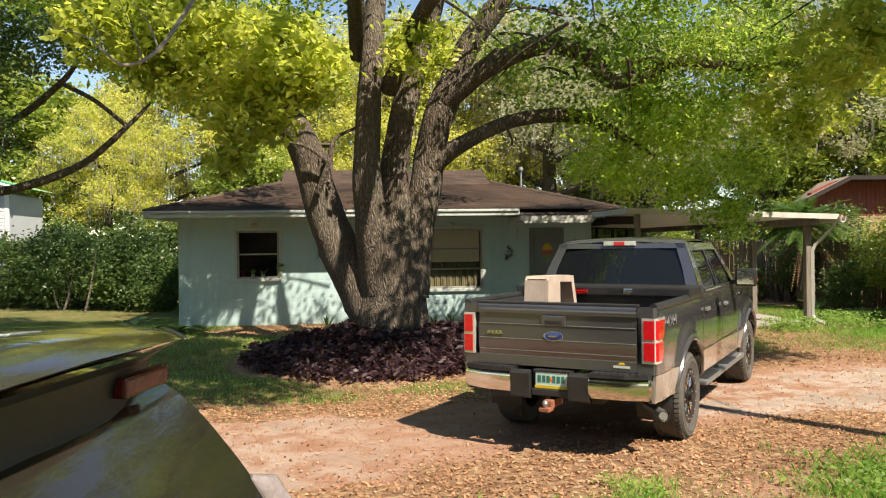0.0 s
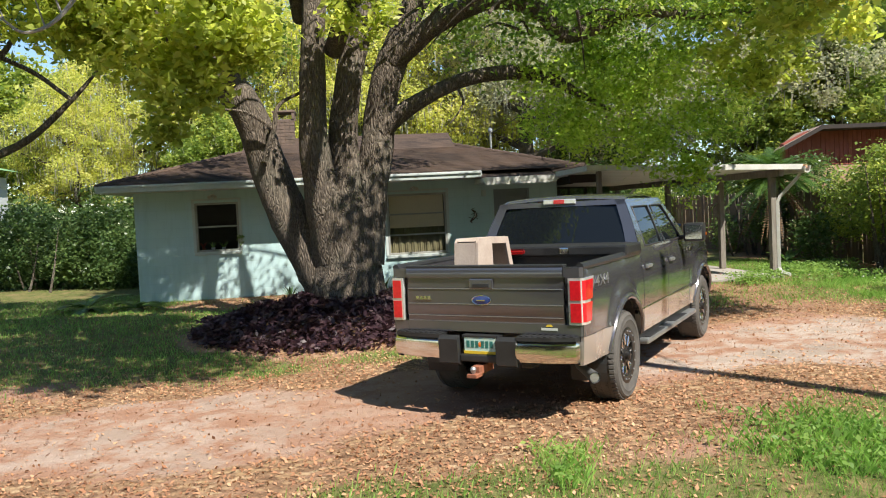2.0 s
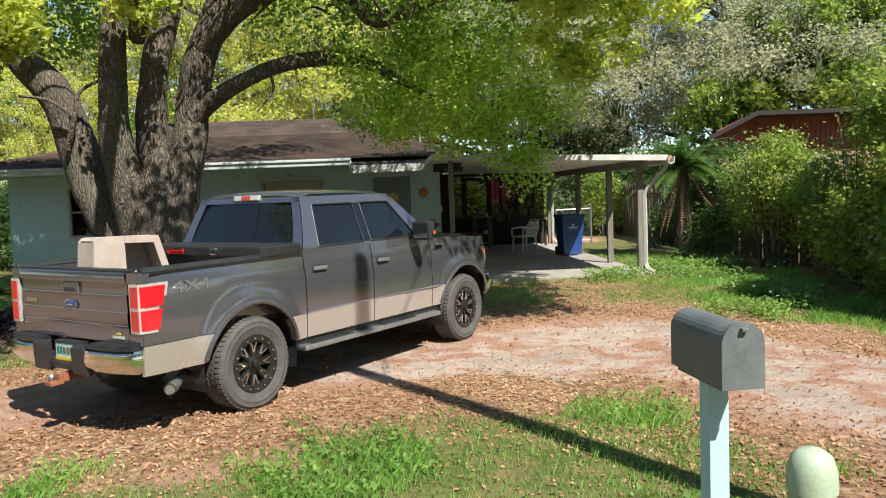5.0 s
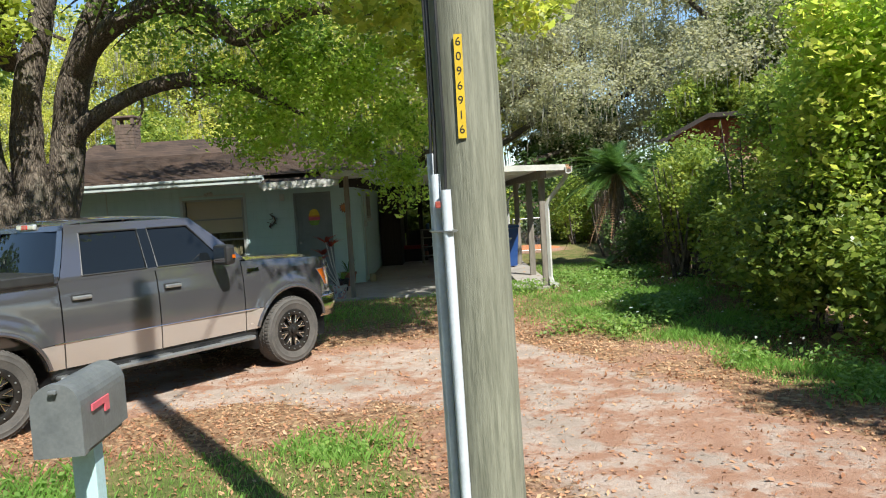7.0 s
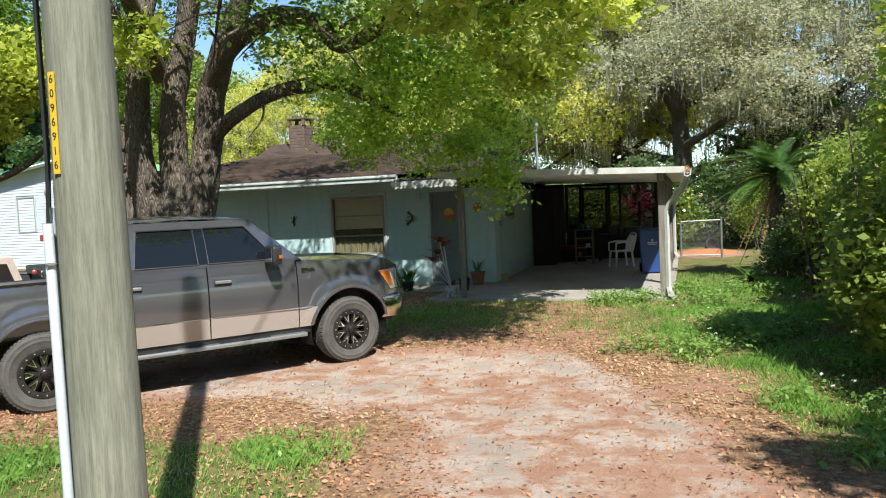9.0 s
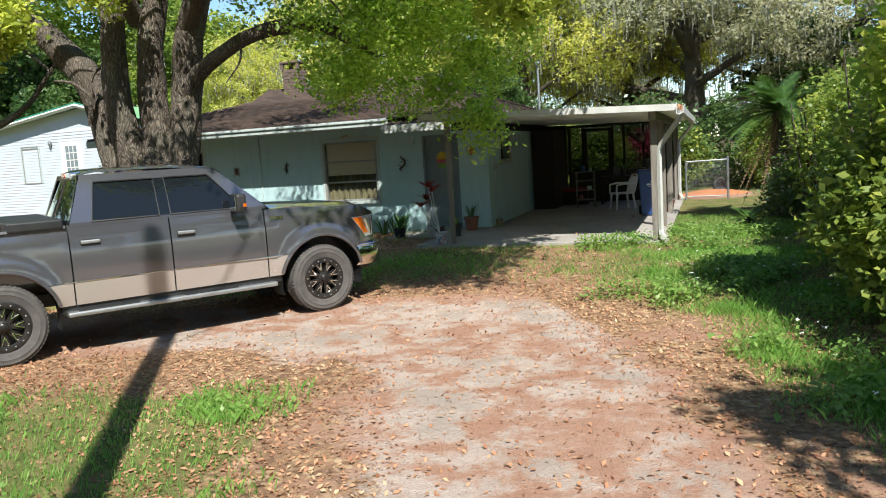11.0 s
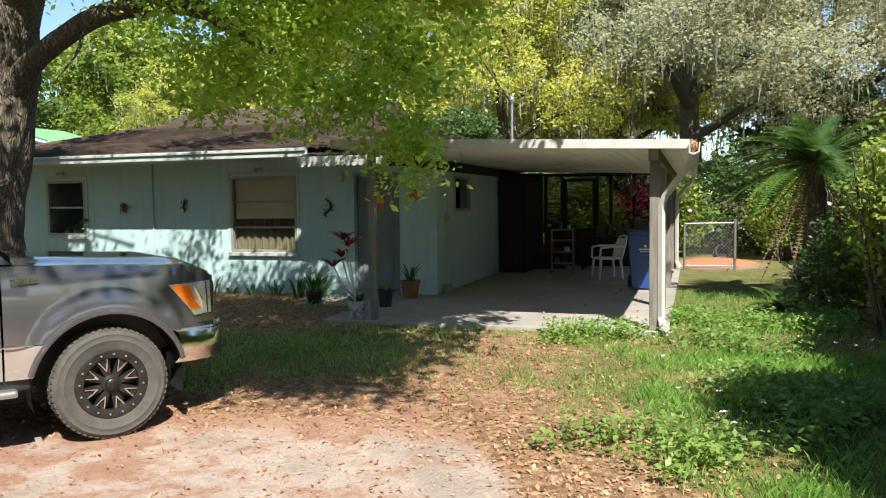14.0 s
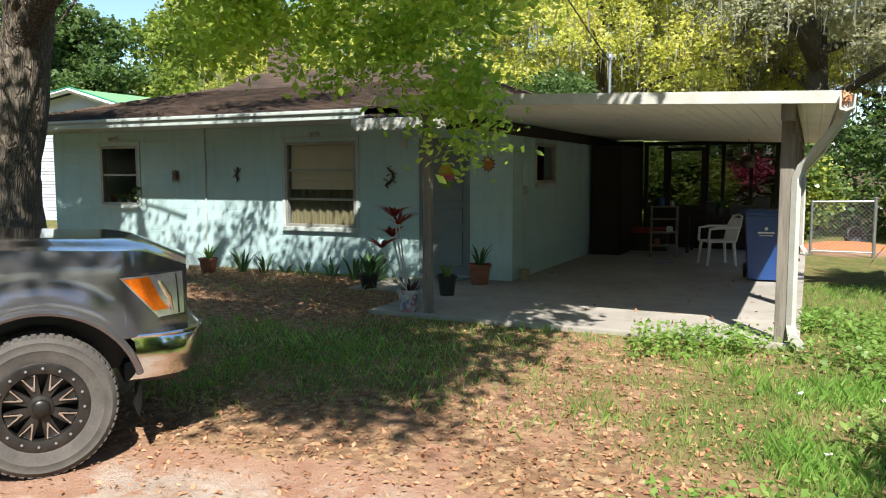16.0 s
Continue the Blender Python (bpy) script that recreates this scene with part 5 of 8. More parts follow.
part("exhaust_pipe", Geo().tube([(-0.3, -0.55, 0.48), (-0.6, -0.7, 0.43), (-0.82, -0.88, 0.41), (-0.93, -0.96, 0.405)], [0.034, 0.036, 0.046, 0.05], 14, caps=False).tube([(-0.92, -0.952, 0.405), (-0.80, -0.865, 0.41)], [0.042, 0.03], 14), M_METAL, truck, "bright exhaust tip", smooth=True)
# under-body and bed
part("bed_floor", Geo().box(-1.1, -0.86, 0.80, 0.70, 0.86, 0.84), M_BLACK, truck)
for s in (-1, 1):
    part("bed_inner_wall", Geo().box(-1.1, min(s * 0.83, s * 0.87), 0.84, 0.70, max(s * 0.83, s * 0.87), 1.385), M_TRUCK, truck)
    part("frame_rail", Geo().box(-1.15, min(s * 0.36, s * 0.46), 0.50, 4.3, max(s * 0.36, s * 0.46), 0.66, 0.01), M_BLACK, truck)
part("cab_floor", Geo().box(0.75, -0.9, 0.55, 3.1, 0.9, 0.62), M_BLACK, truck)
part("engine_bay", Geo().box(3.1, -0.6, 0.55, 4.45, 0.6, 1.2), M_BLACK, truck)
part("rear_axle", Geo().tube([(0, -0.75, HZ), (0, -0.15, HZ), (0, 0, HZ), (0, 0.15, HZ), (0, 0.75, HZ)], [0.05, 0.06, 0.15, 0.06, 0.05], 10), M_BLACK, truck)
part("fuel_tank", Geo().box(0.7, -0.35, 0.42, 2.2, 0.33, 0.56, 0.04), M_BLACK, truck)
for x in (1.15, 2.15):
    for s in (-1, 1):
        seat = part("front_seat" if x > 2 else "rear_seat", Geo().box(x - 0.25, s * 0.42 - 0.25, 0.75, x + 0.25, s * 0.42 + 0.25, 0.95, 0.05).box(x - 0.35, s * 0.42 - 0.25, 0.9, x - 0.22, s * 0.42 + 0.25, 1.5, 0.05), M_BLACK, truck)
dash = part("dashboard", Geo().box(2.62, -0.8, 1.0, 3.0, 0.8, 1.33, 0.05), M_BLACK, truck)


# wheels: tyre, rim, spokes, bolts
def wheel_parts():
    g = Geo()
    g.lathe([(0.262, -0.13), (0.30, -0.148), (0.36, -0.152), (0.405, -0.142), (0.425, -0.12), (0.43, -0.06), (0.43, 0.06), (0.425, 0.12), (0.405, 0.142), (0.392, 0.152), (0.38, 0.148), (0.36, 0.152), (0.345, 0.156), (0.335, 0.149), (0.30, 0.148), (0.262, 0.13), (0.258, 0.0), (0.262, -0.13)], 56)
    tyre = g.mesh("tyre", M_RUBBER, True)
    g = Geo()
    for k in range(56):
        w = 2 * math.pi * k / 56
        for off, zc, zz in ((0, -0.105, 0.055), (0.5, -0.035, 0.03), (0.2, 0.035, 0.03), (0.7, 0.105, 0.055)):
            m = pose(0, 0, 0, 0, 0, math.degrees(w) + off * 360 / 56) @ pose(0.432, 0, zc, 0, -14 * (1 if zc > 0.09 else -1 if zc < -0.09 else 0), 0)
            g.add([m @ Vector(p) for p in ((-0.012, -0.016, -zz / 2), (-0.012, 0.016, -zz / 2), (-0.012, 0.016, zz / 2), (-0.012, -0.016, zz / 2), (0.001, -0.014, -zz / 2 + 0.004), (0.001, 0.014, -zz / 2 + 0.004), (0.001, 0.014, zz / 2 - 0.004), (0.001, -0.014, zz / 2 - 0.004))], [(4, 5, 6, 7), (0, 1, 5, 4), (1, 2, 6, 5), (2, 3, 7, 6), (3, 0, 4, 7)])
    tread = g.mesh("tread", M_RUBBER)
    r = Geo().lathe([(0.268, 0.10), (0.272, 0.135), (0.255, 0.142), (0.205, 0.13), (0.20, 0.10), (0.215, 0.02), (0.23, -0.12)], 48)
    r.lathe([(0.0, 0.0), (0.21, 0.0), (0.22, -0.02)], 32)
    rim = r.mesh("rim", M_GUNMETAL, True)
    sp = Geo()
    sp.prism([(0.05, -0.022), (0.205, -0.046), (0.21, 0.046), (0.05, 0.022)], "z", 0.075, 0.108)
    spoke = sp.mesh("spoke", M_GUNMETAL)
    ed = Geo().tube([(0.105, 0.0, 0.113), (0.195, -0.034, 0.115), (0.197, 0.034, 0.115), (0.105, 0.0, 0.113)], 0.009, 6)
    edge = ed.mesh("spoke_edge", M_CHROME)
    hub = Geo().lathe([(0.075, 0.09), (0.07, 0.118), (0.05, 0.125), (0.045, 0.155), (0.03, 0.165), (0.0, 0.166)], 20).mesh("hub_cap", M_GUNMETAL, True)
    bolt = Geo().lathe([(0.0, 0.012), (0.007, 0.01), (0.009, 0.0)], 8).mesh("bolt", M_METAL)
    return tyre, rim, spoke, edge, hub, bolt, tread


TYRE, RIM, SPOKE, EDGE, HUB, BOLT, TREAD = wheel_parts()


def wheel(parent, x, s, y=0.845):
    w = new("wheel", TYRE.copy())
    w.name, w.parent = "wheel", parent
    w.matrix_local = pose(x, s * y, HZ, -90 * s, 0, 0) @ pose(0, 0, 0, 0, 0, 17 * x)
    for nm, me in (("rim", RIM), ("hub_cap", HUB), ("tread", TREAD)):
        o = new(nm, me)
        o.parent = w
        if nm == "tread":
            tagged(o, kind="stuff")
    for k in range(8):
        for nm, me in (("spoke", SPOKE), ("spoke_edge", EDGE)):
            o = new(nm, me)
            o.parent, o.matrix_local = w, pose(0, 0, 0, 0, 0, 45 * k)
    for k in range(16):
        o = new("bolt", BOLT)
        o.parent, o.matrix_local = w, pose(0.236 * math.cos(k * math.pi / 8), 0.236 * math.sin(k * math.pi / 8), 0.139)
    return w


for x in (AR, AF):
    for s in (-1, 1):
        wheel(truck, x, s)


def lettering(text, size, depth, mat, name, parent, m):
    cu = bpy.data.curves.new(name, "FONT")
    cu.body, cu.size, cu.extrude, cu.align_x, cu.align_y = text, size, depth, "CENTER", "CENTER"
    tmp = bpy.data.objects.new(name, cu)
    me = bpy.data.meshes.new_from_object(tmp)
    bpy.data.objects.remove(tmp)
    me.materials.append(mat)
    o = new(name, me)
    o.parent, o.matrix_local = parent, m
    return o


for s in (-1, 1):
    lettering("4X4", 0.14, 0.003, M_METAL, "lettering", truck, pose(-0.66, s * 0.972, 1.235, 90, 0, 0 if s < 0 else 180) @ Matrix.Diagonal((1.6, 1, 1, 1)))

tool = thing("truck_toolbox", "black diamond-plate toolbox across the truck bed", "toolbox", TRUCK)
part("box", Geo().box(0.18, -0.82, 1.10, 0.66, 0.82, 1.40, 0.01), M_BLACK, tool)
part("lid", Geo().box(0.14, -0.97, 1.395, 0.68, 0.97, 1.50, 0.02), M_BLACK, tool)
part("red_handle", Geo().box(0.128, 0.12, 1.425, 0.145, 0.36, 1.475, 0.02), M_RED, tool, "red and chrome latch")
part("lock_plate", Geo().box(0.13, -0.37, 1.415, 0.145, -0.27, 1.485, 0.015), M_CHROME, tool)
plt = Geo()
for k in range(9):
    for j in range(4):
        plt.box(-0.016, -0.004, -0.001, 0.016, 0.004, 0.003, 0, 0, pose(0.14, -0.12 - k * 0.018, 1.42 + j * 0.018, 0, -90, 0) @ pose(0, 0, 0, 0, 0, 45 if (k + j) % 2 else -45))
part("tread_marks", plt, M_BLACK, tool)
crate = thing("plastic_pet_shelter", "beige moulded plastic shelter with a side opening in the truck bed", "box", TRUCK @ pose(0.05, -0.07, 0.842))
part("side_panel", Geo().prism([(-0.90, 0.0), (-0.83, 0.76), (-0.79, 0.80), (-0.52, 0.80), (-0.50, 0.0)], "y", 0.27, 0.295).prism([(-0.515, 0.80), (-0.14, 0.785), (-0.19, 0.72), (-0.515, 0.735)], "y", 0.27, 0.295), M_BEIGE, crate)
part("corner_leg", Geo().prism([(-0.14, 0.785), (0.12, 0.0), (0.035, 0.0), (-0.20, 0.72)], "y", 0.268, 0.297), M_BEIGE, crate)
part("far_panel", Geo().prism([(-0.90, 0.0), (-0.83, 0.76), (-0.79, 0.80), (-0.14, 0.785), (0.12, 0.0)], "y", 0.50, 0.525), M_BEIGE, crate)
part("top_panel", Geo().prism([(-0.82, 0.772), (-0.79, 0.803), (-0.14, 0.788), (-0.15, 0.76)], "y", 0.297, 0.498), M_BEIGE, crate)
part("end_panel", Geo().prism([(-0.90, 0.0), (-0.83, 0.76), (-0.805, 0.76), (-0.87, 0.0)], "y", 0.297, 0.498), M_BEIGE, crate)
part("end_panel", Geo().prism([(0.12, 0.0), (-0.13, 0.76), (-0.155, 0.76), (0.09, 0.0)], "y", 0.299, 0.498), M_BEIGE, crate)


# ---- the parked dark car ----
SUV = pose(-0.18, 1.01, 0, 0, 0, 168)
suv = thing("parked_suv", "dark taupe hatchback car parked beside the road", "car", SUV)
# stations: x forward from the tail, floor, shoulder height, roof height, half width at shoulder, half width at roof
STAT = [(-0.15, 0.42, 0.82, 0.84, 0.74, 0.66), (-0.11, 0.30, 0.95, 1.02, 0.84, 0.74), (-0.03, 0.28, 1.02, 1.27, 0.87, 0.75), (0.07, 0.28, 1.05, 1.43, 0.88, 0.75), (0.14, 0.28, 1.05, 1.53, 0.88, 0.74), (0.22, 0.28, 1.05, 1.62, 0.88, 0.73), (0.32, 0.28, 1.05, 1.69, 0.89, 0.69), (0.48, 0.28, 1.05, 1.725, 0.89, 0.66), (0.9, 0.28, 1.05, 1.735, 0.90, 0.64), (1.8, 0.26, 1.03, 1.745, 0.91, 0.64), (2.5, 0.26, 1.02, 1.67, 0.91, 0.62), (3.2, 0.26, 1.02, 1.13, 0.90, 0.66), (3.6, 0.27, 0.99, 1.04, 0.89, 0.66), (4.2, 0.30, 0.88, 0.92, 0.84, 0.62), (4.5, 0.38, 0.72, 0.76, 0.66, 0.5)]


def suv_ring(st):
    x, zf, zs, zr, ws, wr = st
    prof = [(0.0, zf), (ws * 0.9, zf), (ws * 0.98, zf + 0.15), (ws, (zf + zs) / 2 + 0.1), (ws * 0.985, zs - 0.03), (ws * 0.95, zs), (wr + (ws * 0.95 - wr) * 0.35, zs + (zr - zs) * 0.65), (wr, zr - 0.02 - 0.02 * (zr > 1.2)), (wr * 0.85, zr), (0.0, zr + 0.015)]
    return [(x, -y, z) for y, z in prof] + [(x, y, z) for y, z in prof[-2:0:-1]]


rings = [suv_ring(s) for s in STAT]
bg = Geo()
n = len(rings[0])
bg.v = [p for r in rings for p in r]
for i in range(len(rings) - 1):
    for k in range(n):
        bg.f.append((i * n + k, i * n + (k + 1) % n, (i + 1) * n + (k + 1) % n, (i + 1) * n + k))
        bg.m.append(1 if (4 < k < 7 or n - 8 < k < n - 5) and 6 < i < 11 else 0)
bg.f += [tuple(range(n))[::-1], tuple((len(rings) - 1) * n + k for k in range(n))]
bg.m += [0, 0]
part("body", bg, [M_SUV, M_AUTOGLASS], suv, smooth=True)
bw = Geo()
bw.v = [(rings[i][k][0] - 0.009 - 0.035 * (k == 9), rings[i][k][1], rings[i][k][2] + 0.008) for i in range(1, 7) for k in (8, 9, 10)]
for i in range(5):
    bw.f += [(3 * i + k, 3 * i + k + 1, 3 * i + k + 4, 3 * i + k + 3) for k in (0, 1)]
    bw.m += [0, 0]
part("back_window", bw, M_DUSTYGLASS, suv, "curved tinted back window", smooth=True)
sp = Geo()
rows = []
for x, z, th in ((0.75, 1.765, 0.0), (0.48, 1.808, 0.0), (0.25, 1.815, 0.0), (0.12, 1.802, 0.0), (0.085, 1.785, 0.0), (0.12, 1.768, 0.0), (0.3, 1.745, 0.0)):
    rows.append([(x + 0.16 * abs(u) ** 3, u * 0.70, z - 0.035 * abs(u) ** 2.5 + 0.01 * (1 - abs(u))) for u in [-1 + k / 8 for k in range(17)]])
for ob in suv.children:
    if ob.name.startswith(("body", "back_window")):
        ob.modifiers.new("round", "SUBSURF").levels = 2
        ob.modifiers["round"].render_levels = 2
spo = part("roof_spoiler", sp.sheet(rows), M_SUV, suv, "overhanging roof spoiler", smooth=True)
band = [[(x + 0.14 * abs(u) ** 3, u * w, z - 0.03 * abs(u) ** 2.5) for u in [-1 + k / 8 for k in range(17)]] for x, z, w in ((0.14, 1.763, 0.68), (0.19, 1.735, 0.69), (0.205, 1.66, 0.71), (0.19, 1.625, 0.72))]
part("spoiler_underside", Geo().sheet(band), M_BLACK, spo, "black band under the spoiler", smooth=True)
part("brake_lamp", Geo().box(0.186, -0.50, 1.672, 0.215, -0.30, 1.715, 0.008), plain("smoked_red_lens", (0.16, 0.012, 0.012), (0.10, 0.01, 0.01), 20, 0.2, bump=0.02), spo)
for s in (-1, 1):
    part("tail_lamp", Geo().tube([(0.085, s * 0.73, 1.39), (0.06, s * 0.765, 1.36), (-0.02, s * 0.80, 1.2), (-0.07, s * 0.82, 1.02)], [0.012, 0.042, 0.05, 0.045], 14), plain("clear_lamp_lens", (0.26, 0.23, 0.22), (0.19, 0.15, 0.15), 30, 0.15), suv, "clear wraparound tail lamp", smooth=True)
    for x in (0.85, 3.55):
        w = wheel(suv, x, s, 0.80)
        w.matrix_local = pose(x, s * 0.80, 0.34, -90 * s, 0, 0) @ Matrix.Diagonal((0.78, 0.78, 0.7, 1))
part("rear_bumper", Geo().box(-0.24, -0.82, 0.36, 0.1, 0.82, 0.68, 0.05), M_SUV, suv)

# ---- utility pole and mailbox ----
pole = thing("utility_pole", "weathered wooden utility pole with white conduits and a yellow tag", "pole", pose(7.872, 3.108, 0, 0, -0.3))
part("shaft", Geo().tube([(0, 0, -0.2), (0, 0, 1.2), (0, 0, 2.6), (0, 0, 5), (0, 0, 8.5)], [0.136, 0.13, 0.122, 0.112, 0.098], 40, rough=0.02), M_POLE, pole, smooth=True)
for k, (ang, z1, r) in enumerate(((182, 2.14, 0.015), (204, 2.06, 0.018), (227, 2.0, 0.019))):
    a = math.radians(ang)
    cx, cy = 0.148 * math.cos(a), 0.156 * math.sin(a)
    part("conduit", Geo().tube([(cx, cy, -0.1), (cx, cy, z1)], r, 12), M_PVC, pole, "white plastic conduit", smooth=True)
    part("wire", Geo().tube([(cx, cy, z1 - 0.02), (cx * 0.93, cy * 0.93, z1 + 0.2), (cx * 0.87, cy * 0.87, 8.2)], 0.006, 6), M_BLACK, pole)
for z in (0.6, 1.85):
    part("strap", Geo().tube([(0.155 * math.cos(math.radians(w)), 0.155 * math.sin(math.radians(w)), z) for w in (170, 182, 204, 227, 240)], 0.02, 6, squash=0.3), M_METAL, pole)
part("ground_wire", Geo().tube([(0.141 * math.cos(3.2), 0.141 * math.sin(3.2), 0.0), (0.126 * math.cos(3.2), 0.126 * math.sin(3.2), 3), (0.105 * math.cos(3.2), 0.105 * math.sin(3.2), 8)], 0.006, 6), M_METAL, pole)
part("red_mark", Geo().box(-0.142, -0.116, 1.935, -0.122, -0.096, 1.96, 0.004), plain("faded_red_tape", (0.30, 0.05, 0.03), (0.22, 0.05, 0.04), 30, 0.6), pole)
tagm = pose(-0.024, -0.1265, 2.365, 0, 0.8, -6)
tgp = part("number_tag", Geo().box(-0.015, -0.003, -0.185, 0.015, 0.001, 0.185, 0, 0, tagm), M_YELLOW, pole, "narrow yellow tag with black digits")
for k, ch in enumerate("6096916"):
    lettering(ch, 0.042, 0.0006, M_INK, "digit", tgp, tagm @ pose(0, -0.0035, 0.158 - k * 0.052, 90, 0, 0))
mb = thing("mailbox", "grey metal mailbox with a red flag on a pale blue post", "mailbox", pose(6.24, 3.28, 0, 0, 0, 4))
arch = [(-0.088, 1.10), (-0.088, 1.275)] + [(-0.088 * math.cos(w), 1.275 + 0.088 * math.sin(w)) for w in [k * math.pi / 14 for k in range(1, 14)]] + [(0.088, 1.275), (0.088, 1.10)]
part("body", Geo().prism(arch, "y", -0.24, 0.24), M_MAILBOX, mb)
lid = [(x * 1.06, 1.23 + (z - 1.23) * 1.06) for x, z in arch]
dr = part("lid", Geo().prism(lid, "y", -0.262, -0.225), M_MAILBOX, mb)
part("pull", Geo().box(-0.015, -0.285, 1.335, 0.015, -0.262, 1.35, 0.004), M_MAILBOX, dr)
part("flag", Geo().box(0.09, -0.16, 1.235, 0.097, 0.02, 1.262, 0.002).box(0.09, -0.03, 1.20, 0.097, 0.02, 1.236, 0.002), plain("faded_red_flag", (0.62, 0.10, 0.14), (0.55, 0.12, 0.14), 10, 0.5), mb, "faded red flag")
part("post", Geo().box(-0.045, -0.05, -0.1, 0.045, 0.045, 1.085, 0.004), plain("pale_blue_paint", (0.48, 0.66, 0.68), (0.38, 0.52, 0.53), 3, 0.7), mb, "pale blue chipped wooden post")
part("mount_board", Geo().box(-0.075, -0.2, 1.08, 0.075, 0.2, 1.10, 0.003), M_GREYWOOD, mb)


# ---- foliage helpers ----
rng = np.random.default_rng(11)


def quads(name, P, mat):
    """A mesh of loose quads from an array (n, 4, 3)."""
    n = len(P)
    me = bpy.data.meshes.new(name)
    me.vertices.add(4 * n)
    me.vertices.foreach_set("co", np.ascontiguousarray(P, dtype=np.float32).ravel())
    me.loops.add(4 * n)
    me.loops.foreach_set("vertex_index", np.arange(4 * n, dtype=np.int32))
    me.polygons.add(n)
    me.polygons.foreach_set("loop_start", np.arange(0, 4 * n, 4, dtype=np.int32))
    me.materials.append(mat)
    me.update(calc_edges=True)
    return me


def unit(a):
    return a / np.maximum(np.linalg.norm(a, axis=1, keepdims=True), 1e-9)


def leaves(C, length, width, droop=0.3, jitter=0.3, up=0.6):
    """Diamond leaves at the points C, hanging by droop, faces turned up by up."""
    n = len(C)
    d = rng.normal(size=(n, 3))
    d[:, 2] = d[:, 2] * 0.5 - droop
    d = unit(d)
    nr = rng.normal(size=(n, 3)) + np.array([0, 0, up * 2])
    s = unit(np.cross(nr, d))
    L = length * (1 + jitter * rng.normal(size=(n, 1))).clip(0.4, 1.8)
    W = width * L / length
    fold = unit(np.cross(d, s)) * W * 0.3
    a, b = C - d * L * 0.5, C + d * L * 0.5
    m = C + d * L * 0.05
    return np.stack([a, m + s * W + fold, b, m - s * W + fold], axis=1)


def in_ball(n, c, r, hollow=0.0):
    d = unit(rng.normal(size=(n, 3)))
    k = (rng.random((n, 1)) * (1 - hollow ** 3) + hollow ** 3) ** (1 / 3)
    return np.array(c) + d * k * np.array(r)


def clumps(blobs, per, spread, hollow=0.55):
    """Leaf centres gathered in twig-sized clumps, inside ellipsoids (centre, radii, number of clumps)."""
    out = []
    for c, r, k in blobs:
        for q in in_ball(k, c, r, hollow):
            m = int(per * rng.uniform(0.5, 1.4))
            d = rng.normal(size=(m, 3)) * spread * np.array([1, 1, 0.75])
            out.append(q + d)
    return np.concatenate(out)


def foliage(name, P, mat, parent=None, label="", category="", kind="", at=None):
    ob = new(name, quads(name, P, mat))
    if parent:
        ob.parent = parent
    if at is not None:
        ob.matrix_world = at
    return tagged(ob, label, category, "", kind)


def curve_pts(pts, n=5):
    """A smooth line through points (x, y, z, r)."""
    out = []
    for i in range(len(pts) - 1):
        p0, p1, p2, p3 = (np.array(pts[max(0, min(len(pts) - 1, i + k))], float) for k in (-1, 0, 1, 2))
        for k in range(n):
            t = k / n
            out.append(0.5 * (2 * p1 + (p2 - p0) * t + (2 * p0 - 5 * p1 + 4 * p2 - p3) * t * t + (3 * p1 - p0 - 3 * p2 + p3) * t ** 3))
    out.append(np.array(pts[-1], float))
    return out


def limb(name, pts, parent, n=18, mat=None, rough=0.13):
    c = curve_pts(pts, 6)
    return part(name, Geo().tube([p[:3] for p in c], [max(p[3], 0.004) for p in c], n, rough=rough), mat or M_BARK, parent, smooth=True)


# ---- the big shade tree ----
tree = thing("shade_tree", "large multi-trunked shade tree with furrowed bark and bright leaves", "tree", pose(0, 0, 0))
limb("trunk", [(0.92, 13.25, 0.0, 0.92), (0.92, 13.25, 0.35, 0.72), (0.93, 13.25, 1.0, 0.60), (0.95, 13.22, 1.8, 0.52), (1.0, 13.2, 2.3, 0.34), (1.05, 13.2, 2.6, 0.15)], tree, 36, rough=0.16)
limb("left_limb", [(0.62, 13.3, 0.7, 0.38), (0.28, 13.35, 1.4, 0.37), (0.0, 13.35, 2.0, 0.35), (-0.23, 13.35, 2.62, 0.32), (-0.48, 13.3, 3.55, 0.29), (-0.87, 13.15, 4.16, 0.26), (-1.47, 12.85, 4.86, 0.22), (-2.6, 12.1, 5.6, 0.15), (-4.2, 11.3, 6.3, 0.08)], tree, 22)
limb("middle_limb", [(0.70, 13.1, 1.2, 0.33), (0.58, 12.85, 2.3, 0.27), (0.51, 12.75, 3.25, 0.235), (0.56, 12.75, 4.4, 0.20), (0.64, 12.8, 5.45, 0.185), (0.75, 13.4, 7.2, 0.13), (0.5, 13.6, 9.0, 0.06)], tree, 22)
limb("middle_limb", [(0.98, 13.1, 1.6, 0.36), (0.98, 13.1, 2.5, 0.27), (1.0, 13.1, 3.4, 0.245), (1.14, 13.0, 4.2, 0.22), (1.5, 13.0, 5.5, 0.19), (1.8, 12.8, 6.6, 0.15), (2.0, 12.3, 8.4, 0.07)], tree, 22)
limb("right_limb", [(1.2, 13.2, 1.1, 0.36), (1.35, 13.25, 2.0, 0.31), (1.52, 13.3, 3.0, 0.28), (1.64, 13.3, 3.6, 0.265), (1.82, 13.2, 4.3, 0.25), (2.3, 13.2, 5.4, 0.21), (2.95, 13.0, 6.3, 0.17), (3.9, 12.4, 7.8, 0.08)], tree, 22)
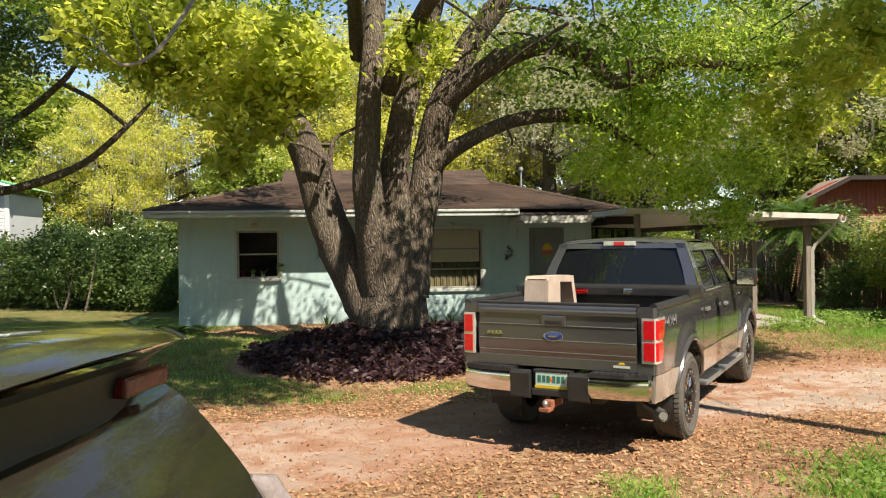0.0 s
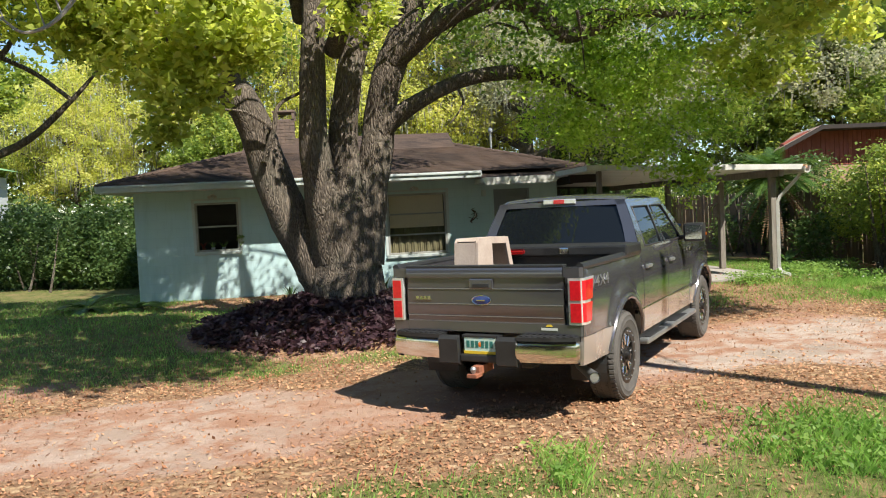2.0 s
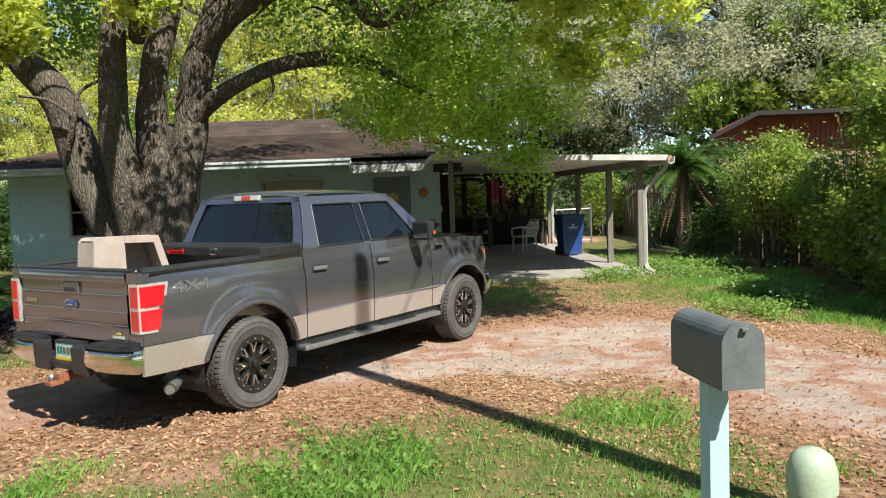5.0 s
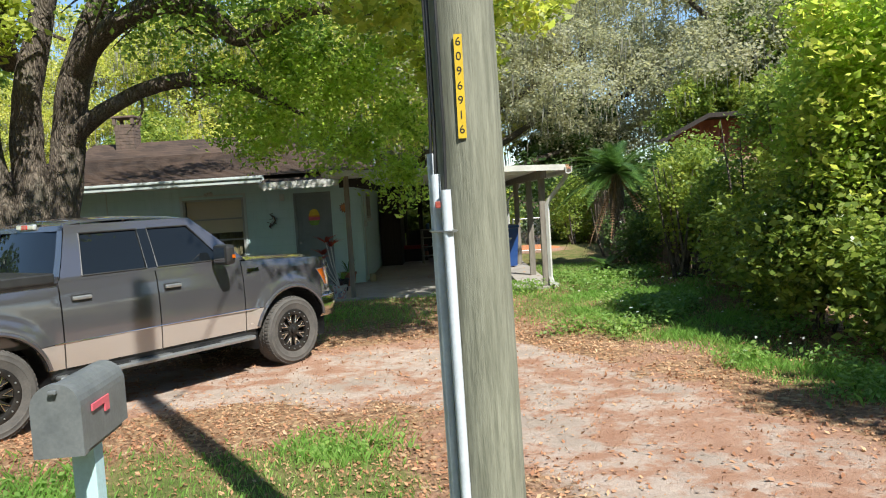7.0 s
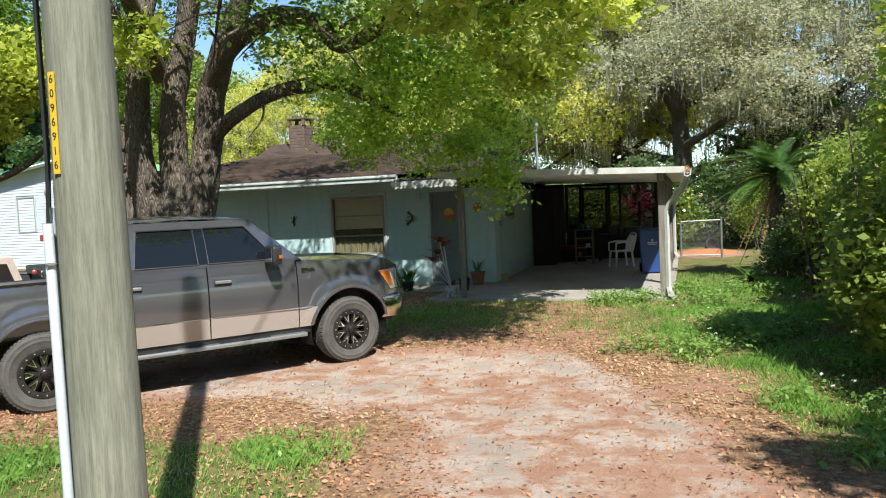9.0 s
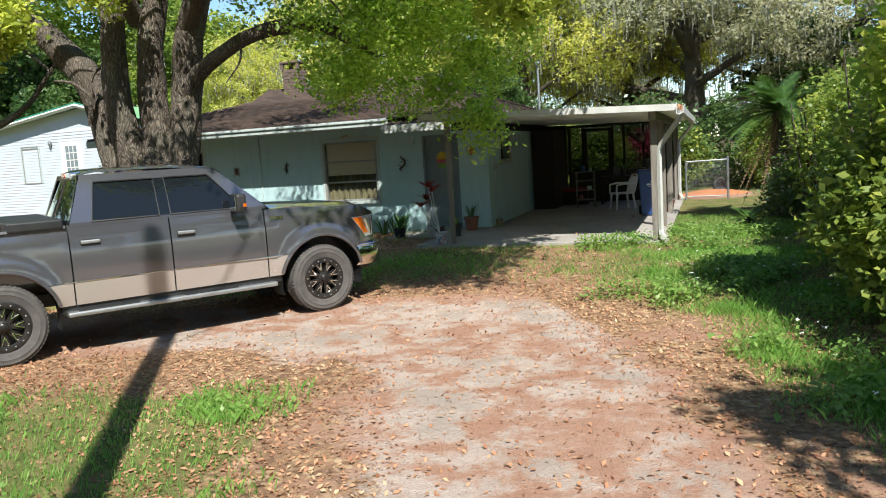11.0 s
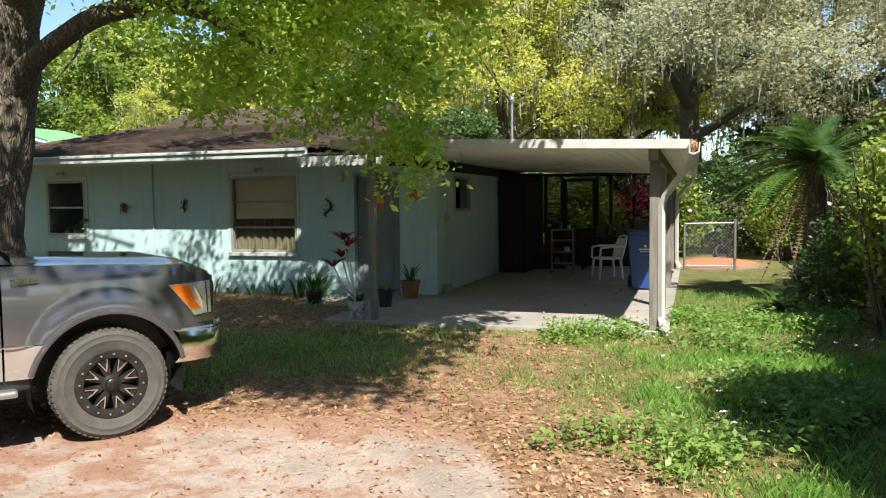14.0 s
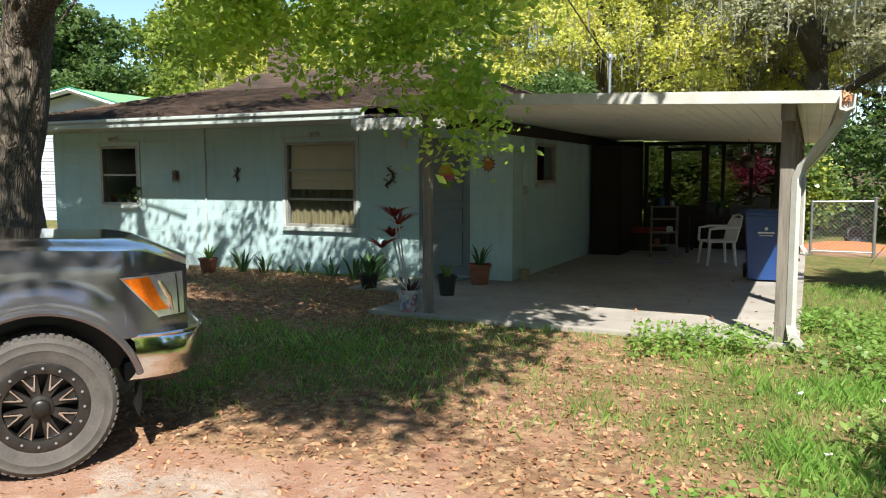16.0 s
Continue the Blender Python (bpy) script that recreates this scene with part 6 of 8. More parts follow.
limb("low_limb", [(1.62, 13.2, 3.3, 0.17), (1.95, 13.15, 3.58, 0.145), (2.48, 13.1, 3.87, 0.13), (3.18, 13.1, 4.14, 0.125), (3.99, 13.1, 4.22, 0.12), (4.61, 13.1, 4.08, 0.10), (5.0, 13.05, 3.84, 0.07), (5.6, 13.0, 3.5, 0.03)], tree, 14)
limb("high_limb", [(1.9, 13.1, 4.45, 0.19), (2.4, 12.8, 4.85, 0.17), (2.9, 12.65, 5.12, 0.165), (3.4, 12.6, 5.30, 0.16), (3.9, 12.6, 5.28, 0.155), (4.35, 12.6, 5.08, 0.14), (4.66, 12.6, 4.72, 0.13), (5.14, 12.5, 4.78, 0.12), (5.86, 12.5, 5.06, 0.105), (6.88, 12.4, 4.96, 0.08), (7.9, 12.2, 4.98, 0.04)], tree, 16)
limb("forward_limb", [(0.9, 13.0, 4.6, 0.16), (1.4, 11.6, 5.6, 0.13), (2.2, 9.6, 6.2, 0.10), (3.0, 7.8, 6.5, 0.05)], tree, 12)
limb("forward_limb", [(0.4, 13.2, 5.2, 0.15), (0.3, 10.5, 6.9, 0.12), (0.4, 7.6, 7.7, 0.09), (0.6, 4.6, 8.1, 0.05)], tree, 12)
limb("twig", [(-0.3, 12.9, 2.85, 0.05), (-0.12, 12.8, 3.35, 0.04), (0.0, 12.8, 3.75, 0.03), (0.5, 12.9, 4.0, 0.02)], tree, 8)
limb("twig", [(-0.12, 12.8, 3.35, 0.035), (-0.5, 12.8, 3.62, 0.03), (-0.95, 12.8, 3.7, 0.02)], tree, 8)
limb("twig", [(0.7, 13.2, 4.7, 0.04), (1.0, 13.0, 5.0, 0.03), (1.25, 12.9, 5.35, 0.02)], tree, 8)
limb("twig", [(2.9, 13.1, 4.05, 0.03), (3.0, 12.9, 3.7, 0.02), (2.75, 12.8, 3.35, 0.01)], tree, 6)
for k in range(26):
    a = rng.uniform(0, 6.28)
    p = np.array([3.0 + 3.6 * math.cos(a) * rng.random(), 11.8 + 3.0 * math.sin(a) * rng.random(), rng.uniform(4.8, 6.5)])
    d = rng.normal(size=3) * np.array([1, 1, 0.4])
    limb("twig", [(*p, 0.03), (*(p + 0.6 * d), 0.02), (*(p + 1.1 * d + [0, 0, -0.2]), 0.006)], tree, 5)

# the crown: inner leaves coloured for shade, outer sprays for sun, high leaf roof
# some blobs sit above the view, added to shade wall, yard and limb
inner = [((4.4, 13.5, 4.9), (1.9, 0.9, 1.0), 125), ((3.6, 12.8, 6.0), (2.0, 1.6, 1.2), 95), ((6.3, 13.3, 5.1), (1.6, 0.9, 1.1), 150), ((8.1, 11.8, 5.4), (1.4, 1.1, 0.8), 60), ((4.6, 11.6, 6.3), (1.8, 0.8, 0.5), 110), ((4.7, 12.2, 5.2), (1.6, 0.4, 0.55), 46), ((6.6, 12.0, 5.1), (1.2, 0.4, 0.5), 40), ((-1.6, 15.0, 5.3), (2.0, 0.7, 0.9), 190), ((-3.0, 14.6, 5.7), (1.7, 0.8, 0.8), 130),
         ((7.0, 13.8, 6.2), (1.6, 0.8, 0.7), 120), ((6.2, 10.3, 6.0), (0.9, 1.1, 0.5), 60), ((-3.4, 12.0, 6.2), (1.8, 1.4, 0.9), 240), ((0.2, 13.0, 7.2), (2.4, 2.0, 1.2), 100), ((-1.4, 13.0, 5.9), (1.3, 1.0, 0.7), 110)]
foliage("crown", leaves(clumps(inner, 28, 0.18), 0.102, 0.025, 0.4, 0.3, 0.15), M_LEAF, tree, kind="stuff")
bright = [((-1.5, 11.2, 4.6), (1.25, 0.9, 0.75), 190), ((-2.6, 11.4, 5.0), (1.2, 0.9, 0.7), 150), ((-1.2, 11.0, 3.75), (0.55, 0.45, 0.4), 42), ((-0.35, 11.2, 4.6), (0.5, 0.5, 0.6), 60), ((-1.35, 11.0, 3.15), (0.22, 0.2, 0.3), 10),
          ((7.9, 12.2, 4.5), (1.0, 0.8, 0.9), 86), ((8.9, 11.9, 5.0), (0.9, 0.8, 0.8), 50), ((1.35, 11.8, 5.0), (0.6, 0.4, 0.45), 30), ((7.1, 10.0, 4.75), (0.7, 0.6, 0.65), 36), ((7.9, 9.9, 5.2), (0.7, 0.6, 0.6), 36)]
foliage("crown", leaves(clumps(bright, 26, 0.12), 0.14, 0.036, 0.35, 0.3, 0.2), M_LEAF_LIT, tree, "yellow-green leaves, sunlight in their colour", kind="stuff")
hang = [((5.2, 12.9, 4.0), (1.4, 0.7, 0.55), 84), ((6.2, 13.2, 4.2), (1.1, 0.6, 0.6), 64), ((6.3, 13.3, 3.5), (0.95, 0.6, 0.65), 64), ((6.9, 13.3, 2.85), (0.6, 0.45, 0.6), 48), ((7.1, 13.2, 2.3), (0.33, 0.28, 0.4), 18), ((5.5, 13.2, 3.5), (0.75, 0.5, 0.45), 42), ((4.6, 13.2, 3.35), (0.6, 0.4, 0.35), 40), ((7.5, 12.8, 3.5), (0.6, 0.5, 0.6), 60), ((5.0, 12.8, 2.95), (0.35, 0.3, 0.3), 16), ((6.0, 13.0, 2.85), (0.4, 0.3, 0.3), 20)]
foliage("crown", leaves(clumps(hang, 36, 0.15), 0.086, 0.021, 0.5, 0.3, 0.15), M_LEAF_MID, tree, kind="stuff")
# unseen leaf clumps overhead, placed for the dappled shade they cast
roofb = []
for k in range(20):
    a, r = rng.uniform(0, 6.28), 4.8 * math.sqrt(rng.random())
    x, y = 0.5 + r * math.cos(a), 12.3 + 0.8 * r * math.sin(a)
    if y < 10.8 and x < 2.5:
        continue
    roofb.append(((x, y, 7.0 + 1.8 * rng.random() + 1.5 * (1 - r / 5.4)), (0.8, 0.8, 0.5), 26))
for k in range(18):
    roofb.append(((rng.uniform(-1.0, 8.6), rng.uniform(6.4, 9.4), rng.uniform(6.6, 7.8)), (0.75, 0.75, 0.4), 22))
# unseen clumps set along the sun's rays to shade the front yard
for k in range(28):
    roofb.append(((6.6 + 3.8 * ((k * 0.618) % 1.0), 6.0 + 3.0 * ((k + 0.5) / 28), rng.uniform(6.9, 8.0)), (0.7, 0.7, 0.35), 22))
# unseen clumps added as dark leaves for the truck's back window to reflect
for k in range(16):
    roofb.append(((rng.uniform(-6.0, -1.5), rng.uniform(4.0, 7.0), rng.uniform(6.6, 8.4)), (0.8, 0.8, 0.45), 30))
# unseen clumps added to shade the left lawn
for k in range(22):
    roofb.append(((rng.uniform(-2.4, 3.2), rng.uniform(3.4, 7.0), rng.uniform(7.6, 9.0)), (0.8, 0.8, 0.4), 26))
foliage("crown", leaves(clumps(roofb, 20, 0.22, 0.2), 0.16, 0.04, 0.3), M_LEAF, tree, kind="stuff")

# a neighbouring tree whose branches reach in from the side
side = thing("side_tree", "overhanging tree with dark branches at the edge of the yard", "tree", pose(0, 0, 0))
limb("trunk", [(-9.0, 15.5, 0.0, 0.4), (-8.8, 15.5, 2.0, 0.32), (-8.2, 15.6, 4.5, 0.25), (-7.6, 15.7, 7.5, 0.12)], side, 16)
limb("branch", [(-8.4, 15.6, 3.0, 0.11), (-6.8, 15.9, 3.05, 0.09), (-5.2, 16.0, 3.55, 0.075), (-4.15, 16.0, 4.4, 0.05), (-3.6, 16.0, 5.0, 0.02)], side, 10)
limb("branch", [(-8.2, 15.6, 4.0, 0.1), (-6.6, 16.0, 4.35, 0.08), (-5.4, 16.0, 5.25, 0.06), (-4.9, 15.8, 5.9, 0.03)], side, 10)
limb("branch", [(-5.4, 16.0, 5.25, 0.05), (-4.75, 16.0, 4.9, 0.045), (-4.15, 16.0, 4.4, 0.04)], side, 8)
foliage("crown", leaves(clumps([((-6.8, 15.5, 6.2), (2.2, 1.6, 1.1), 420), ((-5.0, 14.5, 6.2), (1.6, 1.2, 0.6), 120), ((-6.6, 15.0, 4.0), (0.9, 0.8, 0.6), 40), ((-4.6, 19.6, 8.2), (3.0, 2.0, 0.9), 230)], 30, 0.18), 0.10, 0.024, 0.3), M_LEAF_DARK, side)
dead = thing("dead_branch", "bare grey dead branch hanging in the leaves", "branch", pose(0, 0, 0))
for pts in ([(-1.4, 8.4, 4.7, 0.03), (-1.75, 8.1, 4.02, 0.022), (-2.05, 8.0, 3.83, 0.016), (-2.25, 8.0, 3.95, 0.012), (-2.42, 8.0, 4.1, 0.008), (-2.82, 8.0, 4.24, 0.004)], [(-2.25, 8.0, 3.95, 0.009), (-2.35, 8.05, 4.2, 0.006), (-2.5, 8.0, 4.4, 0.003)], [(-1.75, 8.1, 4.02, 0.012), (-1.85, 8.1, 4.3, 0.008), (-2.0, 8.1, 4.5, 0.004)], [(-1.9, 8.05, 3.9, 0.01), (-2.0, 8.1, 4.2, 0.006), (-2.15, 8.1, 4.55, 0.003)]):
    limb("twig", pts, dead, 6, plain("dead_wood", (0.36, 0.32, 0.27), (0.25, 0.22, 0.18), 8, 0.9))


# ---- background trees ----
def background_tree(name, label, h, r, mat, seed, n=150, per=40, leaf=0.22, moss=0, trunk=0.28, bare=False):
    global rng
    rng = np.random.default_rng(seed)
    t = thing(name, label, "tree", pose(0, 0, 0))
    top = Vector((rng.normal() * 0.4, rng.normal() * 0.4, h * 0.75))
    limb("trunk", [(0, 0, -0.1, trunk * 1.3), (0.1, 0, h * 0.18, trunk), (top.x * 0.5, top.y * 0.5, h * 0.45, trunk * 0.7), (top.x, top.y, h * 0.8, trunk * 0.2)], t, 12)
    blobs = []
    for k in range(11):
        a = k * 2.4 + rng.normal() * 0.3
        z0 = h * (0.22 + 0.045 * k)
        rr = r * (0.95 - 0.035 * k) * rng.uniform(0.75, 1.1)
        e = (rr * math.cos(a), rr * math.sin(a), z0 + h * rng.uniform(0.08, 0.2))
        limb("limb", [(top.x * z0 / h, top.y * z0 / h, z0, trunk * 0.45), (e[0] * 0.5, e[1] * 0.5, z0 + h * 0.07, trunk * 0.28), (*e, 0.03)], t, 8)
        blobs.append((e, (r * 0.42, r * 0.42, h * 0.085), n // 8))
        blobs.append(((e[0] * 0.55, e[1] * 0.55, e[2] + h * 0.06), (r * 0.36, r * 0.36, h * 0.09), n // 10))
    blobs.append(((top.x, top.y, h * 0.9), (r * 0.5, r * 0.5, h * 0.1), n // 5))
    C = clumps(blobs, per, 0.25, 0.3)
    foliage("crown", leaves(C, leaf, leaf * 0.32, 0.2, 0.3, 0.3), mat, t, kind="stuff")
    if moss:
        k = rng.integers(0, len(C), moss)
        base = C[k] - np.array([0, 0, 0.2])
        L = rng.uniform(0.25, 0.95, (moss, 1))
        a = rng.uniform(0, 3.14, moss)
        w = np.stack([np.cos(a), np.sin(a), 0 * a], 1) * rng.uniform(0.01, 0.04, (moss, 1))
        sway = np.concatenate([rng.normal(size=(moss, 2)) * 0.05, -L], 1)
        foliage("moss", np.stack([base - w, base + w, base + sway + w * 0.3, base + sway - w * 0.3], 1), M_MOSS, t, "hanging grey moss", kind="stuff")
    return t


bt_y = background_tree("yellow_green_tree", "tall tree in yellow-green spring leaf with hanging moss", 13, 4.6, M_LEAF_YEL, 21, 250, 64, 0.14, 2200)
bt_o = background_tree("mossy_oak", "broad live oak grey with hanging moss", 13, 6.6, M_LEAF_OAK, 22, 460, 70, 0.13, 2200, 0.45)
bt_d = background_tree("dark_tree", "dense dark green evergreen tree", 10, 3.8, M_LEAF_DARK, 23, 260, 44, 0.23, 0)
bt_g = background_tree("green_tree", "leafy mid-green tree in the distance", 11, 4.2, M_LEAF_SHRUB, 24, 260, 44, 0.23, 500)
bt_r = background_tree("roadside_tree", "dense green tree across the road", 11, 4.4, M_LEAF_DARK, 25, 260, 13, 0.42, 0)
bt_r.matrix_world = pose(-12, -14, 0)
bt_y.matrix_world = pose(-3, 35, 0) @ Matrix.Scale(0.95, 4)
bt_o.matrix_world = pose(9.9, 36.5, 0, 0, 0, 40) @ Matrix.Scale(1.0, 4)
bt_d.matrix_world = pose(-27, 36, 0)
bt_g.matrix_world = pose(23, 31, 0)
far = [(bt_y, 2.6, 37, 60, 1.0), (bt_y, -8.5, 38, 130, 0.95), (bt_y, 6.8, 41, 200, 1.12), (bt_g, -14.5, 36, 250, 0.95), (bt_g, -20, 40, 20, 1.1), (bt_y, -0.5, 47, 300, 1.2),
       (bt_o, 22, 36, 150, 1.1), (bt_o, 15.5, 44, 90, 1.1), (bt_o, -5, 50, 260, 0.7), (bt_o, 6, 53, 10, 0.75),
       (bt_y, -9, 32, 70, 0.6), (bt_d, -20, 31, 140, 0.95), (bt_d, 24, 20, 200, 0.9), (bt_d, 14.2, 40, 40, 0.7), (bt_g, -27, 27, 30, 1.0), (bt_g, 18.5, 31, 90, 0.6), (bt_g, -3.5, 30.5, 10, 0.55), (bt_d, 2.5, 31, 10, 0.5),
       # out of view: bt_r trees added for reflections, one bt_g to cast shade
       (bt_r, -8, -11, 30, 0.9), (bt_r, 1, -11, 200, 0.9), (bt_r, 10, -12, 80, 0.95), (bt_r, 14, -9, 10, 0.8), (bt_r, 20, -11, 10, 1.0), (bt_r, -16, -9, 10, 0.9), (bt_r, 4.5, -14, 260, 1.1), (bt_r, -3, -17, 60, 1.1), (bt_r, 17, -15, 120, 1.0), (bt_r, 26, -8, 0, 1.0), (bt_g, 17.6, 1.5, 45, 0.82), (bt_r, 27, 5, 0, 1.0), (bt_r, -22, -4, 90, 1.0), (bt_r, -24, 9, 0, 1.0), (bt_r, -30, 20, 0, 1.0)]
for t, x, y, a, s in far:
    c = copy_thing(t, pose(x, y, 0, 0, 0, a))
    c.scale = (s, s, s)
rng = np.random.default_rng(31)


# ---- shrubs ----
def shrub(name, label, blobs, mat, stems, per=44, leaf=0.085, wid=0.025, spread=0.14, category="shrub"):
    t = thing(name, label, category, pose(0, 0, 0))
    for k in range(len(stems)):
        x, y, h = stems[k]
        a = rng.uniform(0, 6.28)
        limb("stem", [(x, y, ground_z(x, y) - 0.05, 0.035), (x + 0.15 * math.cos(a), y + 0.15 * math.sin(a), h * 0.4, 0.028), (x + 0.35 * math.cos(a), y + 0.35 * math.sin(a), h, 0.008)], t, 6)
    foliage("leaves", leaves(clumps(blobs, per, spread, 0.5), leaf, wid, 0.1, 0.3, 0.2), mat, t)
    return t


def stems_at(x, y, n, h, r=0.35):
    return [(x + rng.normal() * r, y + rng.normal() * r, h * rng.uniform(0.7, 1.1)) for k in range(n)]


# leaf colours carry sun on the shrub's top and shade lower down
glossy = shrub("tall_shrub", "tall glossy green shrub, its sunlit leaves coloured brighter", [((12.9, 9.6, 2.7), (0.95, 1.1, 1.2), 210), ((12.8, 9.2, 3.7), (0.8, 0.9, 0.9), 150)], M_LEAF_MID, stems_at(12.9, 9.6, 8, 3.0), leaf=0.095, wid=0.028, per=44)
foliage("sunlit_leaves", leaves(clumps([((12.6, 9.2, 3.3), (0.9, 1.0, 1.0), 50), ((12.3, 9.6, 1.9), (0.6, 1.0, 0.9), 26)], 22, 0.1, 0.7), 0.085, 0.025, -0.1, 0.3, 0.2), M_LEAF_LIT, glossy, "yellow-green leaves, sunlight in their colour")
foliage("shaded_leaves", leaves(clumps([((12.9, 9.6, 1.7), (0.9, 1.05, 1.1), 170), ((12.2, 9.8, 1.1), (0.6, 0.9, 0.8), 150), ((12.5, 8.4, 0.9), (0.6, 0.7, 0.8), 120), ((12.4, 11.0, 0.7), (0.5, 0.8, 0.6), 110)], 46, 0.15, 0.5), 0.092, 0.028, 0.1, 0.3, 0.2), M_LEAF_SHRUB, glossy, "darker leaves, shade in their colour")
shrub("tall_shrub", "tall green shrub against the fence", [((13.1, 12.2, 2.0), (0.8, 1.1, 1.4), 240), ((13.1, 12.0, 3.2), (0.5, 0.7, 0.5), 50), ((12.4, 12.2, 1.1), (0.5, 0.9, 0.7), 90)], M_LEAF_SHRUB, stems_at(12.8, 12.2, 8, 3.0))
shrub("leafy_shrub", "multi-stemmed shrub with small dark leaves", [((12.5, 15.0, 1.7), (0.65, 0.85, 0.95), 190), ((12.7, 15.4, 2.5), (0.4, 0.6, 0.4), 45), ((12.55, 16.6, 1.6), (0.4, 0.9, 0.95), 90), ((12.6, 13.6, 1.5), (0.5, 0.7, 0.95), 100)], M_LEAF_SHRUB, stems_at(12.4, 14.9, 14, 2.2, 0.2), leaf=0.07)
shrub("leafy_shrub", "dark shrub beyond the palm", [((11.95, 17.0, 0.85), (0.45, 0.5, 0.6), 50), ((12.8, 20.4, 1.3), (0.45, 0.9, 0.9), 90), ((12.7, 22.4, 0.8), (0.3, 0.7, 0.6), 36)], M_LEAF_DARK, stems_at(12.6, 21, 9, 1.8))
shrub("tall_shrub", "tall leafy shrub in front of the red-brown house", [((13.5, 19.6, 2.2), (0.8, 0.8, 0.7), 80), ((13.4, 19.4, 1.4), (0.6, 0.7, 0.7), 60)], M_LEAF_DARK, stems_at(13.5, 19.6, 7, 3.2, 0.25))
shrub("bright_shrub", "bright yellow-green shrub behind the gate", [((12.3, 27.5, 1.4), (0.8, 0.8, 1.2), 200)], M_LEAF_SHRUB, stems_at(12.3, 27.5, 8, 1.8))
shrub("hedge_bush", "rounded dark green bush beside the house", [((-6.2, 23.6, 1.2), (1.3, 1.1, 1.2), 330), ((-8.2, 24.4, 1.3), (1.5, 1.2, 1.3), 330), ((-10.2, 25.4, 1.2), (1.4, 1.2, 1.2), 230), ((-5.2, 22.6, 0.9), (0.8, 0.8, 0.9), 130)], M_LEAF_DARK, stems_at(-7, 24, 12, 1.8, 1.0), leaf=0.10, wid=0.03, spread=0.16)
shrub("background_hedge", "leafy hedge closing the back yard", [((-14 + 3.2 * k, 29.5 + rng.normal() * 0.6, 1.6), (2.0, 1.0, 1.7), 160) for k in range(13)], M_LEAF_DARK, stems_at(-6, 29.8, 8, 2.0, 0.3), leaf=0.16, wid=0.045, spread=0.25, category="hedge")
shrub("pink_bush", "bush with bright pink blossom behind the carport", [((8.6, 27.3, 1.8), (0.55, 0.45, 0.5), 30)], M_PINK, stems_at(8.6, 27.3, 5, 1.6, 0.2), leaf=0.10, wid=0.04)
shrub("backyard_bush", "pale green bush behind the carport", [((7.3, 27.0, 1.5), (0.9, 0.7, 0.8), 150), ((9.6, 28.2, 1.3), (0.8, 0.6, 0.9), 110), ((5.8, 27.5, 1.6), (0.8, 0.6, 1.0), 110)], M_LEAF_SHRUB, stems_at(7.3, 27, 6, 1.4, 0.3), leaf=0.11, wid=0.035)
n = 9000
a, r = rng.uniform(0, 6.283, n), np.sqrt(rng.random(n)) * 1.95
C = np.stack([0.72 + 1.15 * r * np.cos(a), 12.6 + r * np.sin(a), 0 * a], 1)
C = C[(np.hypot(C[:, 0] - 0.92, C[:, 1] - 13.25) > 0.6)]
lump = np.array([max(0, noise.noise(Vector((p[0] * 1.6, p[1] * 1.6, 2)))) for p in C])
keep = rng.random(len(C)) < 0.4 + 1.6 * lump
C, lump = C[keep], lump[keep]
C = np.repeat(C, 3, axis=0) + rng.normal(size=(len(C) * 3, 3)) * 0.05
C[:, 2] = [ground_z(p[0], p[1]) + rng.uniform(0.01, 0.12 + 0.3 * l) for p, l in zip(C, np.repeat(lump, 3))]
foliage("purple_groundcover", leaves(C, 0.12, 0.024, -0.1), M_PURPLE, None, "dark purple-leaved plants covering the mound under the tree", "plants", "stuff")


# ---- cycads and potted plants ----
def frond(g, base, ang, length, lift, droop, n=20, wid=0.16):
    """One feather-shaped frond."""
    pts = []
    for k in range(n + 1):
        t = k / n
        rr = length * t * math.cos(lift * (1 - 0.3 * t))
        z = length * (math.sin(lift) * t - droop * t * t)
        pts.append(Vector((base[0] + rr * math.cos(ang), base[1] + rr * math.sin(ang), base[2] + z)))
    g.tube(pts, [0.012 * (1 - 0.8 * k / n) for k in range(n + 1)], 4)
    side = Vector((-math.sin(ang), math.cos(ang), 0))
    for k in range(2, n):
        for half_k in (0, 0.5):
            t = (k + half_k) / n
            p = pts[k].lerp(pts[k + 1], half_k)
            d = (pts[k + 1] - pts[k]).normalized()
            w = wid * math.sin(math.pi * min(1, 0.12 + 0.9 * t)) ** 0.6
            for s in (-1, 1):
                tip = p + side * s * w + d * w * 0.55 + Vector((0, 0, 0.02))
                g.add([p - d * 0.016, p + d * 0.018, tip], [(0, 1, 2)])


def cycad(x, y, z, trunk_h, n, length, label, dead=0, wid=0.16):
    t = thing("sago_palm", label, "palm", pose(x, y, z))
    limb("trunk", [(0, 0, -0.1, 0.2), (0, 0, trunk_h * 0.5, 0.17), (0, 0, trunk_h, 0.14)], t, 14, rough=0.3)
    for k in range(n):
        g = Geo()
        lift = math.radians(rng.uniform(-4, 62))
        frond(g, (0, 0, trunk_h), k * 2.399, length * rng.uniform(0.8, 1.1), lift, 0.3 + 0.3 * rng.random(), wid=wid)
        part("frond", g, M_FROND, t, fix=False)
    for k in range(dead):
        g = Geo()
        a = rng.uniform(0, 6.28)
        frond(g, (0.1 * math.cos(a), 0.1 * math.sin(a), trunk_h * rng.uniform(0.85, 1)), a, length * rng.uniform(0.7, 0.95), math.radians(-52), 0.35, 14, 0.07)
        part("dead_frond", g, M_DEADFROND, t, "dry brown hanging frond", fix=False)
    return t


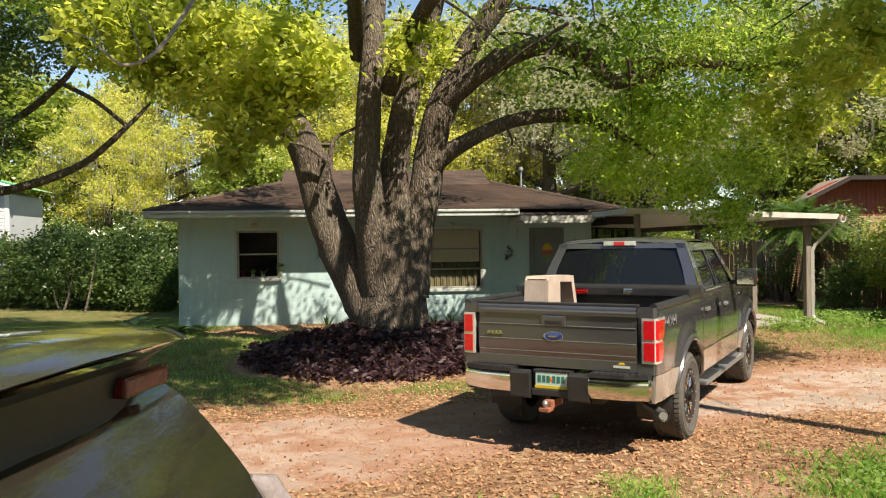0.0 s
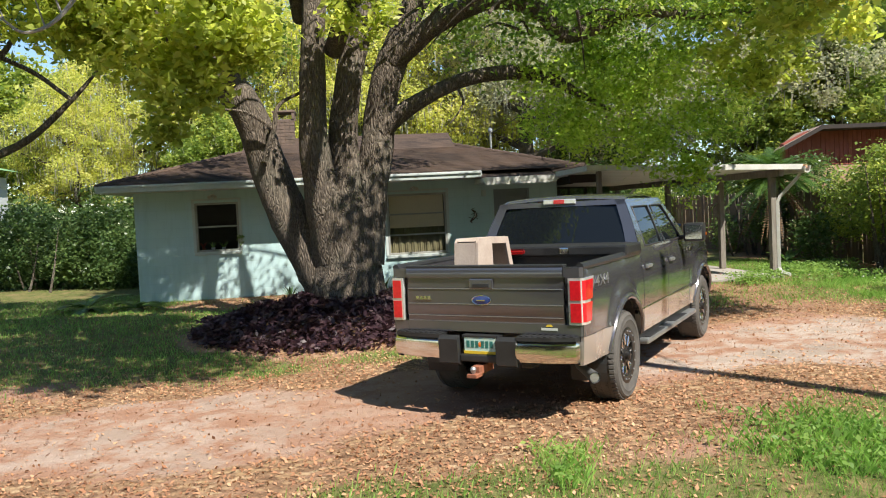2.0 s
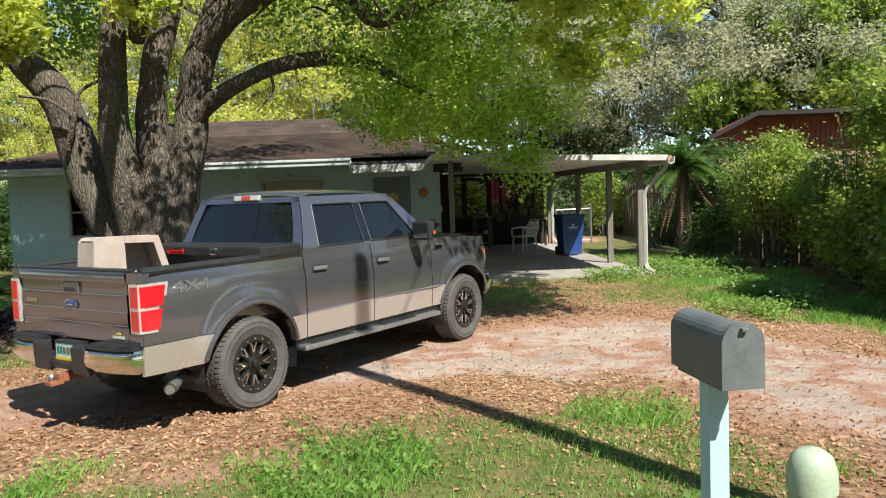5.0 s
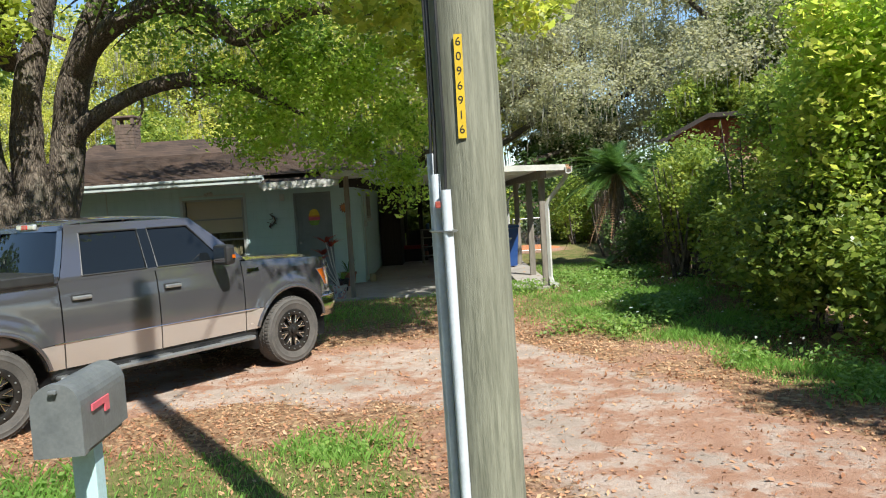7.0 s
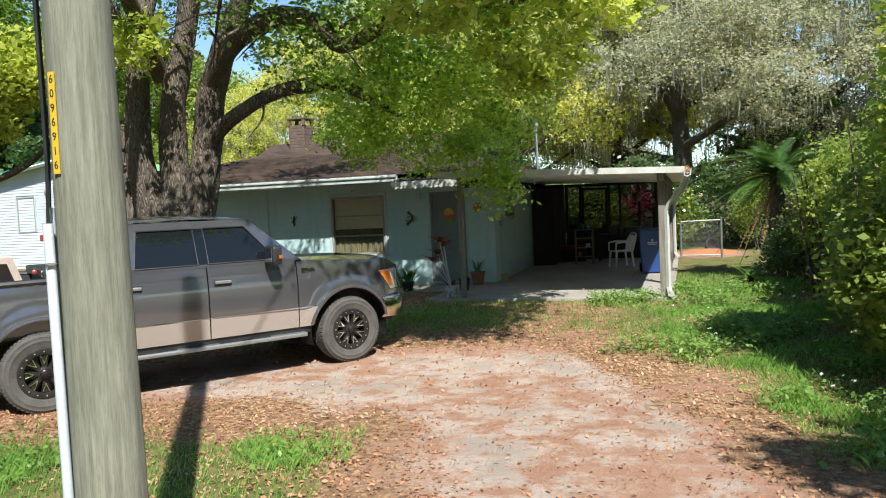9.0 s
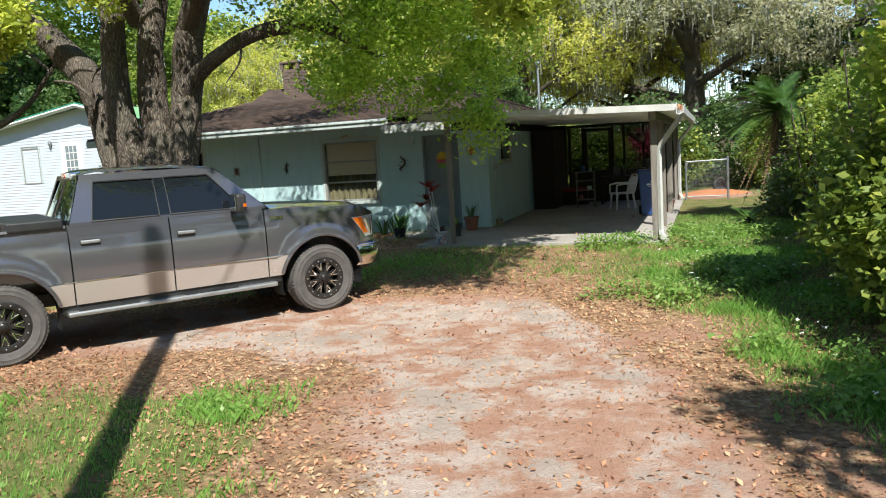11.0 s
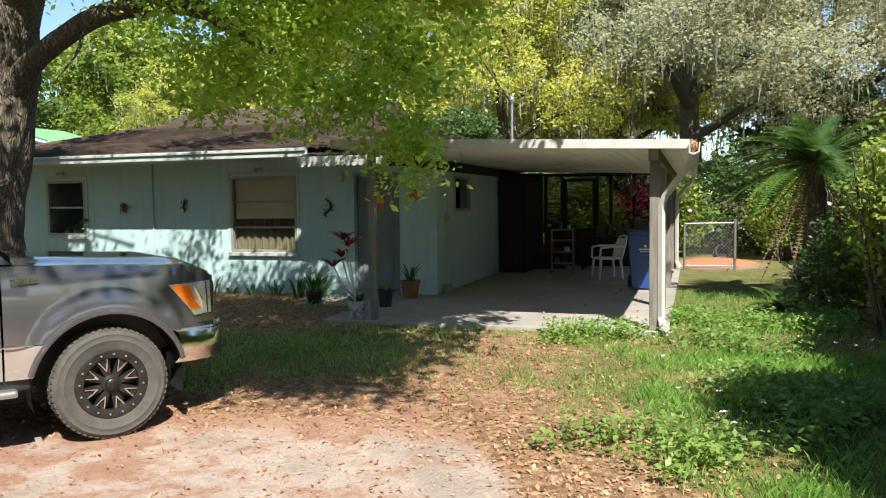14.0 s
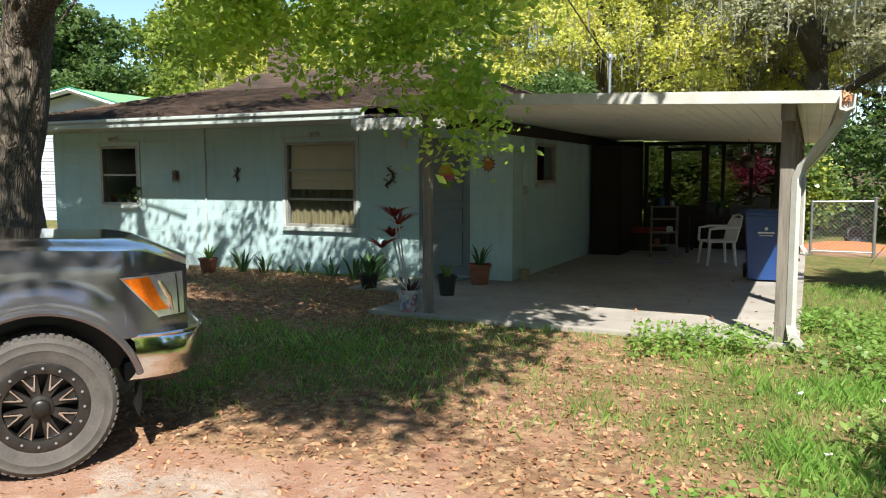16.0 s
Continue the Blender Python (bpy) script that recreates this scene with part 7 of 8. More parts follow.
cycad(11.85, 18.5, 0.2, 2.15, 64, 1.6, "tall sago palm with a skirt of dead fronds", 14, 0.2)
cycad(-4.35, 16.6, 0.15, 0.12, 9, 0.95, "small dark cycad beside the house corner", 0, 0.2)
cycad(-3.3, 16.3, 0.17, 0.08, 7, 0.8, "small dark cycad at the foot of the wall", 0, 0.2)
cycad(11.2, 16.9, 0.2, 0.1, 9, 0.6, "small pale cycad under the shrubs", 0, 0.1)


def blades(n, h, w, spread, lean=0.25, curl=0.3):
    """A tuft of strap leaves."""
    g = Geo()
    for k in range(n):
        a = rng.uniform(0, 6.28)
        H = h * rng.uniform(0.6, 1.1)
        d = Vector((math.cos(a), math.sin(a), 0))
        s = Vector((-d.y, d.x, 0))
        b = d * spread * rng.random()
        rows = []
        for t in (0, 0.35, 0.7, 1.0):
            c = b + d * (lean * H * t + curl * H * t ** 3) + Vector((0, 0, H * (t - 0.35 * curl * t ** 3)))
            ww = w * (0.7 + 0.6 * t) * (1 - t ** 4) + 0.002
            rows.append([c - s * ww, c - d * ww * 0.3, c + s * ww])
        g.sheet(rows)
    return g


def pot(name, label, x, y, z, r, h, mat, plant, leafmat, soil=True):
    t = thing(name, label, "potted plant", pose(x, y, z))
    part("pot", Geo().lathe([(0.0, 0.0), (r * 0.72, 0.0), (r * 0.95, h * 0.85), (r * 1.06, h * 0.85), (r * 1.06, h), (r * 0.92, h), (r * 0.88, h * 0.88), (0.0, h * 0.88)], 20), mat, t, smooth=True)
    o = part("leaves", plant, leafmat, t, fix=False)
    o.location = (0, 0, h * 0.85)
    return t


M_BLACKPOT = M_BLACK
mosaic = Nodes("mosaic_glaze")
mv = mosaic.add("ShaderNodeTexVoronoi", Vector=mosaic.co, Scale=26.0)
M_MOSAIC = mosaic.done(mosaic.ramp(mosaic.add("ShaderNodeSeparateColor", Color=mv.outputs["Color"]).outputs[0], [(0.0, (0.45, 0.47, 0.46)), (0.35, (0.30, 0.36, 0.38)), (0.6, (0.50, 0.46, 0.42)), (0.85, (0.35, 0.12, 0.12)), (1.0, (0.10, 0.18, 0.30))]), 0.35)
pot("potted_plant", "red-brown clay pot of snake plants beside the door wall", 5.62, 17.2, SLAB, 0.16, 0.29, M_TERRA, blades(9, 0.34, 0.022, 0.06), M_SNAKE)
pot("potted_plant", "black plastic pot with a pale spiky plant by the post", 5.62, 16.1, SLAB, 0.125, 0.26, M_BLACKPOT, blades(22, 0.20, 0.008, 0.06, 0.4), M_WEED)
pot("potted_plant", "clay pot of green aloe on the ground by the wall", 0.95, 16.9, 0.2, 0.15, 0.25, M_TERRA, blades(26, 0.26, 0.012, 0.08, 0.5), M_WEED)
pot("potted_plant", "dark pot with broad green leaves on the step", 4.25, 16.45, 0.2, 0.14, 0.22, M_BLACKPOT, blades(14, 0.38, 0.03, 0.08, 0.4), M_SNAKE)
pot("potted_plant", "terracotta pot beside the recycling bin", 9.55, 20.3, SLAB, 0.15, 0.24, M_TERRA, blades(7, 0.2, 0.012, 0.05), M_SNAKE)
ti = pot("potted_plant", "tall red-leaved ti plant in a mosaic pot", 5.72, 14.86, 0.2, 0.135, 0.30, M_MOSAIC, blades(16, 0.18, 0.014, 0.1, 0.5), M_PURPLE)
for dx, dy, h in ((-0.30, 0.15, 0.62), (-0.22, 0.05, 0.86), (-0.12, -0.02, 0.78), (-0.36, 0.0, 0.5)):
    part("cane", Geo().tube([(0, 0, 0.25), (dx * 0.6, dy * 0.6, 0.25 + h * 0.5), (dx, dy, 0.28 + h)], 0.011, 6), M_TRIM, ti)
    o = part("red_leaves", blades(16, 0.16, 0.02, 0.02, 1.1, 0.6), M_REDLEAF, ti, fix=False)
    o.location = (dx, dy, 0.26 + h)
tin = thing("tin_can", "small decorated tin standing at the wall corner", "can", pose(6.08, 17.8, SLAB))
part("can", Geo().lathe([(0.0, 0.0), (0.075, 0.0), (0.078, 0.17), (0.07, 0.17), (0.068, 0.02), (0.0, 0.02)], 18), plain("tan_tin", (0.34, 0.24, 0.13), (0.16, 0.2, 0.1), 14, 0.5), tin, smooth=True)
for x, y, n, h in ((1.35, 17.25, 14, 0.42), (1.75, 17.35, 12, 0.36), (2.5, 17.4, 8, 0.24), (3.05, 17.35, 12, 0.34), (3.55, 17.2, 12, 0.5), (3.8, 17.3, 14, 0.55), (2.1, 17.45, 7, 0.2), (4.0, 17.1, 10, 0.42), (-0.3, 17.35, 8, 0.25)):
    thing("snake_plant", "dark strap-leaved snake plant growing at the wall", "plant", pose(x, y, 0.19), "plants along the wall", geo=blades(n, h, 0.022, 0.09, 0.35), mats=M_SNAKE, fix=False)
for x in (-2.15, -1.95, -1.72):
    pot("window_plant", "small potted plant on the window sill", x, FY + 0.13, 1.26, 0.045, 0.08, M_TERRA if x < -2 else M_WHITE, blades(12, 0.16, 0.008, 0.03, 0.5), M_REDLEAF if x < -2.1 else M_WEED)
vine = shrub("wall_vine", "small leafy vine beside the window", [((-1.32, 17.62, 1.5), (0.05, 0.03, 0.2), 6)], M_LEAF_DARK, [], 14, 0.05, 0.016, 0.03, "plant")

# ---- carport things ----
ch = thing("plastic_chair", "white moulded plastic garden armchair in the carport", "chair", pose(8.40, 21.15, SLAB, 0, 0, 205))
for x in (-0.2, 0.2):
    for y in (-0.22, 0.22):
        part("leg", Geo().tube([(x * 1.2, y * 1.15, 0.0), (x, y, 0.4)], [0.022, 0.03], 8), M_PLASTIC, ch)
part("seat", Geo().box(-0.24, -0.25, 0.39, 0.25, 0.25, 0.42, 0.014), M_PLASTIC, ch)
for k in range(7):
    y = -0.18 + 0.06 * k
    part("back_slat", Geo().tube([(-0.22, y, 0.42), (-0.27, y * 1.05, 0.62), (-0.33, y * 0.95, 0.80)], 0.018, 6, squash=0.6), M_PLASTIC, ch)
part("back_frame", Geo().tube([(-0.22, -0.25, 0.42), (-0.28, -0.27, 0.66), (-0.34, -0.19, 0.83), (-0.36, 0, 0.86), (-0.34, 0.19, 0.83), (-0.28, 0.27, 0.66), (-0.22, 0.25, 0.42)], 0.022, 8), M_PLASTIC, ch, smooth=True)
for s in (-1, 1):
    part("armrest", Geo().tube([(-0.28, s * 0.27, 0.64), (0.05, s * 0.28, 0.645), (0.22, s * 0.27, 0.62), (0.235, s * 0.25, 0.40)], 0.024, 8), M_PLASTIC, ch, smooth=True)
rb = thing("recycling_bin", "blue wheeled recycling bin with a white label", "bin", pose(9.24, 19.35, SLAB, 0, 0, 6))
part("body", Geo().add([(-0.22, -0.24, 0.03), (0.22, -0.24, 0.03), (0.22, 0.24, 0.03), (-0.22, 0.24, 0.03), (-0.28, -0.32, 0.95), (0.28, -0.32, 0.95), (0.28, 0.32, 0.95), (-0.28, 0.32, 0.95)], [(0, 1, 2, 3), (4, 5, 6, 7), (0, 1, 5, 4), (1, 2, 6, 5), (2, 3, 7, 6), (3, 0, 4, 7)]), M_BLUE, rb)
part("lid", Geo().box(-0.30, -0.35, 0.955, 0.30, 0.36, 1.03, 0.03).tube([(-0.25, 0.36, 1.0), (0.25, 0.36, 1.0)], 0.02, 8), M_BLUE, rb)
for s in (-1, 1):
    part("wheel", Geo().lathe([(0.0, 0.03), (0.08, 0.03), (0.11, 0.02), (0.11, -0.02), (0.08, -0.03), (0.0, -0.03)], 18, pose(s * 0.25, 0.26, 0.11, 0, 90)), M_BLACK, rb)
lb = part("label_mark", Geo().lathe([(0.0, 0.003), (0.025, 0.0)], 14, pose(0, -0.305, 0.77, 95)), M_WHITE, rb)
part("label_bar", Geo().box(-0.11, -0.302, 0.70, 0.11, -0.296, 0.725), M_WHITE, rb)
part("label_bar", Geo().box(-0.09, -0.298, 0.665, 0.09, -0.291, 0.678), M_WHITE, rb)
sh = thing("wooden_shelf", "small grey wooden shelf rack against the screen", "shelf", pose(7.35, 22.1, SLAB, 0, 0, 10))
for x in (-0.23, 0.23):
    for y in (-0.13, 0.13):
        part("leg", Geo().box(x - 0.02, y - 0.02, 0, x + 0.02, y + 0.02, 0.95, 0.004), M_GREYWOOD, sh)
for z in (0.2, 0.45, 0.7, 0.93):
    part("board", Geo().box(-0.26, -0.16, z, 0.26, 0.16, z + 0.022, 0.004), M_GREYWOOD, sh)
for k, (dx, z, r, h) in enumerate(((-0.12, 0.222, 0.05, 0.12), (0.1, 0.472, 0.06, 0.1), (-0.05, 0.952, 0.05, 0.16), (0.14, 0.952, 0.04, 0.1))):
    thing("shelf_jar", "small dusty jar standing on the shelf rack", "jar", pose(7.35 + dx, 22.1, SLAB + z), "jars on the shelf", geo=Geo().lathe([(0, 0), (r, 0), (r, h * 0.8), (r * 0.7, h), (0, h)], 12), mats=(M_TERRA, M_TRIM, M_BLUE, M_METAL)[k], smooth=True)
tb = thing("work_table", "dark cluttered table along the back of the carport", "table", pose(8.5, 23.3, SLAB))
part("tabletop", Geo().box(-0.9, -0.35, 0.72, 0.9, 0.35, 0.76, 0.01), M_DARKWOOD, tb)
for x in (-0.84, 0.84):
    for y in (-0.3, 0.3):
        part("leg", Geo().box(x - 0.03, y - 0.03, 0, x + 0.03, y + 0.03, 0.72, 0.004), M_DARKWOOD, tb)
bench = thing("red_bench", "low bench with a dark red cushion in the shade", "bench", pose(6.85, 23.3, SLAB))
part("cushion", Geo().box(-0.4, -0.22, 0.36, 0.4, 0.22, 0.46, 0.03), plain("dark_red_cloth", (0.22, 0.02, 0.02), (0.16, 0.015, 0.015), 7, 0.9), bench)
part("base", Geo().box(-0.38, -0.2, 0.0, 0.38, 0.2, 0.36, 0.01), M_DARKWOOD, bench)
for x, y, z, sx, sz in ((8.1, 23.2, 0.76, 0.14, 0.25), (8.6, 23.3, 0.76, 0.2, 0.18), (9.0, 23.2, 0.76, 0.12, 0.35)):
    thing("storage_box", "dark storage box on the work table", "box", pose(x, y, SLAB + z), "boxes on the table", geo=Geo().box(-sx, -0.14, 0, sx, 0.14, sz, 0.015), mats=M_BLACK)
pot("hanging_plant", "spiky dark houseplant on the work table", 8.25, 23.05, SLAB + 0.762, 0.09, 0.14, M_BLACKPOT, blades(18, 0.34, 0.014, 0.04, 0.6), M_SNAKE)
lan = thing("hanging_lantern", "dark round lantern hanging from the carport roof", "lantern", pose(8.75, 22.6, 2.02))
part("globe", Geo().lathe([(0.0, -0.13), (0.09, -0.1), (0.15, 0.0), (0.12, 0.1), (0.05, 0.14), (0.0, 0.15)], 18), M_BRONZE, lan, smooth=True)
part("cord", Geo().tube([(0, 0, 0.14), (0, 0, 0.46)], 0.006, 6), M_BLACK, lan)
cl = thing("blue_cloth", "crumpled blue cloth lying on the slab", "cloth", pose(7.6, 20.9, SLAB))
part("cloth", Geo().sheet([[(x * 0.03, y * 0.03, 0.012 + 0.03 * abs(noise.noise(Vector((x * 0.7, y * 0.7, 1))))) for x in range(-4, 5)] for y in range(-3, 4)]), M_BLUE, cl, smooth=True)

# ---- gate, fence, back yard ----
gate = thing("chain_link_gate", "low chain-link gate between the carport and the fence", "gate", pose(0, 0, 0))
part("gate_post", Geo().tube([(10.95, 23.9, 0.1), (10.95, 23.9, 1.33)], 0.032, 10).lathe([(0.036, 1.32), (0.036, 1.35), (0.0, 1.37)], 10, pose(10.95, 23.9, 0)), M_METAL, gate)
part("gate_post", Geo().tube([(9.86, 23.9, 0.1), (9.86, 23.9, 1.30)], 0.025, 10), M_METAL, gate)
part("top_rail", Geo().tube([(9.86, 23.9, 1.26), (10.92, 23.9, 1.28)], 0.02, 8), M_METAL, gate)
part("bottom_rail", Geo().tube([(9.86, 23.9, 0.3), (10.92, 23.9, 0.3)], 0.016, 8), M_METAL, gate)
ml = Geo()
for k in range(26):
    x = 9.88 + k * 0.08 - 0.96
    for s in (1, -1):
        a, b = (x, 0.30), (x + 0.96, 1.26)
        if s < 0:
            a, b = (x, 1.26), (x + 0.96, 0.30)
        t0, t1 = max(0, (9.88 - a[0]) / 0.96), min(1, (10.92 - a[0]) / 0.96)
        if t1 > t0:
            ml.tube([(a[0] + 0.96 * t, 23.9 + 0.003 * s, a[1] + (b[1] - a[1]) * t) for t in (t0, t1)], 0.0022, 4, False)
part("mesh", ml, M_METAL, gate, "diamond wire mesh")
fence = thing("wooden_fence", "tall weathered wooden picket fence along the boundary", "fence", pose(12.95, 0, 0))
PICK = [Geo().prism([(-0.065, 0.02), (0.065, 0.02), (0.065, h), (0.03, h + 0.04), (-0.03, h + 0.04), (-0.065, h)], "x", -0.009, 0.009).mesh("picket", M_FENCE) for h in (1.75, 1.78, 1.72)]
for k in range(176):
    o = new("picket", PICK[k % 3])
    o.parent, o.matrix_local = fence, pose(0.012 * math.sin(k * 1.7), 7.6 + k * 0.141, 0.18, 0.8 * math.sin(k * 3.1), 0.8 * math.sin(k * 2.3), 0)
for z in (0.5, 1.65):
    part("rail", Geo().box(0.012, 7.5, z - 0.04, 0.05, 32.4, z + 0.04, 0.004), M_FENCE, fence)
bf = thing("wooden_fence", "weathered wooden fence across the back yard", "fence", pose(0, 31.8, 0))
for k in range(86):
    o = new("picket", PICK[k % 3])
    o.parent, o.matrix_local = bf, pose(1.0 + k * 0.141, 0.0, 0.05, 0, 0.8 * math.sin(k * 2.3), 90)
pt = thing("iron_pot", "dark iron pot lying on the red soil behind the gate", "pot", pose(10.75, 27.0, 0.36, 70, 20, 20))
part("bowl", Geo().lathe([(0.0, -0.17), (0.14, -0.14), (0.22, -0.02), (0.2, 0.1), (0.23, 0.14), (0.21, 0.15), (0.17, 0.1), (0.18, 0.0), (0.0, -0.12)], 20), M_BLACK, pt, smooth=True)
gm = Geo().lathe([(0.0, 0.30), (0.5, 0.27), (1.0, 0.18), (1.35, 0.02), (1.4, -0.05)], 24)
thing("soil_bed", "low bed of orange-red soil behind the gate", "soil", pose(10.6, 26.3, 0.02), kind="stuff", geo=gm, mats=plain("orange_soil", (0.52, 0.19, 0.07), (0.40, 0.15, 0.06), 3, 0.95, bump=0.5, dist=0.03), smooth=True)


# ---- neighbouring houses ----
nb = thing("neighbour_house", "red-brown house with a tan roof behind the fence", "house", pose(0, 0, 0))
part("wall", Geo().prism([(14.2, 21.9), (23, 21.9), (27, 29), (18.2, 29)], "z", 0, 2.75), M_TANWALL, nb)
for k in range(58):
    part("board", Geo().box(14.2 + k * 0.15, 21.88, 2.72, 14.2 + k * 0.15 + 0.135, 21.9, min(3.72, 3.38 + 0.07 * k)), M_REDSIDE, nb)
part("gable", Geo().prism([(14.2, 2.7), (23, 2.7), (23, 3.75), (15.0, 3.75), (14.2, 3.4)], "y", 21.9, 22.1), M_REDSIDE, nb)
part("roof", Geo().add([(13.6, 21.2, 3.2), (15.0, 21.2, 3.86), (19.0, 29, 4.25), (17.8, 29, 3.4), (24, 21.2, 3.9), (28, 29, 4.4)], [(0, 1, 2, 3), (1, 4, 5, 2)]), M_TANROOF, nb, "low tan shingle roof")
part("fascia", Geo().prism([(13.6, 3.08), (15.0, 3.74), (24, 3.78), (24, 3.9), (15, 3.86), (13.6, 3.2)], "y", 21.14, 21.2), M_DARKWOOD, nb)
part("soffit", Geo().box(15, 21.2, 3.74, 24, 21.9, 3.76), M_DARKWOOD, nb)
wh = thing("white_house", "white lap-sided house with a green roof", "house", pose(0, 0, 0))
WX0, WX1, WY = -18.8, -10.5, 26.2
gb = Geo().box(WX0, WY, 0, WX1, 29, 3.75).prism([(WX0, 3.75), (WX1, 3.75), (-12.8, 4.6)], "y", WY, 29)
part("wall", gb, M_SIDING, wh)
for k in range(32):
    z = 0.1 + k * 0.115
    part("lap_board", Geo().add([(WX0 - 0.004, WY - 0.02, z), (WX1 + 0.004, WY - 0.02, z), (WX1 + 0.004, WY - 0.002, z + 0.115), (WX0 - 0.004, WY - 0.002, z + 0.115), (WX0 - 0.004, WY, z), (WX1 + 0.004, WY, z)], [(0, 1, 2, 3), (0, 4, 5, 1)]), M_SIDING, wh)
rz = Geo().add([(WX0 - 0.4, WY - 0.4, 3.72), (-12.8, WY - 0.4, 4.7), (-12.8, 29.3, 4.7), (WX0 - 0.4, 29.3, 3.72)], [(0, 1, 2, 3)]).add([(-12.8, WY - 0.4, 4.7), (WX1 + 0.4, WY - 0.4, 3.95), (WX1 + 0.4, 29.3, 3.95), (-12.8, 29.3, 4.7)], [(0, 1, 2, 3)])
part("roof", rz, M_GREENROOF, wh, "green sheet roof")
part("barge_board", Geo().tube([(WX0 - 0.4, WY - 0.42, 3.66), (-12.8, WY - 0.42, 4.64)], 0.09, 4).tube([(-12.8, WY - 0.42, 4.64), (WX1 + 0.4, WY - 0.42, 3.89)], 0.09, 4), M_WHITE, wh)
part("green_edge", Geo().tube([(WX0 - 0.4, WY - 0.44, 3.75), (-12.8, WY - 0.44, 4.73)], 0.03, 4).tube([(-12.8, WY - 0.44, 4.73), (WX1 + 0.4, WY - 0.44, 3.98)], 0.03, 4), M_GREENTRIM, wh)
window(wh, "x", -16.2, -15.3, 1.7, 3.15, WY - 0.02, -1, [2.05], False)
part("door_leaf", Geo().box(-14.15, WY - 0.06, 1.0, -13.05, WY - 0.024, 3.3, 0.006), M_WHITE, wh, "white door with small panes")
for i in range(3):
    for j in range(4):
        part("pane", Geo().box(-13.88 + 0.2 * i, WY - 0.068, 2.0 + 0.29 * j, -13.72 + 0.2 * i, WY - 0.058, 2.25 + 0.29 * j), M_DOOR, wh)
part("wall_lamp", Geo().lathe([(0.0, 0.14), (0.07, 0.1), (0.08, 0.0), (0.03, -0.12), (0.0, -0.12)], 12, pose(-14.6, WY - 0.1, 3.25)), M_METAL, wh)
for x0 in (WX0 - 0.02, WX1 - 0.12):
    part("corner_board", Geo().box(x0, WY - 0.04, 0, x0 + 0.14, WY - 0.022, 3.75), M_WHITE, wh)
steps = thing("white_steps", "white wooden steps with a rail at the white house", "steps", pose(-11.5, 25.2, 0.1))
for k in range(4):
    part("tread", Geo().box(-0.5, 0.2 * k, 0.17 * k, 0.5, 0.2 * k + 0.24, 0.17 * k + 0.05), M_WHITE, steps)
for x in (-0.5, 0.5):
    part("rail", Geo().tube([(x, 0, 0), (x, 0, 0.9), (x, 0.8, 1.5), (x, 0.8, 0)], 0.025, 6), M_WHITE, steps)
fh = thing("distant_house", "grey-roofed house beyond the back yard", "house", pose(0, 0, 0))
part("wall", Geo().box(11, 44, 0, 19, 50, 2.6), M_TRIM, fh)
hip_roof(fh, 10.4, 43.4, 19.6, 50.6, 2.6, 13.5, 16.5, 47, 4.3, 0.4, M_GREYROOF)


# ---- leaves on the ground, grass and weeds ----
def scatter(n, x0, x1, y0, y1, test):
    P = np.stack([rng.uniform(x0, x1, n), rng.uniform(y0, y1, n)], 1)
    W = np.array([weights(a, b) for a, b in P])
    blocked = (P[:, 1] > 14.7) & (P[:, 0] > 5.2) & (P[:, 0] < 9.8) | (P[:, 1] > 17.6) & (P[:, 0] > -3.6) & (P[:, 0] < 6)
    k = (rng.random(n) < test(W, P)) & ~blocked
    P, W = P[k], W[k]
    return np.concatenate([P, np.array([[ground_z(a, b)] for a, b in P])], 1), W


C, W = scatter(230000, -7, 13.2, 3.2, 17.6, lambda W, P: np.clip(0.8 * W[:, 1] + 0.16, 0, 1) * np.clip(1.25 - P[:, 1] / 22, 0.3, 1))
C[:, 2] += rng.uniform(0.004, 0.02, len(C))
foliage("leaf_litter", leaves(C, 0.033, 0.009, 0.0, 0.45, 1.7), M_LITTER, None, "scattered dry brown leaves lying on the ground", "leaves", "stuff")
C = np.stack([rng.uniform(5.4, 9.7, 160), rng.uniform(14.8, 21, 160), np.full(160, SLAB + 0.008)], 1)
foliage("leaf_litter", leaves(C, 0.055, 0.014, 0.0, 0.35, 3.0), M_LITTER, None, "a few dry leaves on the concrete", "leaves", "stuff")


def grass(C, h, w, lean=0.5):
    n = len(C)
    a = rng.uniform(0, 6.283, n)
    d = np.stack([np.cos(a), np.sin(a), 0 * a], 1)
    s = np.stack([-np.sin(a), np.cos(a), 0 * a], 1)
    H = (h * rng.uniform(0.45, 1.3, n))[:, None]
    up = np.array([0, 0, 1.0])
    W = (w * rng.uniform(0.6, 1.2, n))[:, None]
    m = C + d * H * lean * 0.35 + up * H * 0.6
    t = C + d * H * lean * rng.uniform(0.6, 1.3, (n, 1)) + up * H
    return np.stack([C - s * W, C + s * W, m + s * W * 0.7, t], 1)


def tall(P):
    """How tall the grass stands: tufts in the rough patches, short elsewhere."""
    return np.array([max(0.0, noise.noise(Vector((p[0] * 0.8, p[1] * 0.8, 7.0)))) for p in P])


C, W = scatter(250000, -10, 13, 3.4, 19.5, lambda W, P: np.clip(W[:, 2] * 1.1 - 0.05, 0, 1) * (0.7 + 0.3 * (P[:, 0] > 2)))
foliage("lawn", grass(C, 0.06, 0.0032), M_GRASS, None, "short patchy green grass", "grass", "stuff")
C, W = scatter(300000, 2.2, 12.6, 3.2, 16.5, lambda W, P: np.clip(W[:, 2], 0, 1) * np.clip(4.5 * tall(P) - 0.2, 0, 1) * np.where((P[:, 0] > 8.2) | (P[:, 1] < 7.6), 1.0, 0.25))
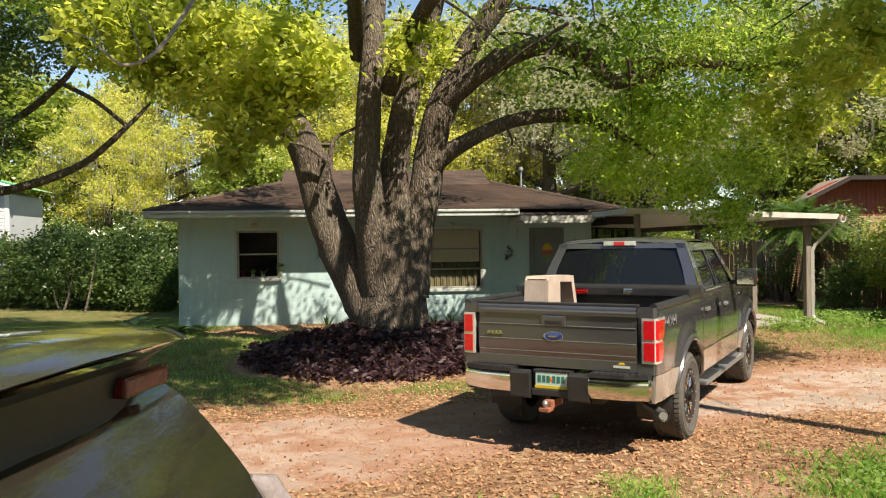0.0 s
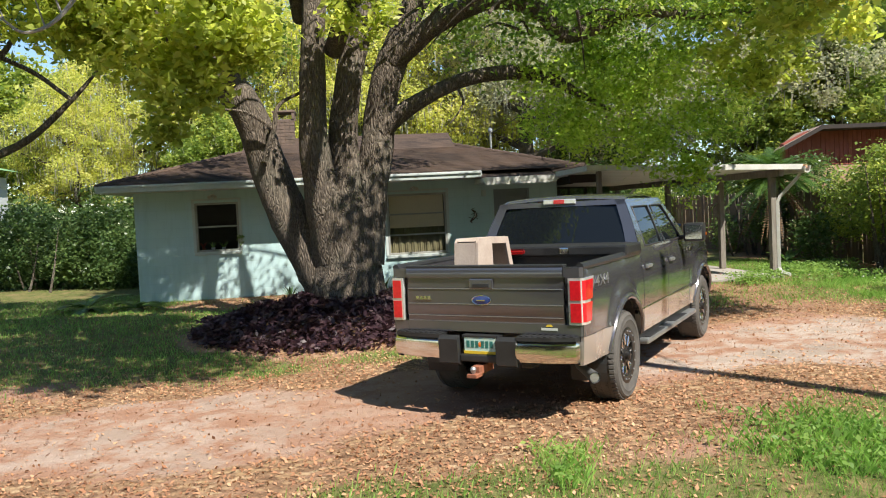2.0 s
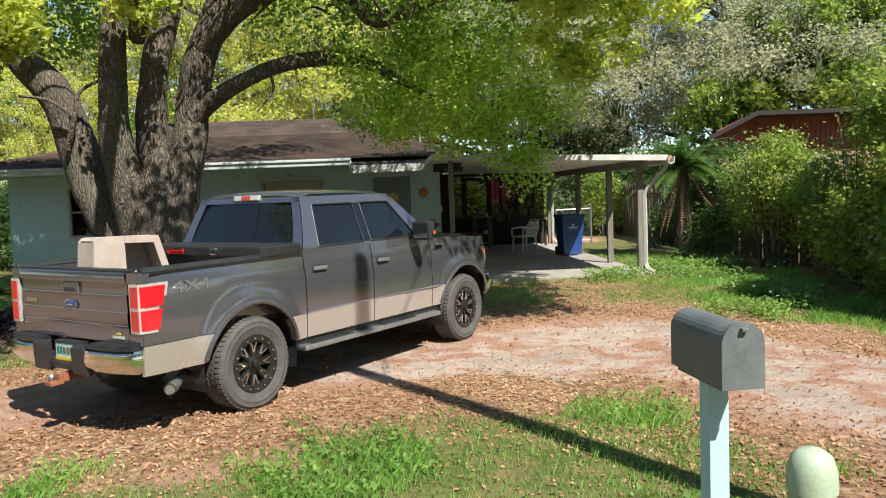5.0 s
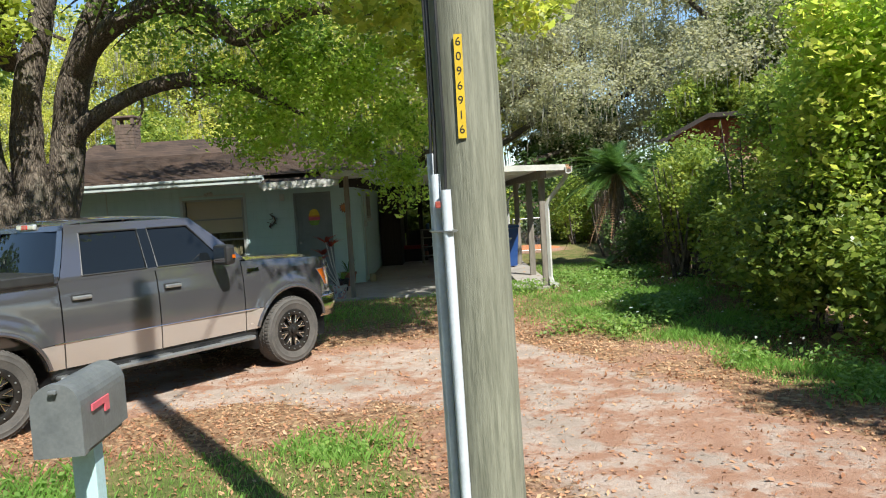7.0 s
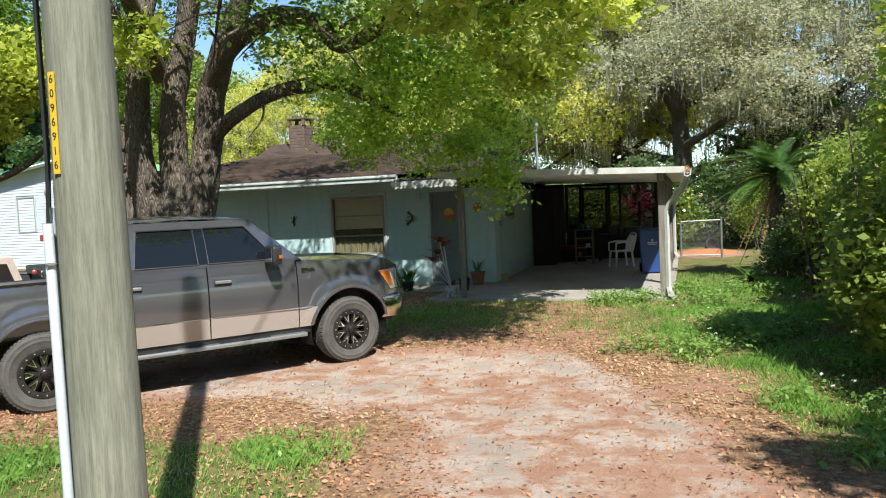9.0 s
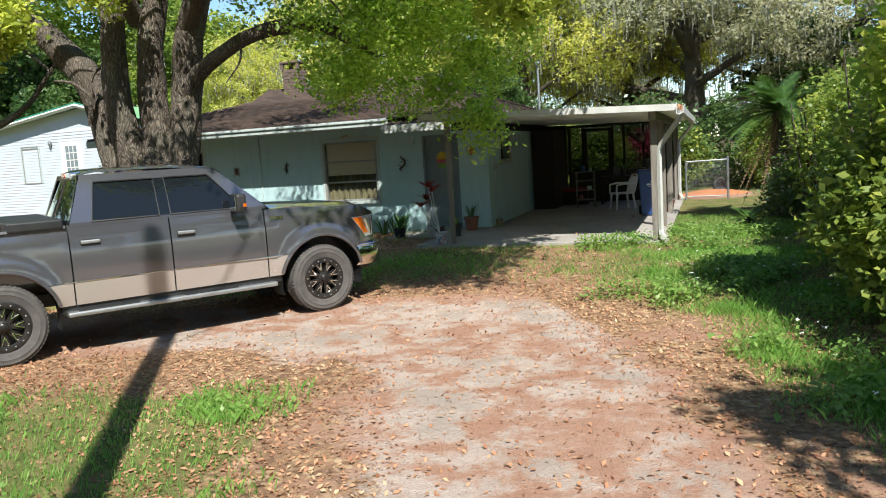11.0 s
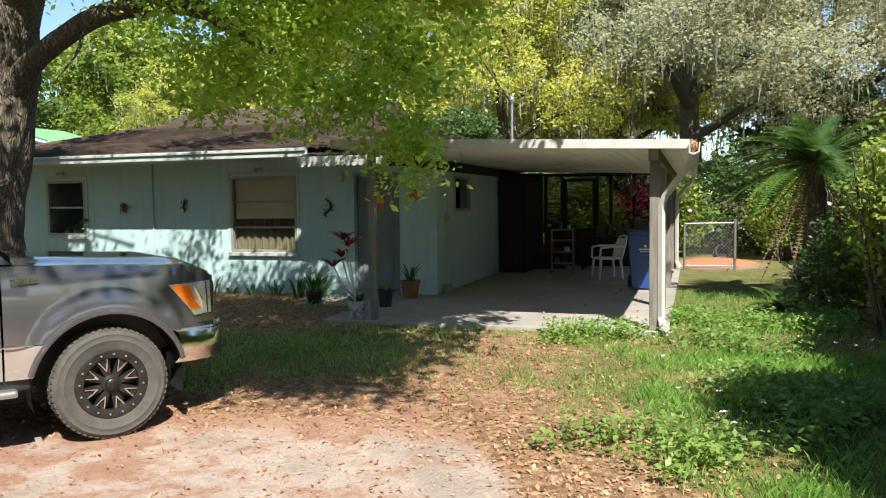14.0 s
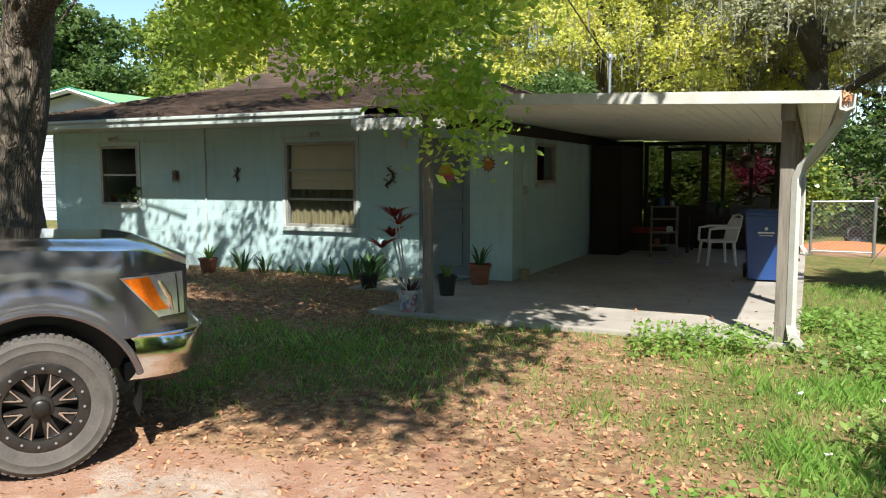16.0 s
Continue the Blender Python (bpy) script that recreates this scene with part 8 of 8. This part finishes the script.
foliage("long_grass", grass(C, 0.095, 0.0021, 0.6), M_GRASS, None, "longer tufts of bright green grass", "grass", "stuff")
C, W = scatter(16000, 8.4, 12.4, 6.5, 16.5, lambda W, P: np.clip(W[:, 2], 0, 1) * np.clip(3.0 * tall(P[:, ::-1]) - 0.1, 0, 1))
C = np.repeat(C, 6, axis=0) + rng.normal(size=(len(C) * 6, 3)) * np.array([0.05, 0.05, 0])
C[:, 2] += rng.uniform(0.02, 0.22, len(C))
foliage("weeds", leaves(C, 0.055, 0.017, 0.0, 0.3, 1.2), M_WEED, None, "leafy green weeds among the grass", "weeds", "stuff")
C, W = scatter(2600, 2.2, 8.4, 3.3, 7.0, lambda W, P: np.clip(W[:, 2], 0, 1) * np.clip(3.0 * tall(P) - 0.2, 0, 1))
C = np.repeat(C, 6, axis=0) + rng.normal(size=(len(C) * 6, 3)) * np.array([0.05, 0.05, 0])
C[:, 2] += rng.uniform(0.02, 0.12, len(C))
foliage("weeds", leaves(C, 0.05, 0.016, 0.0, 0.3, 1.2), M_WEED, None, "low leafy weeds near the mailbox", "weeds", "stuff")
ped = thing("utility_pedestal", "pale green domed utility pedestal beside the mailbox", "pedestal", pose(6.72, 3.34, 0))
part("dome", Geo().lathe([(0.0, 0.72), (0.05, 0.712), (0.09, 0.68), (0.108, 0.62), (0.112, 0.56), (0.112, 0.52)], 24), plain("pale_green_plastic", (0.40, 0.47, 0.33), (0.33, 0.40, 0.27), 6, 0.6), ped, smooth=True)
part("stem", Geo().lathe([(0.10, 0.525), (0.10, 0.0), (0.0, -0.05)], 24), plain("pale_green_base", (0.36, 0.43, 0.30), (0.29, 0.35, 0.24), 6, 0.65), ped, smooth=True)
C, W = scatter(170, 9.2, 12.2, 6.5, 14.5, lambda W, P: np.clip(W[:, 2], 0, 1) * 0.5)
C = np.repeat(C, 3, axis=0) + rng.normal(size=(len(C) * 3, 3)) * np.array([0.012, 0.012, 0.0])
C[:, 2] += np.repeat(rng.uniform(0.16, 0.34, len(C) // 3), 3)
foliage("wild_flowers", leaves(C, 0.03, 0.012, 0.0, 0.3, 2.5), leaf_mat("white_petal", [(0.0, (0.62, 0.64, 0.58)), (1.0, (0.80, 0.80, 0.76))], 0.3), None, "small white wild flowers among the weeds", "flowers", "stuff")
